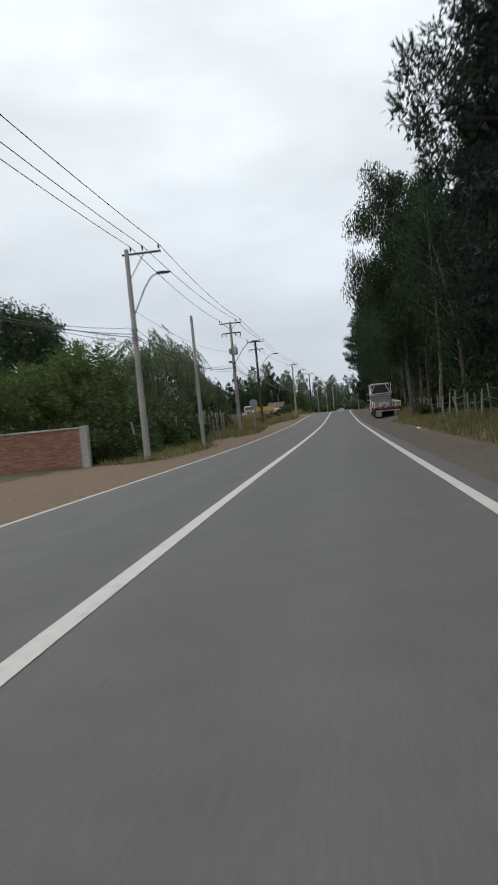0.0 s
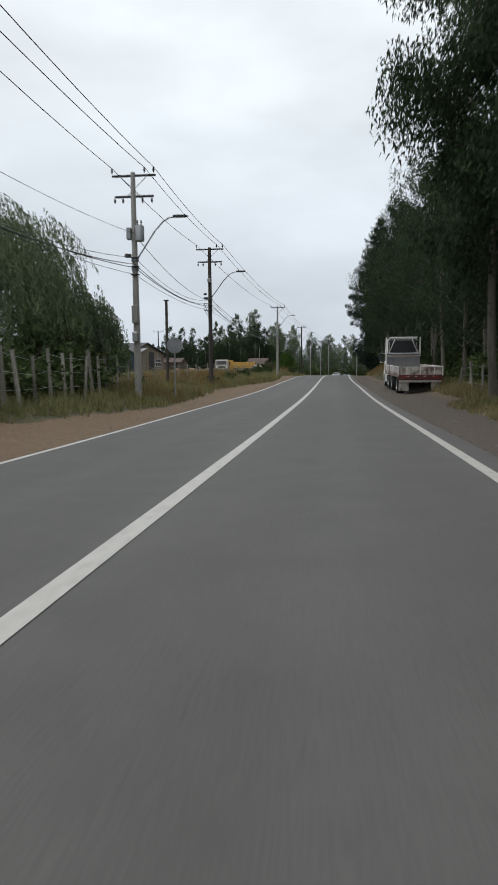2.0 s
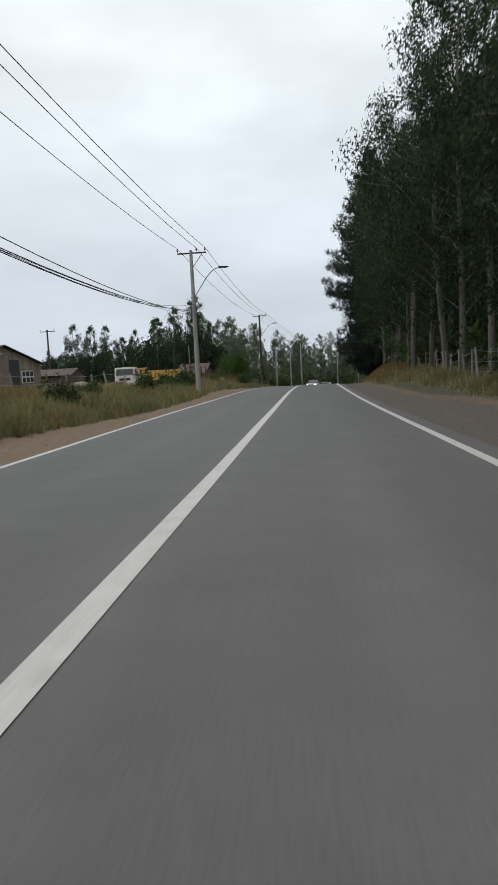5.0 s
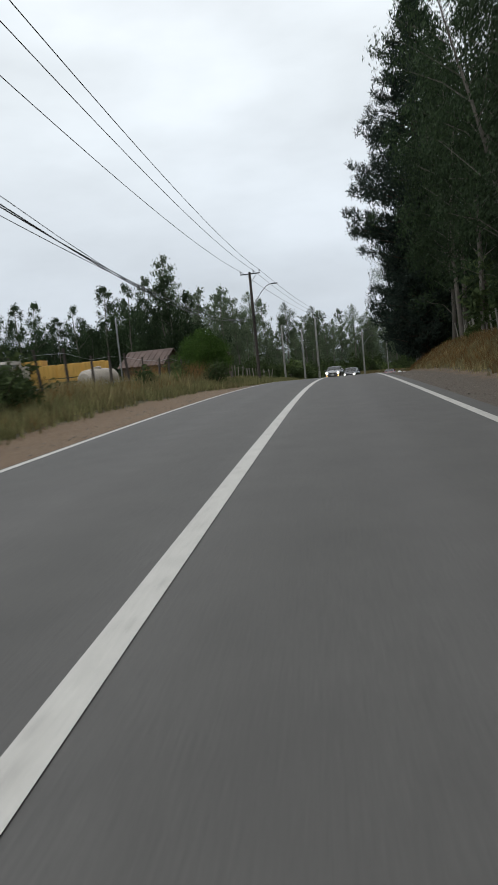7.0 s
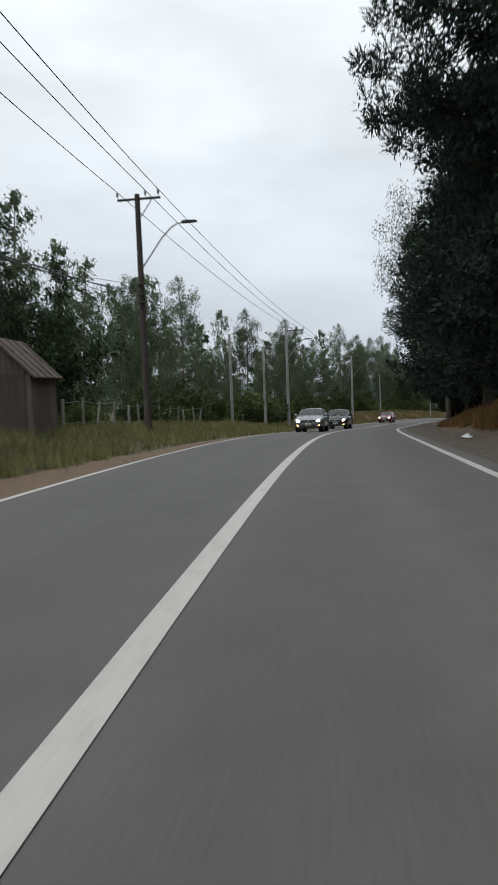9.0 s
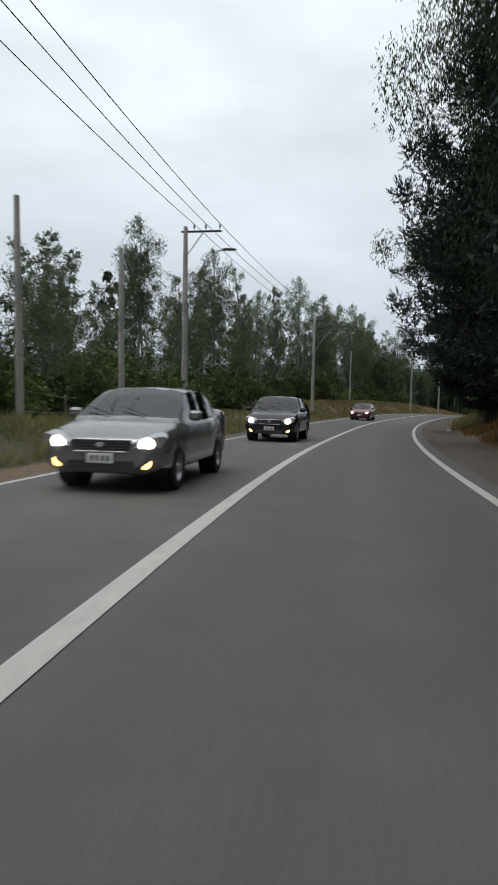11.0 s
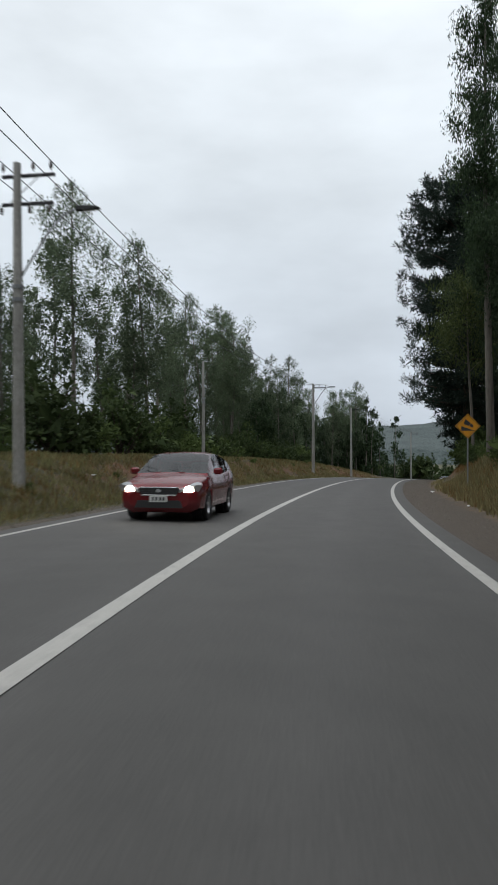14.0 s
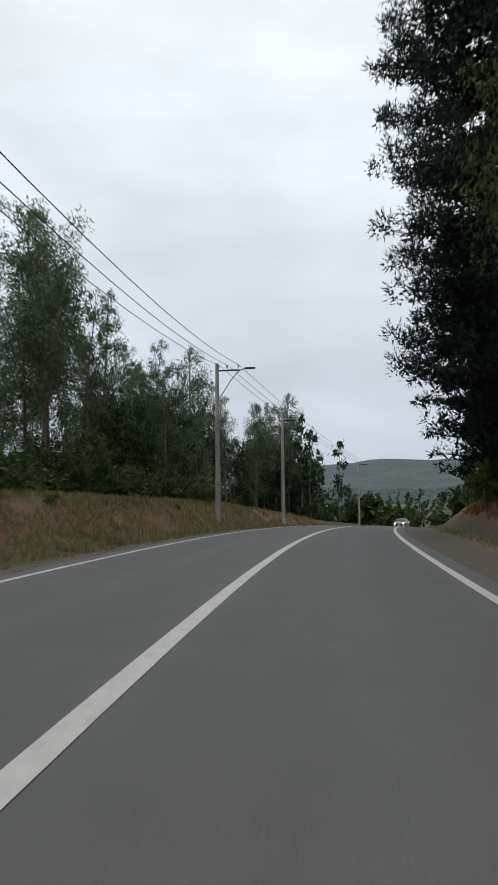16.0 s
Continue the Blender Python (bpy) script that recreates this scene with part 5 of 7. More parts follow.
    for sx in (-1, 1):
        hl = Geo().prism([(-0.2, -0.05), (0.1, -0.075), (0.2, -0.02), (0.27, 0.1), (0.2, 0.12), (-0.02, 0.07), (-0.2, 0.0)], 0.2, pose(0, 0, 0, 0, 0, 0) @ Matrix.Diagonal((sx, 1, 1, 1)))
        lamp = part("headlight", hl, M_CARGLASS if not glow else M_RIM, car, m=pose(sx * 0.58 * s, h2 - 0.13, hood * 0.74, -14, 0, -sx * 18))
        if glow:
            part("bulb", Geo().lathe([(0.02, 0.0), (0.1, 0.01), (0.095, 0.02), (0.01, 0.03)], 12, pose(0, 0.1, 0, -90, 0, 0)), beam or M_HEADLIGHT, lamp, "lit headlight bulb")
            if fogs:
                part("fog_light", Geo().lathe([(0.085, -0.02), (0.085, 0.02), (0.07, 0.03), (0.01, 0.035)], 12, pose(0, 0, 0, -90, 0, 0)), M_FOGLIGHT, car, "lit amber fog light", m=pose(sx * 0.6 * s, h2 - 0.055, 0.42, 0, 0, 0))
        mir = Geo().box((sx * (0.94 * s), h2 - 1.38, hood + 0.12), (0.2, 0.11, 0.15), 0.04)
        part("wing_mirror", mir, paint, car)
        part("tail_light", Geo().box((sx * 0.66 * s, -h2 + 0.05, deck - 0.2), (0.24, 0.12, 0.16), 0.03), plain("tail_red", (0.25, 0.01, 0.01), 0.3) if "tail_red" not in bpy.data.materials else bpy.data.materials["tail_red"], car)
        for y in axles:
            arch = Geo().lathe([(0.01, -0.1), (ra * 0.99, -0.1), (ra * 0.99, 0.1), (0.01, 0.1)], 22, pose(0, 0, 0, 0, 90, 0))
            part("wheel_arch", arch, M_BLACK, car, m=pose(sx * 0.66 * s, y, r + 0.005))
            wheel(car, sx * (0.755 * s), y, r, 0.2)
    gz = hood * 0.69
    part("grille", Geo().prism([(-0.36 * s, -0.075), (0.36 * s, -0.075), (0.43 * s, 0.03), (0.4 * s, 0.07), (-0.4 * s, 0.07), (-0.43 * s, 0.03)], 0.07), M_BLACK, car, m=pose(0, h2 - 0.02, gz))
    for z, w in ((0.075, 0.4), (-0.08, 0.36)):
        part("grille_bar", Geo().box((0, h2 + 0.005, gz + z), (2 * w * s, 0.05, 0.02), 0.006), M_RIM, car, "chrome grille bar")
    for z in (-0.04, 0.0, 0.04):
        part("grille_slat", Geo().box((0, h2 + 0.018, gz + z), (0.74 * s, 0.012, 0.014), 0.003), M_DARKSTEEL, car)
    part("badge", Geo().lathe([(0.01, -0.008), (0.055, -0.008), (0.055, 0.008), (0.01, 0.012)], 14, pose(0, 0, 0, -90, 0, 0) @ Matrix.Diagonal((1, 0.6, 1, 1))), M_RIM, car, m=pose(0, h2 + 0.035, gz + 0.01))
    part("lower_intake", Geo().prism([(-0.5 * s, -0.09), (0.5 * s, -0.09), (0.44 * s, 0.06), (-0.44 * s, 0.06)], 0.06), M_BLACK, car, m=pose(0, h2 - 0.01, 0.38))
    pl = part("number_plate", Geo().box((0, h2 + 0.03, 0.47), (0.36, 0.015, 0.13), 0.004), M_PLATE, car)
    for x in (-0.11, -0.04, 0.04, 0.11):
        part("plate_bar", Geo().box((x, h2 + 0.041, 0.47), (0.04, 0.006, 0.07)), M_INK, pl)
    for x in (-0.3, 0.22):
        part("wiper", Geo().tube([(x, h2 - 1.02, hood + 0.1), (x + 0.45, h2 - 1.2, hood + 0.23)], 0.007, 5), M_BLACK, car)
    return car


def on_lane(s, lat):
    p = at_road(s, lat)
    g = float(np.interp(s, SS, R_G))
    return Matrix.Translation(p) @ pose(0, 0, 0, 0, 0, facing(s) + 180) @ pose(0, 0, 0, -math.degrees(math.atan(g)), 0, 0)


SILVER = car_paint("silver_paint", (0.23, 0.23, 0.235), 0.65)
NIGHT = car_paint("black_paint", (0.005, 0.005, 0.007), 0.0, 0.03)
CRIMSON = car_paint("red_paint", (0.13, 0.008, 0.012), 0.1, 0.05)
build_car("sedan", "silver-grey sedan with its headlights on", SILVER, on_lane(187.6, -1.75), 4.4, 1.72, 1.46)
build_car("suv", "black sport utility car with headlights and amber fog lights on", NIGHT, on_lane(203.1, -1.8), 4.44, 1.86, 1.64, 1.02, 1.15, 0.26, True, r=0.36)
build_car("hatchback", "dark red hatchback with its headlights on", CRIMSON, on_lane(238.6, -1.75), 4.07, 1.74, 1.45, 0.9, 0.99, 0.17, True, fogs=False)
build_car("sedan", "pale sedan far down the road with amber lights on", car_paint("grey_paint", (0.2, 0.2, 0.21), 0.5), on_lane(359, -1.75), 4.4, 1.72, 1.46, beam=M_AMBER)


def flatbed_truck():
    """A long white lorry with a worn drop-side bed, seen from behind; y = 0 is its tail."""
    s0, lat = 72.9, 6.62
    p = at_road(s0, lat, -0.12)
    truck = thing("flatbed_truck", "white flatbed lorry with worn rusty drop sides, parked on the shoulder", "truck", pose(p[0], p[1], p[2], -math.degrees(math.atan(-0.003)), 0, facing(78)))
    white = worn_paint("truck_white", (0.72, 0.72, 0.70), amount=0.66)
    board = worn_paint("truck_boards", (0.56, 0.54, 0.51), (0.12, 0.07, 0.055), amount=0.48)
    rusty = worn_paint("truck_rust", (0.30, 0.22, 0.19), (0.10, 0.035, 0.025), 0.45)
    L, w = 10.9, 1.28
    for x in (-0.42, 0.42):
        part("chassis_rail", Geo().box((x, 6.6, 0.88), (0.12, 12.8, 0.26), 0.02), M_DARKSTEEL, truck)
    part("deck", Geo().box((0, L / 2, 1.1), (2 * w - 0.06, L, 0.12), 0.02), rusty, truck, "rust-stained steel bed floor")
    for sx in (-1, 1):
        part("side_rail", Geo().box((sx * (w - 0.03), L / 2, 1.1), (0.07, L, 0.17), 0.015), rusty, truck, "rusty bed edge beam")
        for k in range(5):
            y = 0.14 + k * 2.15
            pan = part("side_board", Geo().box((sx * w, y + 1.06, 1.43), (0.045, 2.06, 0.46), 0.012), board, truck, "worn white drop-side board")
            part("top_rail", Geo().box((sx * w, y + 1.06, 1.67), (0.07, 2.06, 0.05), 0.012), white, pan)
            for j in (0.5, 1.6):
                part("hinge", Geo().box((sx * (w + 0.025), y + j, 1.24), (0.03, 0.08, 0.14), 0.006), M_DARKSTEEL, pan)
        for k in range(6):
            part("stake", Geo().box((sx * (w + 0.015), 0.06 + k * 2.15, 1.42), (0.08, 0.09, 0.6), 0.012), rusty if k % 2 else white, truck)
    part("tailgate", Geo().box((0, 0.0, 1.43), (2 * w - 0.08, 0.05, 0.46), 0.012), board, truck, "worn white tailgate with rust runs")
    for x in (-0.8, 0, 0.8):
        part("tailgate_rib", Geo().box((x, -0.035, 1.43), (0.06, 0.03, 0.44), 0.008), white, truck)
    part("tail_beam", Geo().box((0, -0.02, 1.03), (2 * w, 0.1, 0.32), 0.02), worn_paint("tail_red_paint", (0.13, 0.028, 0.026), (0.05, 0.025, 0.02), 0.5), truck, "dark red rusty tail beam")
    for x in (-0.75, -0.25, 0.25, 0.75):
        part("reflector", Geo().box((x, -0.078, 1.1), (0.16, 0.014, 0.035), 0.004), white, truck, "white reflector strip")
    for x in (-1.0, -0.84, 0.84, 1.0):
        part("tail_lamp", Geo().lathe([(0.06, -0.02), (0.06, 0.02), (0.02, 0.03)], 12, pose(0, 0, 0, 90, 0, 0)), plain("truck_lamp_red", (0.2, 0.015, 0.012), 0.35), truck, m=pose(x, -0.09, 1.06))
    part("underrun_bar", Geo().box((0, 0.05, 0.8), (2 * w - 0.1, 0.1, 0.14), 0.02), white, truck, "white rear underrun bar")
    for x in (-0.95, 0.95):
        part("mudflap", Geo().box((x, 0.2, 0.47), (0.6, 0.025, 0.52), 0.006), board, truck, "pale mudflap")
    # bulkhead between bed and cab
    part("bulkhead", Geo().box((0, L + 0.02, 1.75), (2 * w - 0.1, 0.06, 1.15), 0.015), M_STEEL, truck, "grey ribbed steel bulkhead")
    for k in range(9):
        part("rib", Geo().box((-1.12 + k * 0.28, L - 0.04, 1.72), (0.09, 0.06, 1.05), 0.015), M_STEEL, truck)
    part("bulkhead_rail", Geo().box((0, L, 2.36), (2 * w, 0.14, 0.14), 0.03), white, truck)
    part("tarpaulin_roll", Geo().tube([(-w + 0.05, L - 0.08, 2.5), (0, L - 0.08, 2.47), (w - 0.05, L - 0.08, 2.5)], 0.1, 10), M_STEEL, truck, "rolled grey tarpaulin")
    for sx in (-1, 1):
        fin = Geo().prism([(-0.02, 2.4), (0.62, 2.4), (0.34, 3.72), (-0.02, 3.72)], 0.05, pose(sx * (w - 0.03), L + 0.1, 0, 0, 0, 90))
        part("wind_fin", fin, white, truck, "white side fin behind the cab")
        part("strut", Geo().tube([(sx * 1.1, L, 2.45), (sx * 0.62, L + 0.05, 3.6)], 0.025, 6), white, truck)
    part("top_bar", Geo().box((0, L + 0.1, 3.7), (2 * w - 0.5, 0.08, 0.1), 0.02), white, truck)
    part("sleeper_back", Geo().box((0, L + 0.75, 2.75), (2.1, 0.8, 1.7), 0.12), M_DARKSTEEL, truck, "dark back of the sleeper cab")
    # cab
    cab = part("cab", Geo().box((0, L + 1.75, 1.95), (2.36, 1.9, 1.95), 0.16), white, truck, "white lorry cab")
    part("cab_roof", Geo().prism([(-0.9, 0), (0.9, 0), (0.75, 0.35), (-0.2, 0.75), (-0.9, 0.8)], 2.2, pose(0, L + 1.75, 2.85, 0, 0, 90)), white, cab)
    part("windscreen", Geo().box((0, L + 2.71, 2.3), (2.0, 0.03, 0.75), 0.01), M_CARGLASS, cab)
    part("hood", Geo().box((0, L + 3.25, 1.3), (1.7, 1.3, 1.05), 0.2), white, cab, "white engine hood")
    part("bumper", Geo().box((0, L + 3.95, 0.65), (2.3, 0.25, 0.42), 0.06), M_STEEL, cab)
    for sx in (-1, 1):
        part("door_window", Geo().box((sx * 1.185, L + 2.1, 2.3), (0.02, 0.75, 0.7), 0.008), M_CARGLASS, cab)
        part("door", Geo().box((sx * 1.19, L + 2.1, 1.55), (0.02, 0.9, 0.75), 0.008), white, cab)
        part("mudguard", Geo().prism([(-0.62, 0.0), (-0.5, 0.42), (-0.2, 0.62), (0.25, 0.62), (0.55, 0.4), (0.65, 0.0), (0.5, 0.0), (0.38, 0.3), (0, 0.45), (-0.38, 0.3), (-0.5, 0.0)], 0.36, pose(sx * 1.02, L + 2.95, 0.62, 0, 0, 90)), white, cab)
        part("fuel_tank", Geo().box((sx * 1.0, L + 1.5, 0.68), (0.42, 1.1, 0.62), 0.1), white, truck, "white side locker with steps")
        arm = part("mirror_arm", Geo().tube([(sx * 1.18, L + 2.55, 2.55), (sx * 1.5, L + 2.6, 2.6), (sx * 1.52, L + 2.6, 1.85), (sx * 1.18, L + 2.55, 1.8)], 0.022, 6), white, cab)
        part("mirror", Geo().box((sx * 1.5, L + 2.58, 2.25), (0.28, 0.1, 0.62), 0.04), M_DARKSTEEL, cab, "tall dark wing mirror")
        part("toolbox", Geo().box((sx * 0.92, 6.9, 0.72), (0.5, 1.0, 0.5), 0.04), M_STEEL, truck)
        part("exhaust", Geo().tube([(sx * 0.95, L + 0.45, 0.9), (sx * 0.95, L + 0.45, 3.4)], 0.07, 8), M_RIM, truck)
        for y, dual in ((12.9, False), (9.4, True), (8.2, True), (5.7, True), (1.75, True)):
            wheel(truck, sx * (1.06 if not dual else 1.0), y, 0.5, 0.3 if not dual else 0.52, M_RIM)
    for y in (9.4, 8.2, 5.7, 1.75):
        part("axle", Geo().tube([(-0.9, y, 0.5), (0.9, y, 0.5)], 0.09, 8), M_DARKSTEEL, truck)


flatbed_truck()


def yard_truck(name, label, s, lat, turn, cab_mat, bed_mat, L=6.2):
    """A small lorry in the yard, with box sides."""
    t = thing(name, label, "truck", stand(s, lat, 0.0, turn), "trucks in the yard")
    part("cab", Geo().prism([(-0.85, 0.55), (0.9, 0.55), (0.95, 1.2), (0.65, 2.15), (-0.85, 2.2)], 2.0, pose(0, L / 2 - 0.9, 0, 0, 0, 90)), cab_mat, t)
    part("windscreen", Geo().box((0, 0, 0), (1.7, 0.03, 0.66), 0.01), M_CARGLASS, t, m=pose(0, L / 2 - 0.09, 1.69, 17.5, 0, 0))
    part("bumper", Geo().box((0, L / 2 + 0.08, 0.6), (2.0, 0.14, 0.24), 0.04), M_DARKSTEEL, t)
    part("grille", Geo().box((0, L / 2 + 0.045, 0.98), (1.1, 0.04, 0.22), 0.01), M_DARKSTEEL, t)
    for sx in (-1, 1):
        part("headlight", Geo().box((sx * 0.78, L / 2 + 0.045, 0.98), (0.26, 0.05, 0.2), 0.02), M_PLATE, t)
        part("side_window", Geo().box((sx * 1.0, L / 2 - 0.95, 1.7), (0.03, 0.95, 0.52), 0.01), M_CARGLASS, t)
    part("bed", Geo().box((0, -0.9, 0.9), (2.1, L - 1.9, 0.2), 0.03), bed_mat, t)
    for sx in (-1, 1):
        for k in range(3):
            part("side_board", Geo().box((sx * 1.05, -2.4 + k * 1.45, 1.45), (0.05, 1.36, 0.8), 0.02), bed_mat, t)
        for y in (L / 2 - 0.9, -L / 2 + 1.1):
            wheel(t, sx * 0.88, y, 0.42, 0.26)
    part("tailgate", Geo().box((0, -L / 2 - 0.02, 1.4), (2.05, 0.05, 0.75), 0.02), bed_mat, t)


YELLOW = worn_paint("yellow_paint", (0.55, 0.33, 0.07), amount=0.66)
PALE = worn_paint("pale_paint", (0.52, 0.49, 0.45), amount=0.6)
yard_truck("truck", "yellow lorry with board sides standing in the yard", 149.4, -15.9, 104, YELLOW, YELLOW, 4.8)
yard_truck("truck", "white lorry standing in the yard beside a yellow one", 147.6, -18.0, 186, PALE, PALE, 4.8)


# ---- the yards and fields beside the road ----


def brick_material():
    m, n, l, b = material("red_brick", 0.9)
    tc = n.new("ShaderNodeTexCoord")
    br = n.new("ShaderNodeTexBrick")
    br.inputs["Color1"].default_value, br.inputs["Color2"].default_value = (0.24, 0.11, 0.072, 1), (0.18, 0.085, 0.058, 1)
    br.inputs["Mortar"].default_value = (0.25, 0.2, 0.17, 1)
    br.inputs["Scale"].default_value, br.inputs["Mortar Size"].default_value = 1.0, 0.008
    br.inputs["Brick Width"].default_value, br.inputs["Row Height"].default_value = 0.29, 0.085
    mp = n.new("ShaderNodeMapping")
    mp.inputs["Rotation"].default_value = (radians(90), 0, 0)
    l.new(tc.outputs["Object"], mp.inputs[0])
    l.new(mp.outputs[0], br.inputs["Vector"])
    t = noise_node(n, l, 1.2, 6, 0.7)
    r = ramp_node(n, l, t.outputs[0], [(0.3, (0.65, 0.65, 0.66)), (0.7, (1.15, 1.1, 1.05))])
    mx = mix_node(n, l, 1.0, br.outputs[0], r.outputs[0], "MULTIPLY")
    l.new(mx.outputs[0], b.inputs["Base Color"])
    bump_node(n, l, br.outputs["Fac"], b, -0.4, 0.01)
    return m


M_BRICK = brick_material()
M_ROOFRED = two_scale("rusty_roof", (0.06, 0.039, 0.033), (0.118, 0.08, 0.066), 0.8, 8.0, 0.85, 0.0)
M_ROOFGREY = two_scale("sheet_roof", (0.085, 0.09, 0.095), (0.17, 0.175, 0.18), 0.6, 9.0, 0.6, 0.3)
M_PLANK = two_scale("grey_planks", (0.055, 0.042, 0.033), (0.14, 0.11, 0.09), 1.5, 12.0, 0.95, stretch=(1, 1, 0.12))
M_SHEDWALL = two_scale("shed_wall", (0.03, 0.034, 0.04), (0.075, 0.074, 0.076), 0.8, 10.0, 0.85, stretch=(1, 1, 0.2))
M_BLUEWALL = two_scale("blue_boards", (0.022, 0.04, 0.055), (0.055, 0.085, 0.11), 0.8, 10.0, 0.85, stretch=(1, 1, 0.2))
M_BEIGE = two_scale("plaster_beige", (0.25, 0.22, 0.18), (0.40, 0.36, 0.31), 0.7, 14.0, 0.9)

wall = thing("brick_wall", "red brick garden wall with a concrete end pillar", "wall", stand(28.9, -9.15))
mortar = part("brickwork", Geo().box((-6.4, 0, 0.75), (12.4, 0.165, 1.9), 0.01), two_scale("mortar", (0.15, 0.12, 0.10), (0.26, 0.215, 0.185), 1.0, 20.0, 0.95), wall, "weathered mortar between red bricks")
part("coping", Geo().box((-6.4, 0, 1.73), (12.4, 0.26, 0.07), 0.012), M_CONCRETE, wall)
part("pillar", Geo().box((0.0, 0, 0.8), (0.34, 0.3, 2.0), 0.02), M_CONCRETE, wall, "grey concrete end pillar")
for k in range(3):
    part("pillar", Geo().box((-6.2 - 3.1 * k, 0, 0.78), (0.24, 0.24, 1.94), 0.015), M_CONCRETE, wall)


def brick_look():
    """Fired clay that differs from brick to brick, with soot and lime stains over the whole wall."""
    m, n, l, b = material("fired_brick", 0.92)
    oi = n.new("ShaderNodeObjectInfo")
    r = ramp_node(n, l, oi.outputs["Random"], [(0.0, (0.17, 0.075, 0.05)), (0.5, (0.235, 0.108, 0.07)), (1.0, (0.29, 0.15, 0.095))])
    t = noise_node(n, l, 18.0, 4, 0.65)
    g = ramp_node(n, l, t.outputs[0], [(0.3, (0.72, 0.72, 0.72)), (0.72, (1.16, 1.14, 1.1))])
    mx = mix_node(n, l, 1.0, r.outputs[0], g.outputs[0], "MULTIPLY")
    l.new(mx.outputs[0], b.inputs["Base Color"])
    bump_node(n, l, t.outputs[0], b, 0.4, 0.006)
    return m


M_CLAY = brick_look()
brick_meshes = [Geo().box((0, 0, 0), (0.275 - 0.004 * k, 0.19 + 0.003 * k, 0.071), 0.006).mesh("brick", M_CLAY, 40) for k in range(3)]
rw = np.random.default_rng(17)
rest = Geo()
for row in range(20):
    z = 1.65 - 0.085 * row
    for col in range(43):
        x = -0.32 - 0.29 * col - (0.145 if row % 2 else 0.0)
        if x < -12.5 or any(abs(x + 6.2 + 3.1 * k) < 0.26 for k in range(3)):
            continue
        y, dz = rw.normal(0, 0.002), rw.normal(0, 0.0015)
        if col < 15 and row < 19:
            part("brick", brick_meshes[int(rw.integers(3))], None, mortar, m=pose(x, y, z + dz))
        else:
            rest.box((x, y, z + dz), (0.275, 0.19, 0.071))
tagged(part("brick_courses", rest, M_BRICK, mortar, smooth=None), "farther red brick courses", kind="stuff")


def fence(name, label, s0, s1, lat, step, h=1.35, wires=3, seed=0, lean=5.0, drop=0.0, thick=0.055, mat=None):
    """Leaning wooden posts, each its own part, with strands of wire between."""
    rng = np.random.default_rng(seed)
    p0 = ground(s0, lat)
    f = thing(name, label, "fence", Matrix.Translation(p0))
    tops, s = [], s0
    while s < s1:
        p = ground(s, lat + rng.normal(0, 0.08)) - p0
        hh = h * rng.uniform(0.85, 1.12)
        ax, ay = radians(rng.normal(0, lean)), radians(rng.normal(0, lean))
        top = p + Vector((math.sin(ay) * hh, -math.sin(ax) * hh, hh))
        rr = thick * rng.uniform(0.8, 1.25)
        if rng.random() >= drop:
            part("post", Geo().tube([p - Vector((0, 0, 0.2)), p.lerp(top, 0.5), top], [rr, rr * 0.95, rr * 0.85], 7), mat or M_POST, f)
            tops.append((p, top))
        s += step * rng.uniform(0.85, 1.15)
    for w in range(wires):
        u = 0.3 + 0.6 * w / max(1, wires - 1)
        pts = [a.lerp(b, u) for a, b in tops]
        part("wire", Geo().tube(pts, 0.006, 4, cap=False), M_STEEL, f)


fence("post_fence", "leaning grey wooden post and wire fence by the hedge", 33, 47, -8.1, 1.7, 1.6, 3, 1, thick=0.065)
fence("post_fence", "closely set pale grey wooden posts below the willow", 47.5, 60.5, -7.9, 1.05, 1.75, 3, 11, 4.0, thick=0.07)
fence("post_fence", "sparse wooden post and wire fence along the field", 64, 128, -10.5, 3.2, 1.3, 3, 2)
fence("post_fence", "dark wooden posts round the machinery yard", 129, 152, -8.6, 2.4, 1.75, 2, 3, mat=M_OLDWOOD)
fence("rail_fence", "rough wooden post fence by the shrubs", 168, 188, -8.8, 1.5, 1.25, 2, 4)
fence("post_fence", "old leaning wooden posts along the young trees", 198, 214, -9.6, 3.4, 1.1, 2, 5, 9.0)
fence("post_fence", "weathered wooden post and wire fence under the eucalyptus", 10, 71, 8.35, 1.9, 1.4, 3, 6)
fence("post_fence", "weathered wooden post and wire fence behind the road sign", 86, 118, 8.6, 1.5, 1.35, 3, 7)
fence("post_fence", "pale wooden posts on top of the earth bank", 122, 164, 9.3, 1.5, 1.3, 3, 8)

# round sign seen from behind, dark post, field pole
sign = thing("round_sign", "round grey road sign seen from its bare back", "road sign", stand(62.5, -5.92))
part("sign_post", Geo().box((0, 0.03, 1.45), (0.07, 0.05, 3.1), 0.01), M_STEEL, sign)
part("sign_plate", Geo().lathe([(0.02, 0), (0.37, 0), (0.375, 0.01), (0.37, 0.02), (0.02, 0.02)], 28, pose(0, 0.06, 2.6, 90, 0, 0)), M_STEEL, sign, "round bare metal sign back")
post = thing("wooden_pole", "dark thin wooden pole standing in the field", "pole", stand(71.7, -8.5))
part("shaft", pole_shaft(5.1, 0.1, 0.08, M_OLDWOOD), None, post)
for k in range(7):
    part("peg", Geo().tube([(-0.14, 0, 1.6 + 0.45 * k), (0.14, 0, 1.6 + 0.45 * k)], 0.015, 5), M_OLDWOOD, post)
part("cap", Geo().box((0, 0, 5.12), (0.3, 0.12, 0.08), 0.01), M_OLDWOOD, post)
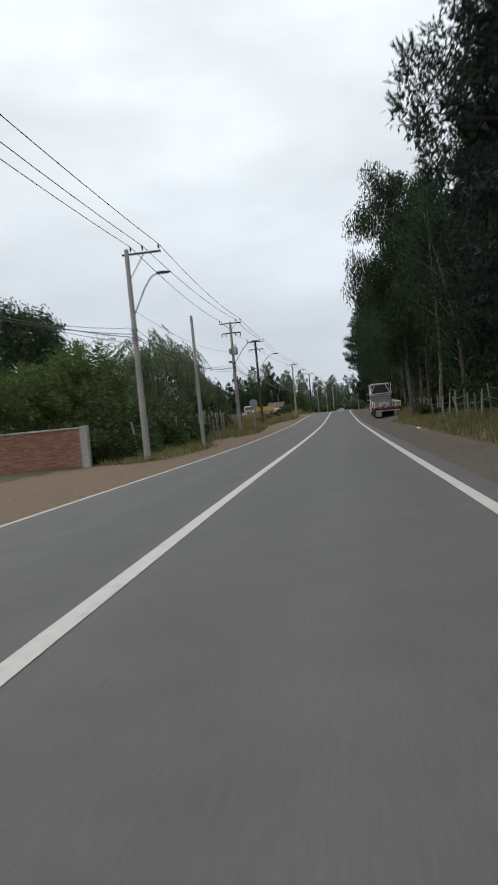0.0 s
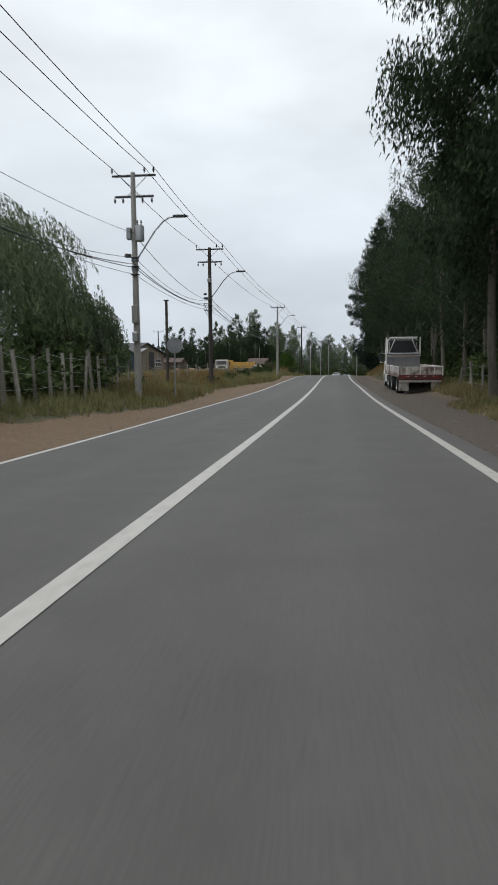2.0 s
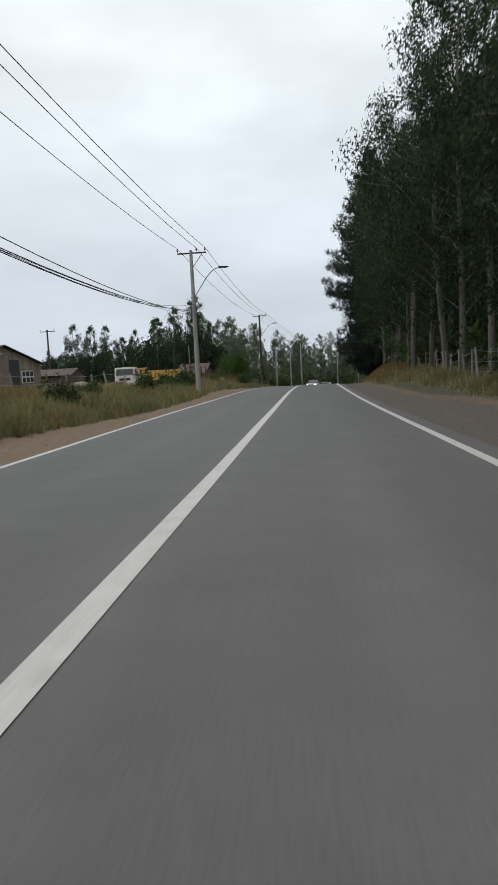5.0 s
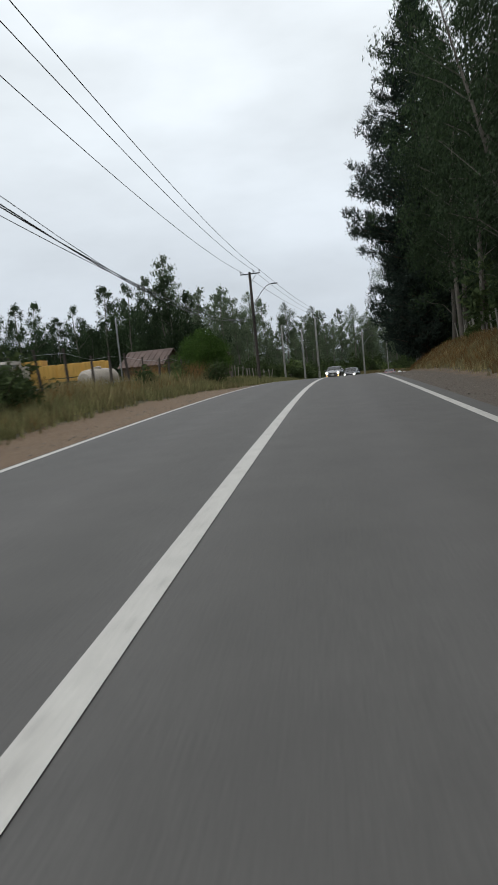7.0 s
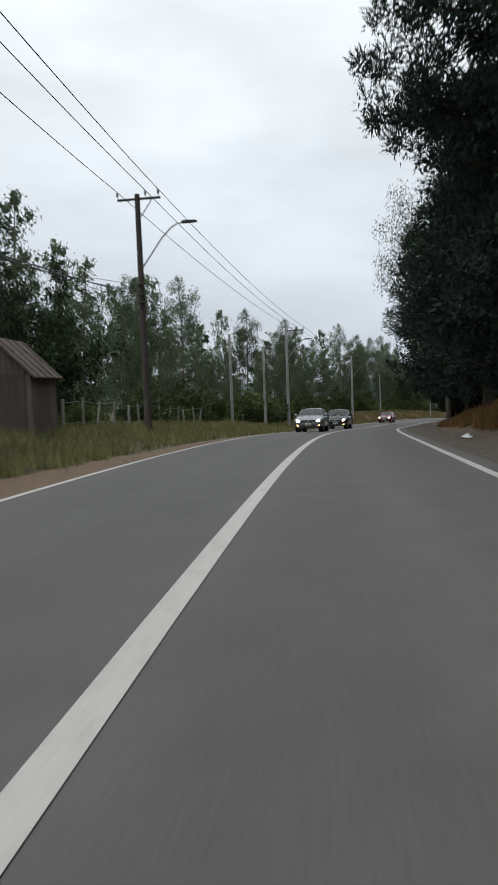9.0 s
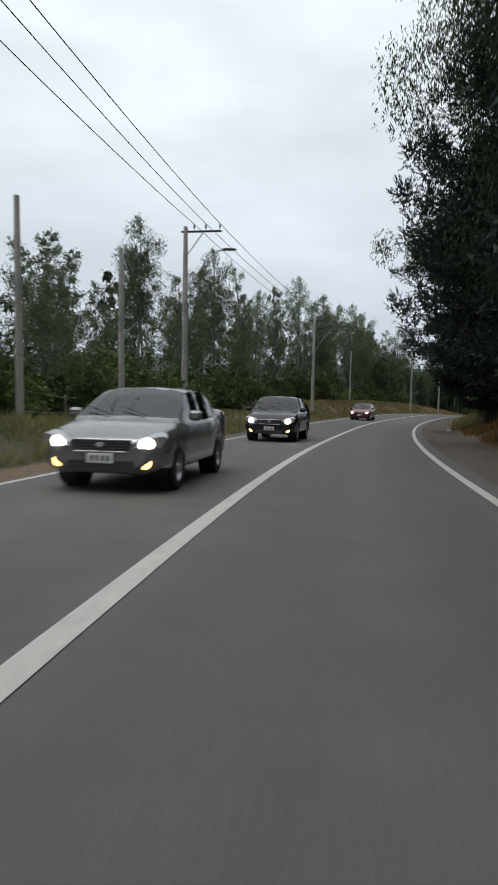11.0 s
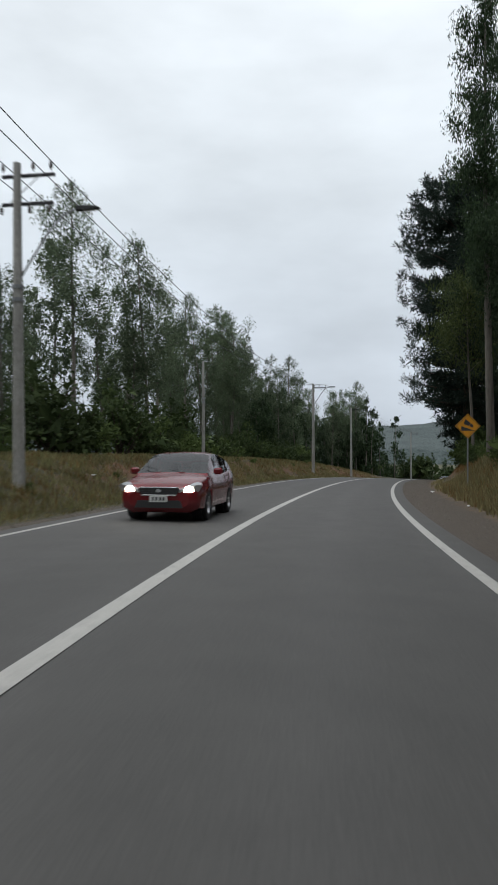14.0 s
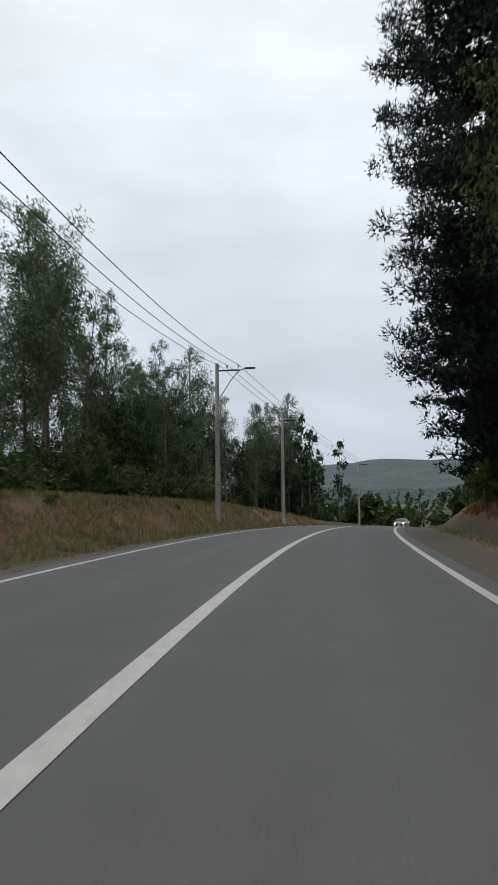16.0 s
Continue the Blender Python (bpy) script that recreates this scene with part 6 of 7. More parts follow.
power_pole("PX", 168, -36, 8.5, M_OLDWOOD, WOOD + " with one crossarm behind the yard", ((8.3, -1.1, 1.1, (-1.0, 0.0, 1.0), False),), None, None, ())
wp = thing("metal_post", "slim pale metal post beside the yard", "post", stand(150, -12.0))
part("shaft", Geo().tube([(0, 0, -0.2), (0, 0, 4.2)], 0.05, 8), M_STEEL, wp)
part("cap", Geo().lathe([(0.06, 0), (0.06, 0.05), (0.02, 0.08)], 8), M_STEEL, wp, m=pose(0, 0, 4.2))


def gable_house(name, label, s, lat, w, d, eave, ridge, wall_mat, roof_mat, turn=0.0, door=True, windows=2, planks=0, over=0.35, sheets=0):
    """A gabled building whose gable end faces the camera's way (-y); w across, d deep."""
    hs = thing(name, label, "building", stand(s, lat, 0.0, turn))
    t = 0.14
    gab = [(-w / 2, -0.3), (w / 2, -0.3), (w / 2, eave), (0, ridge), (-w / 2, eave)]
    front = part("wall", Geo().prism(gab, t, pose(0, 0, 0)), wall_mat, hs)
    part("wall", Geo().prism(gab, t, pose(0, d, 0)), wall_mat, hs)
    for sx in (-1, 1):
        part("wall", Geo().box((sx * (w / 2 - t / 2 - 0.003), d / 2, eave / 2 - 0.15), (t, d - t - 0.006, eave + 0.3)), wall_mat, hs)
        a = math.atan2(ridge - eave, w / 2)
        L = (w / 2) / math.cos(a) + over
        g = Geo().box((sx * L / 2, 0, 0), (L, d + 2 * over, 0.07), 0.01)
        roof = part("roof", g, roof_mat, hs, m=pose(0, d / 2, ridge + 0.1) @ pose(0, 0, 0, 0, math.degrees(a) * sx, 0))
        for k in range(sheets):
            y = -d / 2 - over + (k + 0.5) * (d + 2 * over) / sheets
            part("roof_seam", Geo().box((sx * L / 2, y, 0.05), (L, 0.05, 0.04)), roof_mat, roof)
    if door:
        part("door", Geo().box((w * 0.2, -t / 2 - 0.012, 0.95), (0.9, 0.04, 1.9), 0.008), M_OLDWOOD, hs)
    for k in range(windows):
        x = -w * 0.3 + k * w * 0.36
        fr = part("window", Geo().box((x, -t / 2 - 0.012, eave * 0.62), (0.9, 0.05, 0.8), 0.01), M_DARKSTEEL, hs)
        part("pane", Geo().box((x, -t / 2 - 0.045, eave * 0.62), (0.8, 0.012, 0.7)), M_CARGLASS, fr)
        part("sill", Geo().box((x, -t / 2 - 0.05, eave * 0.62 - 0.43), (1.0, 0.1, 0.04), 0.008), M_BEIGE, fr)
    for k in range(planks):
        x = -w / 2 + (k + 0.5) * w / planks
        top = eave + (ridge - eave) * (1 - abs(x) / (w / 2))
        part("plank", Geo().box((x, -t / 2 - 0.015, top / 2 - 0.1), (w / planks - 0.018, 0.03, top + 0.1), 0.006), wall_mat, front)
    return hs


M_TANBOARD = two_scale("tan_boards", (0.13, 0.105, 0.08), (0.26, 0.215, 0.17), 0.9, 10.0, 0.9, stretch=(1, 1, 0.2))
M_ROOFDARK = two_scale("dark_sheet_roof", (0.05, 0.052, 0.056), (0.10, 0.10, 0.105), 0.6, 9.0, 0.7, 0.2)
M_ROOFPALE = two_scale("pale_sheet_roof", (0.24, 0.25, 0.26), (0.40, 0.41, 0.42), 0.6, 9.0, 0.6, 0.2)
barn = gable_house("barn", "large weathered barn with tan board walls and a dark sheet roof", 146.5, -31.2, 11.7, 16, 2.95, 4.85, M_TANBOARD, M_ROOFDARK, 74, False, 0, 24, 0.5, 11)
# no opening is cut: a dark slab on the wall stands for the shade inside
part("doorway_shade", Geo().box((1.6, -0.12, 1.75), (1.5, 0.06, 3.3), 0.01), M_INK, barn, "dark panel in place of the shade inside an open door")
win = part("window", Geo().box((3.6, -0.12, 1.55), (1.9, 0.07, 1.35), 0.012), M_PLATE, barn, "white window with dark bars")
for x in (2.98, 3.6, 4.22):
    for z in (1.22, 1.88):
        part("pane", Geo().box((x, -0.165, z), (0.5, 0.014, 0.54)), M_DARKSTEEL, win)
lean = thing("lean_to", "tan board annex with a pale sheet roof beside the barn", "building", stand(141.6, -31.0, 0.0, 0))
part("wall", Geo().prism([(-2.6, -0.3), (3.4, -0.3), (3.4, 3.75), (-2.6, 2.65)], 0.12, pose(0, 0.7, 0, 0, 0, 90)), M_TANBOARD, lean)
part("wall", Geo().box((-3.0, -1.9, 1.15), (5.8, 0.12, 2.9)), M_SHEDWALL, lean)
part("roof", Geo().box((0, 0, 0), (6.8, 7.2, 0.07), 0.01), M_ROOFPALE, lean, "pale sheet roof", m=pose(-2.9, 0.4, 3.3, 10.5, 0, 0))
for x in (0.0, -2.6, -5.4):
    part("post", Geo().box((x, -2.75, 1.2), (0.14, 0.14, 2.9), 0.01), M_PLATE if x == 0.0 else M_OLDWOOD, lean)
gable_house("shed", "blue-grey board shed with a pale sheet-metal roof", 133.2, -30.5, 7.4, 11, 2.45, 3.5, M_BLUEWALL, M_ROOFPALE, 74, True, 1, 16, 0.4, 9)
gable_house("shed", "low brown plank shed with a rusty roof behind the yard", 157.5, -27.6, 3.6, 5, 1.9, 2.6, M_PLANK, M_ROOFRED, 84, False, 0, 8, 0.3, 5)
gable_house("farmhouse", "low house with a rusty red-brown roof", 163.8, -12.8, 4.0, 3.2, 1.8, 2.85, M_PLANK, M_ROOFRED, 84, True, 1, 0, 0.4, 8)
gable_house("hut", "small brown plank hut with a steep roof", 163.6, -8.9, 2.1, 2.4, 1.85, 2.9, M_PLANK, M_PLANK, 8, True, 0, 12, 0.25, 4)

tank = thing("water_tank", "pale rounded water tank lying in the yard", "tank", stand(145.5, -11.8, -0.1, 70, 0.8))
part("tank_body", Geo().lathe([(0.05, -1.5), (0.6, -1.46), (0.8, -1.25), (0.85, -0.8), (0.85, 0.8), (0.8, 1.25), (0.6, 1.46), (0.05, 1.5)], 24, pose(0, 0, 0.95, 0, 90, 0)), M_BEIGE, tank)
for x in (-0.8, 0.8):
    part("cradle", Geo().box((x, 0, 0.1), (0.2, 1.3, 0.4), 0.03), M_CONCRETE, tank)
part("hatch", Geo().lathe([(0.25, 0), (0.25, 0.12), (0.1, 0.16)], 14), M_BEIGE, tank, m=pose(0, 0, 1.78))


def rubble(seed, s, lat, n, label, name="rubble_heap", mat=None):
    rng = np.random.default_rng(seed)
    t = thing(name, label, "rubble", stand(s, lat))
    for k in range(n):
        sz = rng.uniform(0.3, 0.9)
        g = Geo()
        bm = bmesh.new()
        bmesh.ops.create_icosphere(bm, subdivisions=2, radius=sz)
        for v in bm.verts:
            v.co *= 1 + 0.3 * noise.noise(v.co * 2.5 + Vector((k, seed, 0)))
            v.co.z *= 0.6
        bm.verts.index_update()
        g.add([v.co for v in bm.verts], [[v.index for v in f.verts] for f in bm.faces])
        bm.free()
        part("stone", g, mat or M_BEIGE, t, m=pose(rng.normal(0, 1.6), rng.normal(0, 1.2), sz * 0.3, 0, 0, rng.uniform(0, 360)))


rubble(3, 126, -17, 7, "heap of pale stones and rubble in the yard")
M_REDEARTH = two_scale("red_earth", (0.17, 0.10, 0.07), (0.31, 0.19, 0.135), 0.8, 9.0, 0.95)
for k, (s, lat) in enumerate(((151, -24.2), (152.5, -22.6), (151.8, -20.9))):
    rubble(20 + k, s, lat, 9, "heap of reddish earth and broken brick in the yard", mat=M_REDEARTH)


# ---- road signs on the near side ----
def text_mesh(body, size):
    cu = bpy.data.curves.new("writing", "FONT")
    cu.body, cu.size, cu.extrude, cu.align_x = body, size, 0.004, "LEFT"
    ob = bpy.data.objects.new("writing", cu)
    scene.collection.objects.link(ob)
    bpy.context.view_layer.update()
    me = bpy.data.meshes.new_from_object(ob.evaluated_get(bpy.context.evaluated_depsgraph_get()))
    bpy.data.objects.remove(ob)
    return me


M_SIGNGREEN = plain("sign_green", (0.02, 0.13, 0.055), 0.45)
M_SIGNWHITE = plain("sign_white", (0.62, 0.66, 0.62), 0.45)
M_SIGNYELLOW = plain("sign_yellow", (0.62, 0.27, 0.012), 0.45, vary=0.1)
gs = thing("direction_sign", "green road direction sign with white writing on two posts", "road sign", stand(92.1, 7.1, 0, -4))
panel = part("sign_panel", Geo().box((0, 0, 2.25), (2.4, 0.05, 2.0), 0.012), M_SIGNGREEN, gs)
for x in (-1.17, 1.17):
    part("border", Geo().box((x, -0.03, 2.25), (0.03, 0.008, 1.96)), M_SIGNWHITE, panel)
for z in (1.28, 3.22):
    part("border", Geo().box((0, -0.03, z), (2.36, 0.008, 0.03)), M_SIGNWHITE, panel)
for x in (-0.8, 0.8):
    part("sign_post", Geo().box((x, 0.07, 1.5), (0.08, 0.08, 3.4), 0.01), M_STEEL, gs)
tm = text_mesh("Ruta", 0.42)
tm.materials.append(M_SIGNWHITE)
part("writing", tm, None, panel, "white word on green", m=pose(-0.55, -0.034, 2.82, 90, 0, 0))
star = Geo()
star.prism([(0.17 * (1 if k % 2 == 0 else 0.42) * math.sin(k * math.pi / 5), 0.17 * (1 if k % 2 == 0 else 0.42) * math.cos(k * math.pi / 5)) for k in range(10)], 0.008)
part("star", star, M_SIGNWHITE, panel, "white star mark", smooth=None, m=pose(-0.85, -0.034, 2.95))
for z, ws in ((2.42, (0.5, 0.8)), (2.0, (0.75, 0.45)), (1.58, (0.4, 0.9))):
    x = -0.95
    for w_ in ws:
        part("text_bar", Geo().box((x + w_ / 2, -0.03, z), (w_, 0.008, 0.16)), M_SIGNWHITE, panel)
        x += w_ + 0.15

ys = thing("warning_sign", "yellow diamond warning sign with a black lorry on a slope", "road sign", stand(254.07, 6.56, 0, 3))
zc = 2.93 - float(profile(254.07, 6.56))
part("sign_post", Geo().box((0, 0.04, zc / 2 - 0.1), (0.06, 0.05, zc + 0.9), 0.008), M_STEEL, ys)
dia = part("sign_plate", Geo().prism([(-0.53, 0), (0, -0.53), (0.53, 0), (0, 0.53)], 0.02), M_SIGNYELLOW, ys, "yellow diamond plate", smooth=None, m=pose(0, 0, zc))
for a in range(4):
    u, v = a * math.pi / 2, (a + 1) * math.pi / 2
    part("border", Geo().tube([(0.48 * math.cos(u), -0.014, 0.48 * math.sin(u)), (0.48 * math.cos(v), -0.014, 0.48 * math.sin(v))], 0.009, 4), M_INK, dia)
part("slope_symbol", Geo().prism([(-0.27, -0.2), (0.27, -0.2), (-0.27, 0.0)], 0.012), M_INK, dia, "black slope", smooth=None, m=pose(0, -0.014, 0))
lorry = Geo()
lorry.prism([(-0.19, 0.02), (0.03, -0.06), (0.08, 0.08), (-0.13, 0.24)], 0.012)
lorry.prism([(0.05, -0.07), (0.2, -0.125), (0.2, -0.02), (0.1, 0.06)], 0.012)
part("lorry_symbol", lorry, M_INK, dia, "black lorry silhouette", smooth=None, m=pose(0.02, -0.014, 0.06))


def litter(s, lat, w, seed):
    rng = np.random.default_rng(seed)
    g = Geo()
    n = 9
    ring = [(w * rng.uniform(0.6, 1.1) * math.cos(6.283 * k / n), w * 0.6 * rng.uniform(0.6, 1.1) * math.sin(6.283 * k / n), rng.uniform(0.0, 0.06)) for k in range(n)]
    g.add(ring + [(0, 0, w * 0.35), (0, 0, -0.02)], [(k, (k + 1) % n, n) for k in range(n)] + [((k + 1) % n, k, n + 1) for k in range(n)])
    o = part("litter", g, M_PLATE, None, smooth=None, m=stand(s, lat, 0.03, rng.uniform(0, 360)))
    tagged(o, "crumpled white litter on the road verge", "litter", "roadside litter")


for k, (s, lat, w) in enumerate(((224.8, 5.6, 0.22), (170, 5.4, 0.4), (173, 5.9, 0.25), (246.5, 5.7, 0.12), (258, 5.3, 0.14), (37, 5.8, 0.15), (63, -5.9, 0.12), (66, -6.3, 0.1), (71, -6.0, 0.14), (81, -6.6, 0.1), (86, -6.2, 0.08), (217, -5.4, 0.22), (221, -6.0, 0.12), (226, -6.6, 0.12), (246, -6.9, 0.16), (255, -7.2, 0.12))):
    litter(s, lat, w, k)


# ---- hedge, shrubs, lone trees ----
rb = np.random.default_rng(31)
M_FRESH = leaf_material("fresh_bush_leaves", (0.05, 0.1, 0.022), (0.125, 0.215, 0.05), 0.38)
plant("willow_tree", [willow(41), willow(42, 5.1, 2.75, 420)], [(59.5, -13.9, 1.0), (61.4, -10.5, 1.0)], "weeping willow with hanging grey-green strands over the fence", "tree", "willows", seed=5)
plant("broadleaf_tree", [broad_tree(51, 12, 4.8, 17000, M_EUC), broad_tree(52, 11, 4.2, 15000, M_EUC)], [(47, -20.5, 1.0), (54, -22, 1.02), (39, -26, 1.0), (62, -25, 0.8)], "dark broadleaf tree behind the garden hedge", "tree", "garden trees", seed=6)
plant("garden_tree", [broad_tree(58, 7.2, 3.5, 11000, M_BUSH, (0.18, 0.1))], [(42.5, -14.0, 1.0), (36.5, -12.6, 0.85), (49, -12.0, 0.48), (34, -17.5, 0.9), (38.5, -16.5, 0.72), (46, -17.5, 0.9), (33, -13.2, 0.75)], "light green garden tree behind the brick wall", "tree", "garden trees", seed=7)
HEDGE = [bush(61, 2.4, 1.7, 1350, M_SCRUB, (0.17, 0.1)), bush(62, 2.0, 1.5, 1250, M_BUSH, (0.16, 0.095)), bush(63, 2.9, 1.8, 1450, M_SCRUB, (0.18, 0.105))]
hp = [(30.5 + 1.9 * i + rb.uniform(-0.5, 0.5), rb.uniform(-10.6, -9.2), rb.uniform(0.8, 1.2)) for i in range(17)] + [(31 + 2.3 * i + rb.uniform(-0.5, 0.5), rb.uniform(-8.6, -7.9), rb.uniform(0.5, 0.72)) for i in range(8)]
woods("far_scrub", [bush(67, 3.2, 2.6, 420, M_SCRUB, (0.5, 0.32)), bush(68, 2.6, 2.4, 380, M_BUSH, (0.5, 0.32))], [(rb.uniform(338, 420), lat, rb.uniform(0.9, 1.5)) for lat in np.arange(-30, 34, 0.8) if abs(lat) > 7.5], "dark scrub below the distant woods", 27)
plant("shrub", HEDGE, hp, "overgrown green shrub in the roadside hedge", "shrub", "hedge", "woody_base", "foliage", seed=8)
plant("round_bush", [bush(64, 4.1, 2.1, 26000, M_FRESH, (0.1, 0.06), True)], [(157.4, -8.4, 1.0)], "big round bright green bush by the verge", "shrub", "", "woody_base", "foliage", seed=9)
sh = [(153.2, -7.0, 0.75), (149, -8.4, 0.6), (167, -10.2, 0.9), (170, -9.4, 0.8), (124, -7.4, 0.6), (127, -8.0, 0.75), (119, -8.6, 0.6), (175, -10.5, 1.1), (179, -9.6, 1.0), (183, -10.8, 1.25), (188, -10.2, 1.2), (192, -11, 1.4), (196, -12, 1.4)]
sh += [(41.2, -7.1, 0.42), (43.0, -7.5, 0.5), (37.5, -7.3, 0.4), (34.5, -7.4, 0.45), (66, -8.6, 0.35), (82, -7.6, 0.42), (84.5, -8.2, 0.5), (88, -7.4, 0.4), (93, -7.8, 0.45), (97, -7.0, 0.36), (101, -7.6, 0.5), (106, -8.2, 0.6), (110, -7.4, 0.45), (115, -8.0, 0.6), (128.3, -8.2, 0.75), (130, -8.8, 0.6), (126, -9.2, 0.6), (121.5, -8.0, 0.5), (138, -8.4, 0.45), (141, -8.0, 0.5), (144, -8.6, 0.55), (147, -7.9, 0.6), (150.5, -8.6, 0.75)]
plant("shrub", HEDGE, sh, "dense green shrub beside the road verge", "shrub", "verge shrubs", "woody_base", "foliage", seed=10)
us = [(198 + 2.6 * i + rb.uniform(-0.8, 0.8), rb.uniform(-13.2, -10.6), rb.uniform(0.7, 1.35)) for i in range(44)] + [(204 + 2.9 * i + rb.uniform(-0.8, 0.8), rb.uniform(-10.3, -8.8), rb.uniform(0.55, 1.0)) for i in range(13)]
plant("shrub", HEDGE, us, "dark green undergrowth shrub below the young eucalyptus", "shrub", "forest undergrowth", "woody_base", "foliage", seed=11)
ur = [(14 + 4.2 * i + rb.uniform(-0.8, 0.8), rb.uniform(10.0, 12.4), rb.uniform(0.8, 1.5)) for i in range(44)]
plant("shrub", HEDGE, ur, "dark undergrowth shrub below the tall trees", "shrub", "forest undergrowth", "woody_base", "foliage", seed=12)
vr = [(52, 8.0, 0.55), (47, 8.3, 0.4), (151, 8.9, 0.75), (146, 9.2, 0.6), (156, 9.0, 0.55), (232, 7.9, 0.75), (236, 8.2, 0.9), (240, 8.4, 0.85), (255, 8.3, 1.0), (260, 8.4, 0.9), (265, 8.6, 0.8), (269, 8.2, 1.0), (274, 8.0, 0.7), (276.6, 8.6, 1.5), (279, 8.4, 1.2), (272, 8.9, 2.1), (281, 9.2, 2.2), (287, 8.2, 1.8), (291, 8.4, 2.0), (241, 7.7, 1.5), (245.5, 7.8, 1.7), (249.5, 8.0, 1.8), (227, 8.4, 1.6)] + [(238 + 3.4 * i + rb.uniform(-1, 1), rb.uniform(-10.2, -6.4), rb.uniform(0.16, 0.4)) for i in range(26)] + [(200 + 3.1 * i + rb.uniform(-1, 1), rb.uniform(-9.5, -6.8), rb.uniform(0.16, 0.36)) for i in range(12)]
plant("shrub", [bush(65, 2.2, 1.4, 1600, M_BUSH, (0.19, 0.115)), bush(66, 1.8, 1.3, 1500, M_SCRUB, (0.19, 0.115))], vr, "low grey-green shrub on the roadside bank", "shrub", "bank shrubs", "woody_base", "foliage", seed=13)


# ---- grasses ----
def grass(name, label, zones, mat, seed):
    """Blades over several stretches: (s0, s1, lat0, lat1, blades a square metre, height)."""
    rng = np.random.default_rng(seed)
    out = []
    for s0, s1, l0, l1, dens, h in zones:
        n = int((s1 - s0) * abs(l1 - l0) * dens)
        tuft = max(1, n // 9)
        cs, cl = rng.uniform(s0, s1, tuft), rng.uniform(l0, l1, tuft)
        patch = np.sin(cs * 0.55 + cl) + np.sin(cs * 0.21 - cl * 1.3) + rng.normal(0, 0.5, tuft)
        keep = (patch > -1.4) & ((cl > 0) | (-cl > dirt_left(cs) - 0.15 + 0.25 * np.abs(rng.normal(0, 1, tuft))))
        cs, cl = np.repeat(cs[keep], 9), np.repeat(cl[keep], 9)
        s, lat = cs + rng.normal(0, 0.12, len(cs)), cl + rng.normal(0, 0.12, len(cl))
        p = at_road(s, lat, profile(s, lat) - 0.03)
        hh = h * rng.uniform(0.45, 1.25, len(s))
        az = rng.uniform(0, 6.283, len(s))
        w = 0.014 + 0.016 * rng.random(len(s))
        side = np.stack([np.cos(az) * w, np.sin(az) * w, np.zeros(len(s))], -1)
        bend = np.stack([rng.normal(0, 0.28, len(s)) * hh, rng.normal(0, 0.28, len(s)) * hh, hh], -1)
        out.append(np.stack([p - side, p + side, p + bend], 1).reshape(-1, 3))
    ob = new(name, blade_mesh(name, np.concatenate(out), mat))
    tagged(ob, label, "grass", kind="stuff")


grass("dry_grass_left", "tall dry straw-coloured grass on the verge", [(58, 75, -9.5, -5.5, 70, 0.45), (75, 125, -10, -5.0, 50, 0.42), (75, 125, -16, -9.5, 45, 0.65), (75, 150, -22, -14, 16, 0.6), (124, 158, -9, -5.0, 55, 0.4), (131, 136, -9.5, -6.4, 150, 0.75), (138, 157, -9.8, -6.8, 55, 0.8), (205, 268, -10.5, -5.2, 80, 0.26), (268, 330, -10, -5.2, 55, 0.25), (205, 300, -5.8, -4.7, 130, 0.11)], M_GRASS, 71)
grass("green_grass_left", "green weeds and grass on the verge", [(28, 46, -8.6, -5.6, 140, 0.34), (46, 72, -9.5, -5.4, 90, 0.42), (64, 125, -9.5, -5.0, 100, 0.4), (84, 124, -7.6, -5.0, 60, 0.6), (118, 150, -8.5, -5.0, 114, 0.45), (150, 200, -9.5, -5.0, 100, 0.42), (198, 235, -10.5, -4.8, 105, 0.25), (235, 305, -10.5, -5.0, 60, 0.27), (142, 156, -9.5, -7.5, 60, 0.8)], M_GREENGRASS, 72)
grass("dry_grass_right", "dry yellow grass along the gravel shoulder", [(5, 60, 6.1, 9.2, 90, 0.28), (60, 125, 7.3, 10, 114, 0.5), (120, 165, 6.4, 9.5, 76, 0.4), (225, 264, 5.9, 8.6, 150, 0.5), (262, 330, 5.7, 6.4, 40, 0.22)], M_GRASS, 73)
grass("green_grass_right", "low green weeds under the trees", [(5, 60, 6.4, 9.5, 66, 0.4), (60, 120, 8.0, 10.5, 57, 0.45), (225, 262, 6.5, 9, 47, 0.5)], M_GREENGRASS, 74)
grass("russet_grass_right", "russet dead grass and bracken on the earth bank", [(130, 200, 6.6, 9.4, 85, 0.45), (200, 226, 6.4, 9, 76, 0.4), (226, 262, 6.0, 9, 75, 0.45), (258, 300, 7.4, 9.4, 45, 0.3)], M_REDGRASS, 75)


grass("russet_grass_left", "russet dead bracken among the verge grass", [(232, 325, -9.8, -5.2, 22, 0.28), (60, 125, -9.5, -5.2, 32, 0.5), (78, 112, -13, -9, 26, 0.8), (148, 155, -11.2, -7.6, 110, 1.3), (134, 147, -9.2, -6.8, 30, 0.6), (125, 134, -11.5, -7.5, 30, 0.7)], M_REDGRASS, 76)


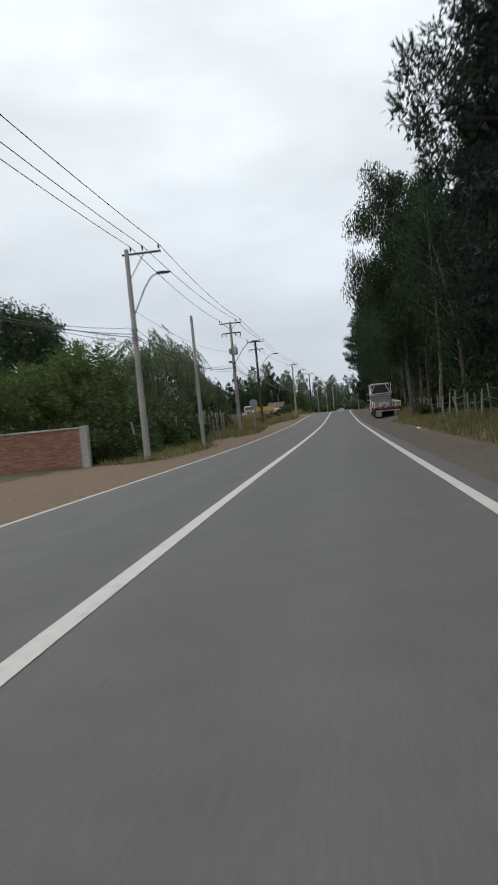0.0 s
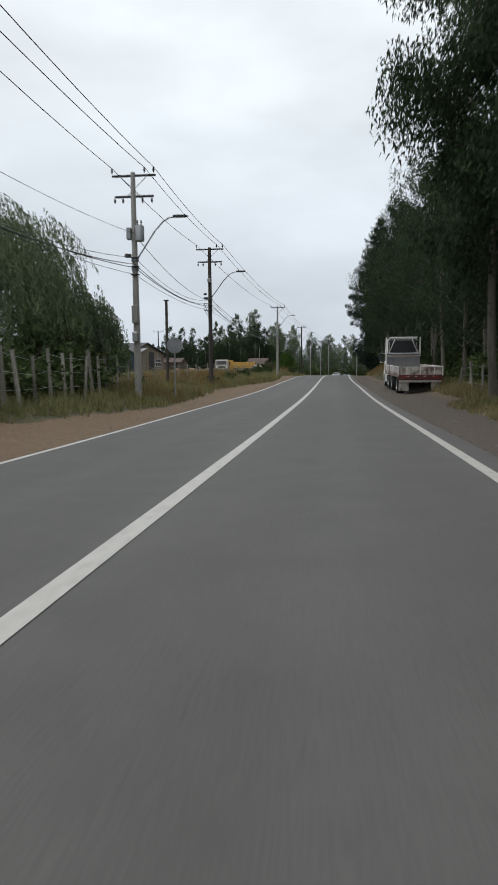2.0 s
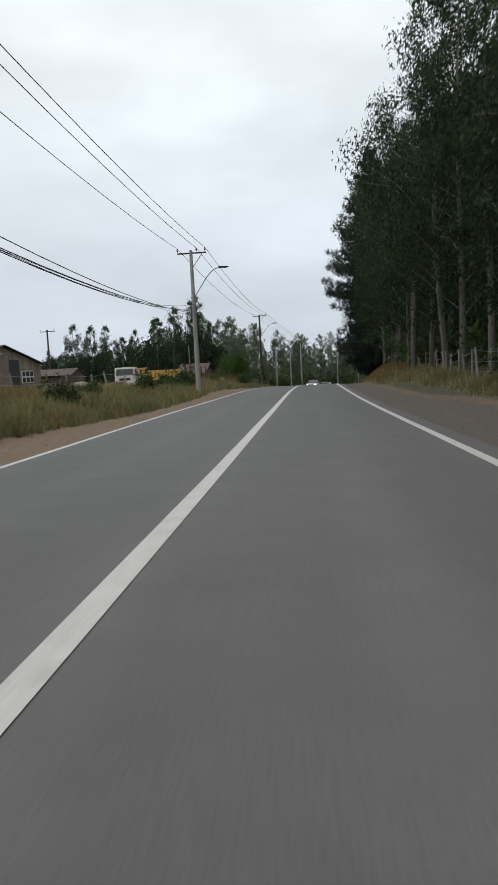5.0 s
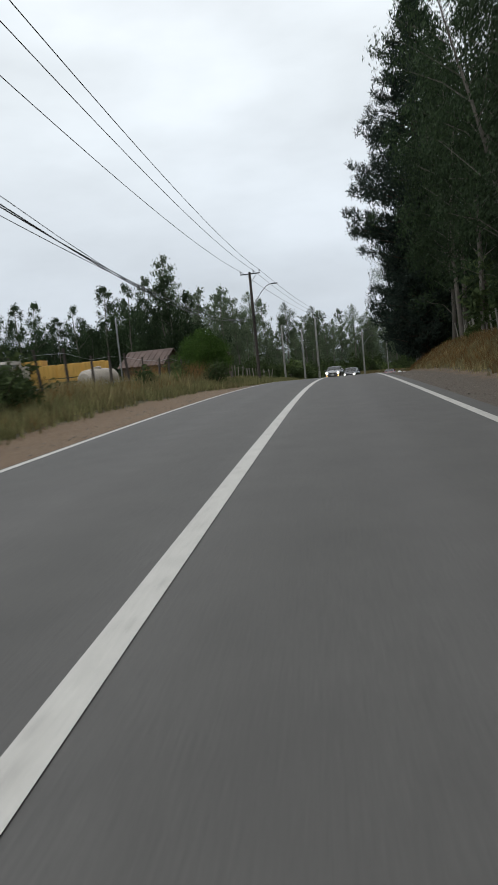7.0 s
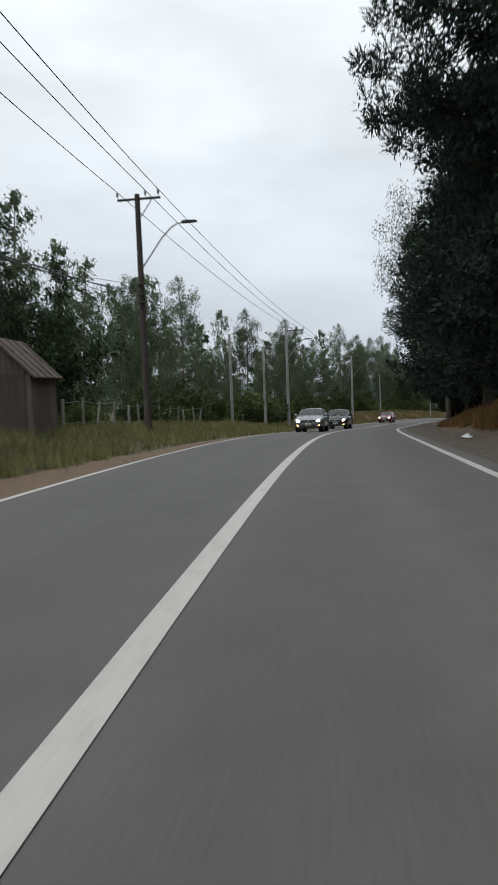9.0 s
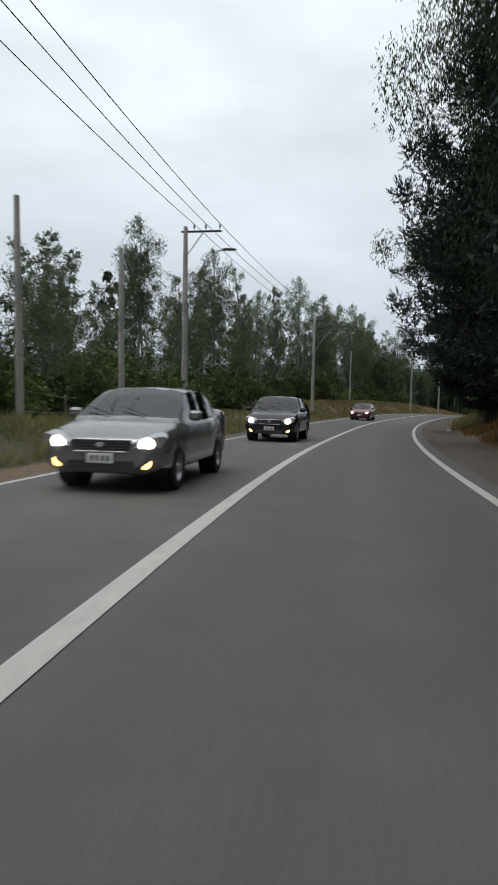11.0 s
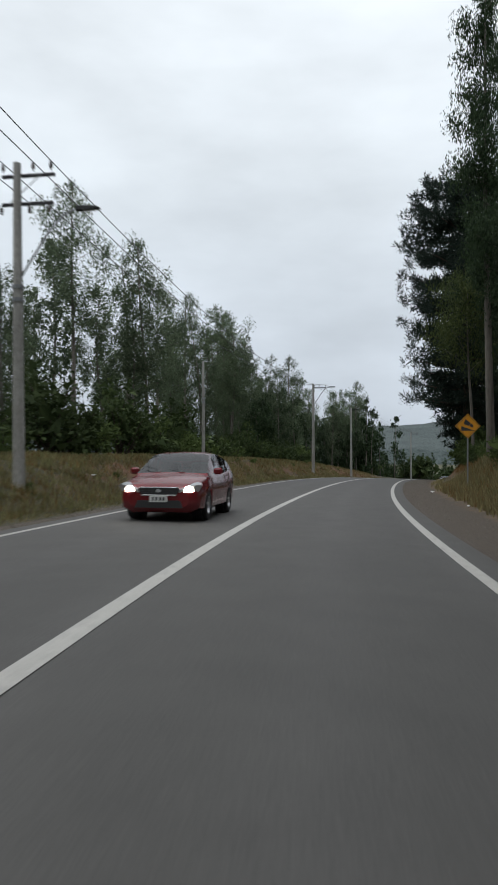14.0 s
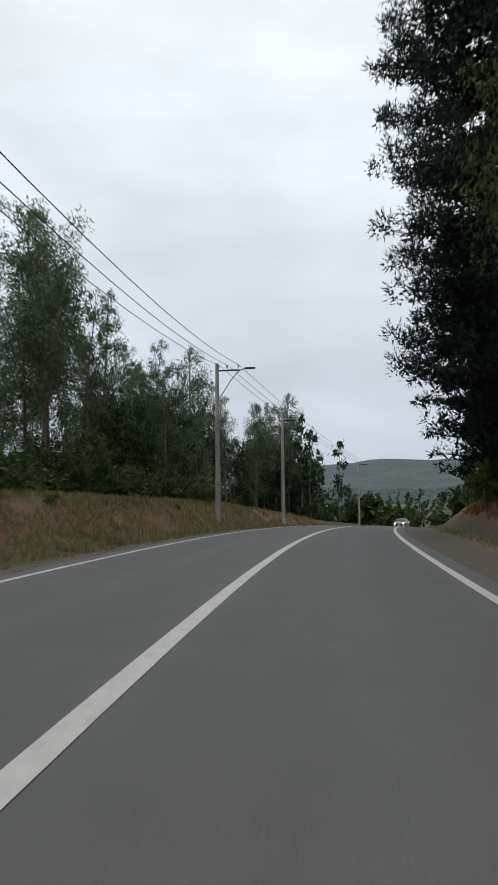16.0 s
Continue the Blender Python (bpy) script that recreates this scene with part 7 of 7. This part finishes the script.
def gravel(name, label, zones, seed):
    """Loose stones on the shoulders: small uneven octahedra."""
    rng = np.random.default_rng(seed)
    o = np.array([(1, 0, 0), (-1, 0, 0), (0, 1, 0), (0, -1, 0), (0, 0, 1), (0, 0, -1)], float)
    f = np.array([(0, 2, 4), (2, 1, 4), (1, 3, 4), (3, 0, 4), (2, 0, 5), (1, 2, 5), (3, 1, 5), (0, 3, 5)])
    out = []
    for s0, s1, l0, l1, n in zones:
        s, lat = rng.uniform(s0, s1, n), rng.uniform(l0, l1, n)
        p = at_road(s, lat, profile(s, lat) + 0.006)
        r = 0.012 + 0.03 * rng.random(n) ** 3
        v = o[None] * rng.uniform(0.6, 1.2, (n, 6, 1)) * r[:, None, None] * np.array([1, 1, 0.7]) + p[:, None]
        out.append(v[:, f].reshape(-1, 3))
    ob = new(name, blade_mesh(name, np.concatenate(out), two_scale("pebble", (0.09, 0.08, 0.07), (0.24, 0.22, 0.19), 3.0, 30.0, 0.95)))
    tagged(ob, label, "gravel", kind="stuff")


gravel("gravel_right", "loose grey gravel on the road shoulder", [(4, 130, 3.8, 5.9, 2600), (130, 262, 3.8, 5.8, 2200)], 91)
gravel("gravel_left", "loose stones on the bare dirt verge", [(8, 130, -6.4, -3.9, 2200), (130, 200, -5.8, -3.9, 1000), (200, 285, -4.9, -3.8, 1500)], 92)


def flowers(name, label, spots, seed):
    """Low clumps with small white heads on thin stalks."""
    rng = np.random.default_rng(seed)
    stalk, head = [], []
    for s0, l0, n, r in spots:
        for i in range(n):
            s, lat = s0 + rng.normal(0, r), l0 + rng.normal(0, r * 0.6)
            p = at_road(s, lat, profile(s, lat) - 0.02)
            h = rng.uniform(0.35, 0.8)
            top = p + np.array([rng.normal(0, 0.06), rng.normal(0, 0.06), h])
            stalk.append(np.stack([p + (0.006, 0, 0), p - (0.006, 0, 0), top]))
            for k in range(5):
                a = k * 1.257 + rng.random()
                d = np.array([math.cos(a), math.sin(a), 0.25]) * rng.uniform(0.03, 0.05)
                e = np.array([-math.sin(a), math.cos(a), 0]) * 0.018
                head.append(np.stack([top, top + d + e, top + d - e]))
    ob = new(name, blade_mesh(name, np.concatenate(head).reshape(-1, 3), plain("white_petals", (0.7, 0.7, 0.66), 0.7)))
    tagged(ob, label, "flowers", kind="stuff")
    ob = new("flower_stalks", blade_mesh("flower_stalks", np.concatenate(stalk).reshape(-1, 3), M_GREENGRASS))
    tagged(ob, "thin green stalks below the white flowers", "flowers", kind="stuff")


flowers("white_flowers", "small white wild flowers in the verge grass", [(222, -6.8, 26, 0.8), (226, -8.4, 44, 1.0), (230, -8.6, 16, 0.9), (215.5, -5.6, 12, 0.7)], 81)


# ---- distance ----
def far_hill():
    rng = np.random.default_rng(9)
    g = Geo()
    n, m = 120, 14
    for i in range(n + 1):
        az = radians(-75 + 150 * i / n)
        ridge = 14 + 5 * math.sin(az * 7.0 + 0.6) + 3 * math.sin(az * 19 + 1) + 1.2 * math.sin(az * 61)
        for k in range(m + 1):
            u = k / m
            d = 360 + 580 * u
            z = (-14 if k else -60) + (ridge + 6) * smooth01(u * 1.1) + rng.normal(0, 0.8) * (u > 0.05)
            a = az + radians(22)
            g.v.append((40 + math.sin(a) * d, 240 + math.cos(a) * d, float(z)))
    for i in range(n):
        for k in range(m):
            a = i * (m + 1) + k
            g.f.append((a, a + m + 1, a + m + 2, a + 1))
    # distance haze is mixed into the forest colour as a blue-grey tint
    ob = part("backdrop_hill", g, two_scale("hazy_far_forest", (0.044, 0.06, 0.059), (0.074, 0.094, 0.09), 0.02, 0.35, 0.95, bump=0.8, dist=3.0, spread=0.4), smooth=80)
    tagged(ob, "distant wooded hill with blue-grey haze in its colour", "hill", kind="structure")


far_hill()
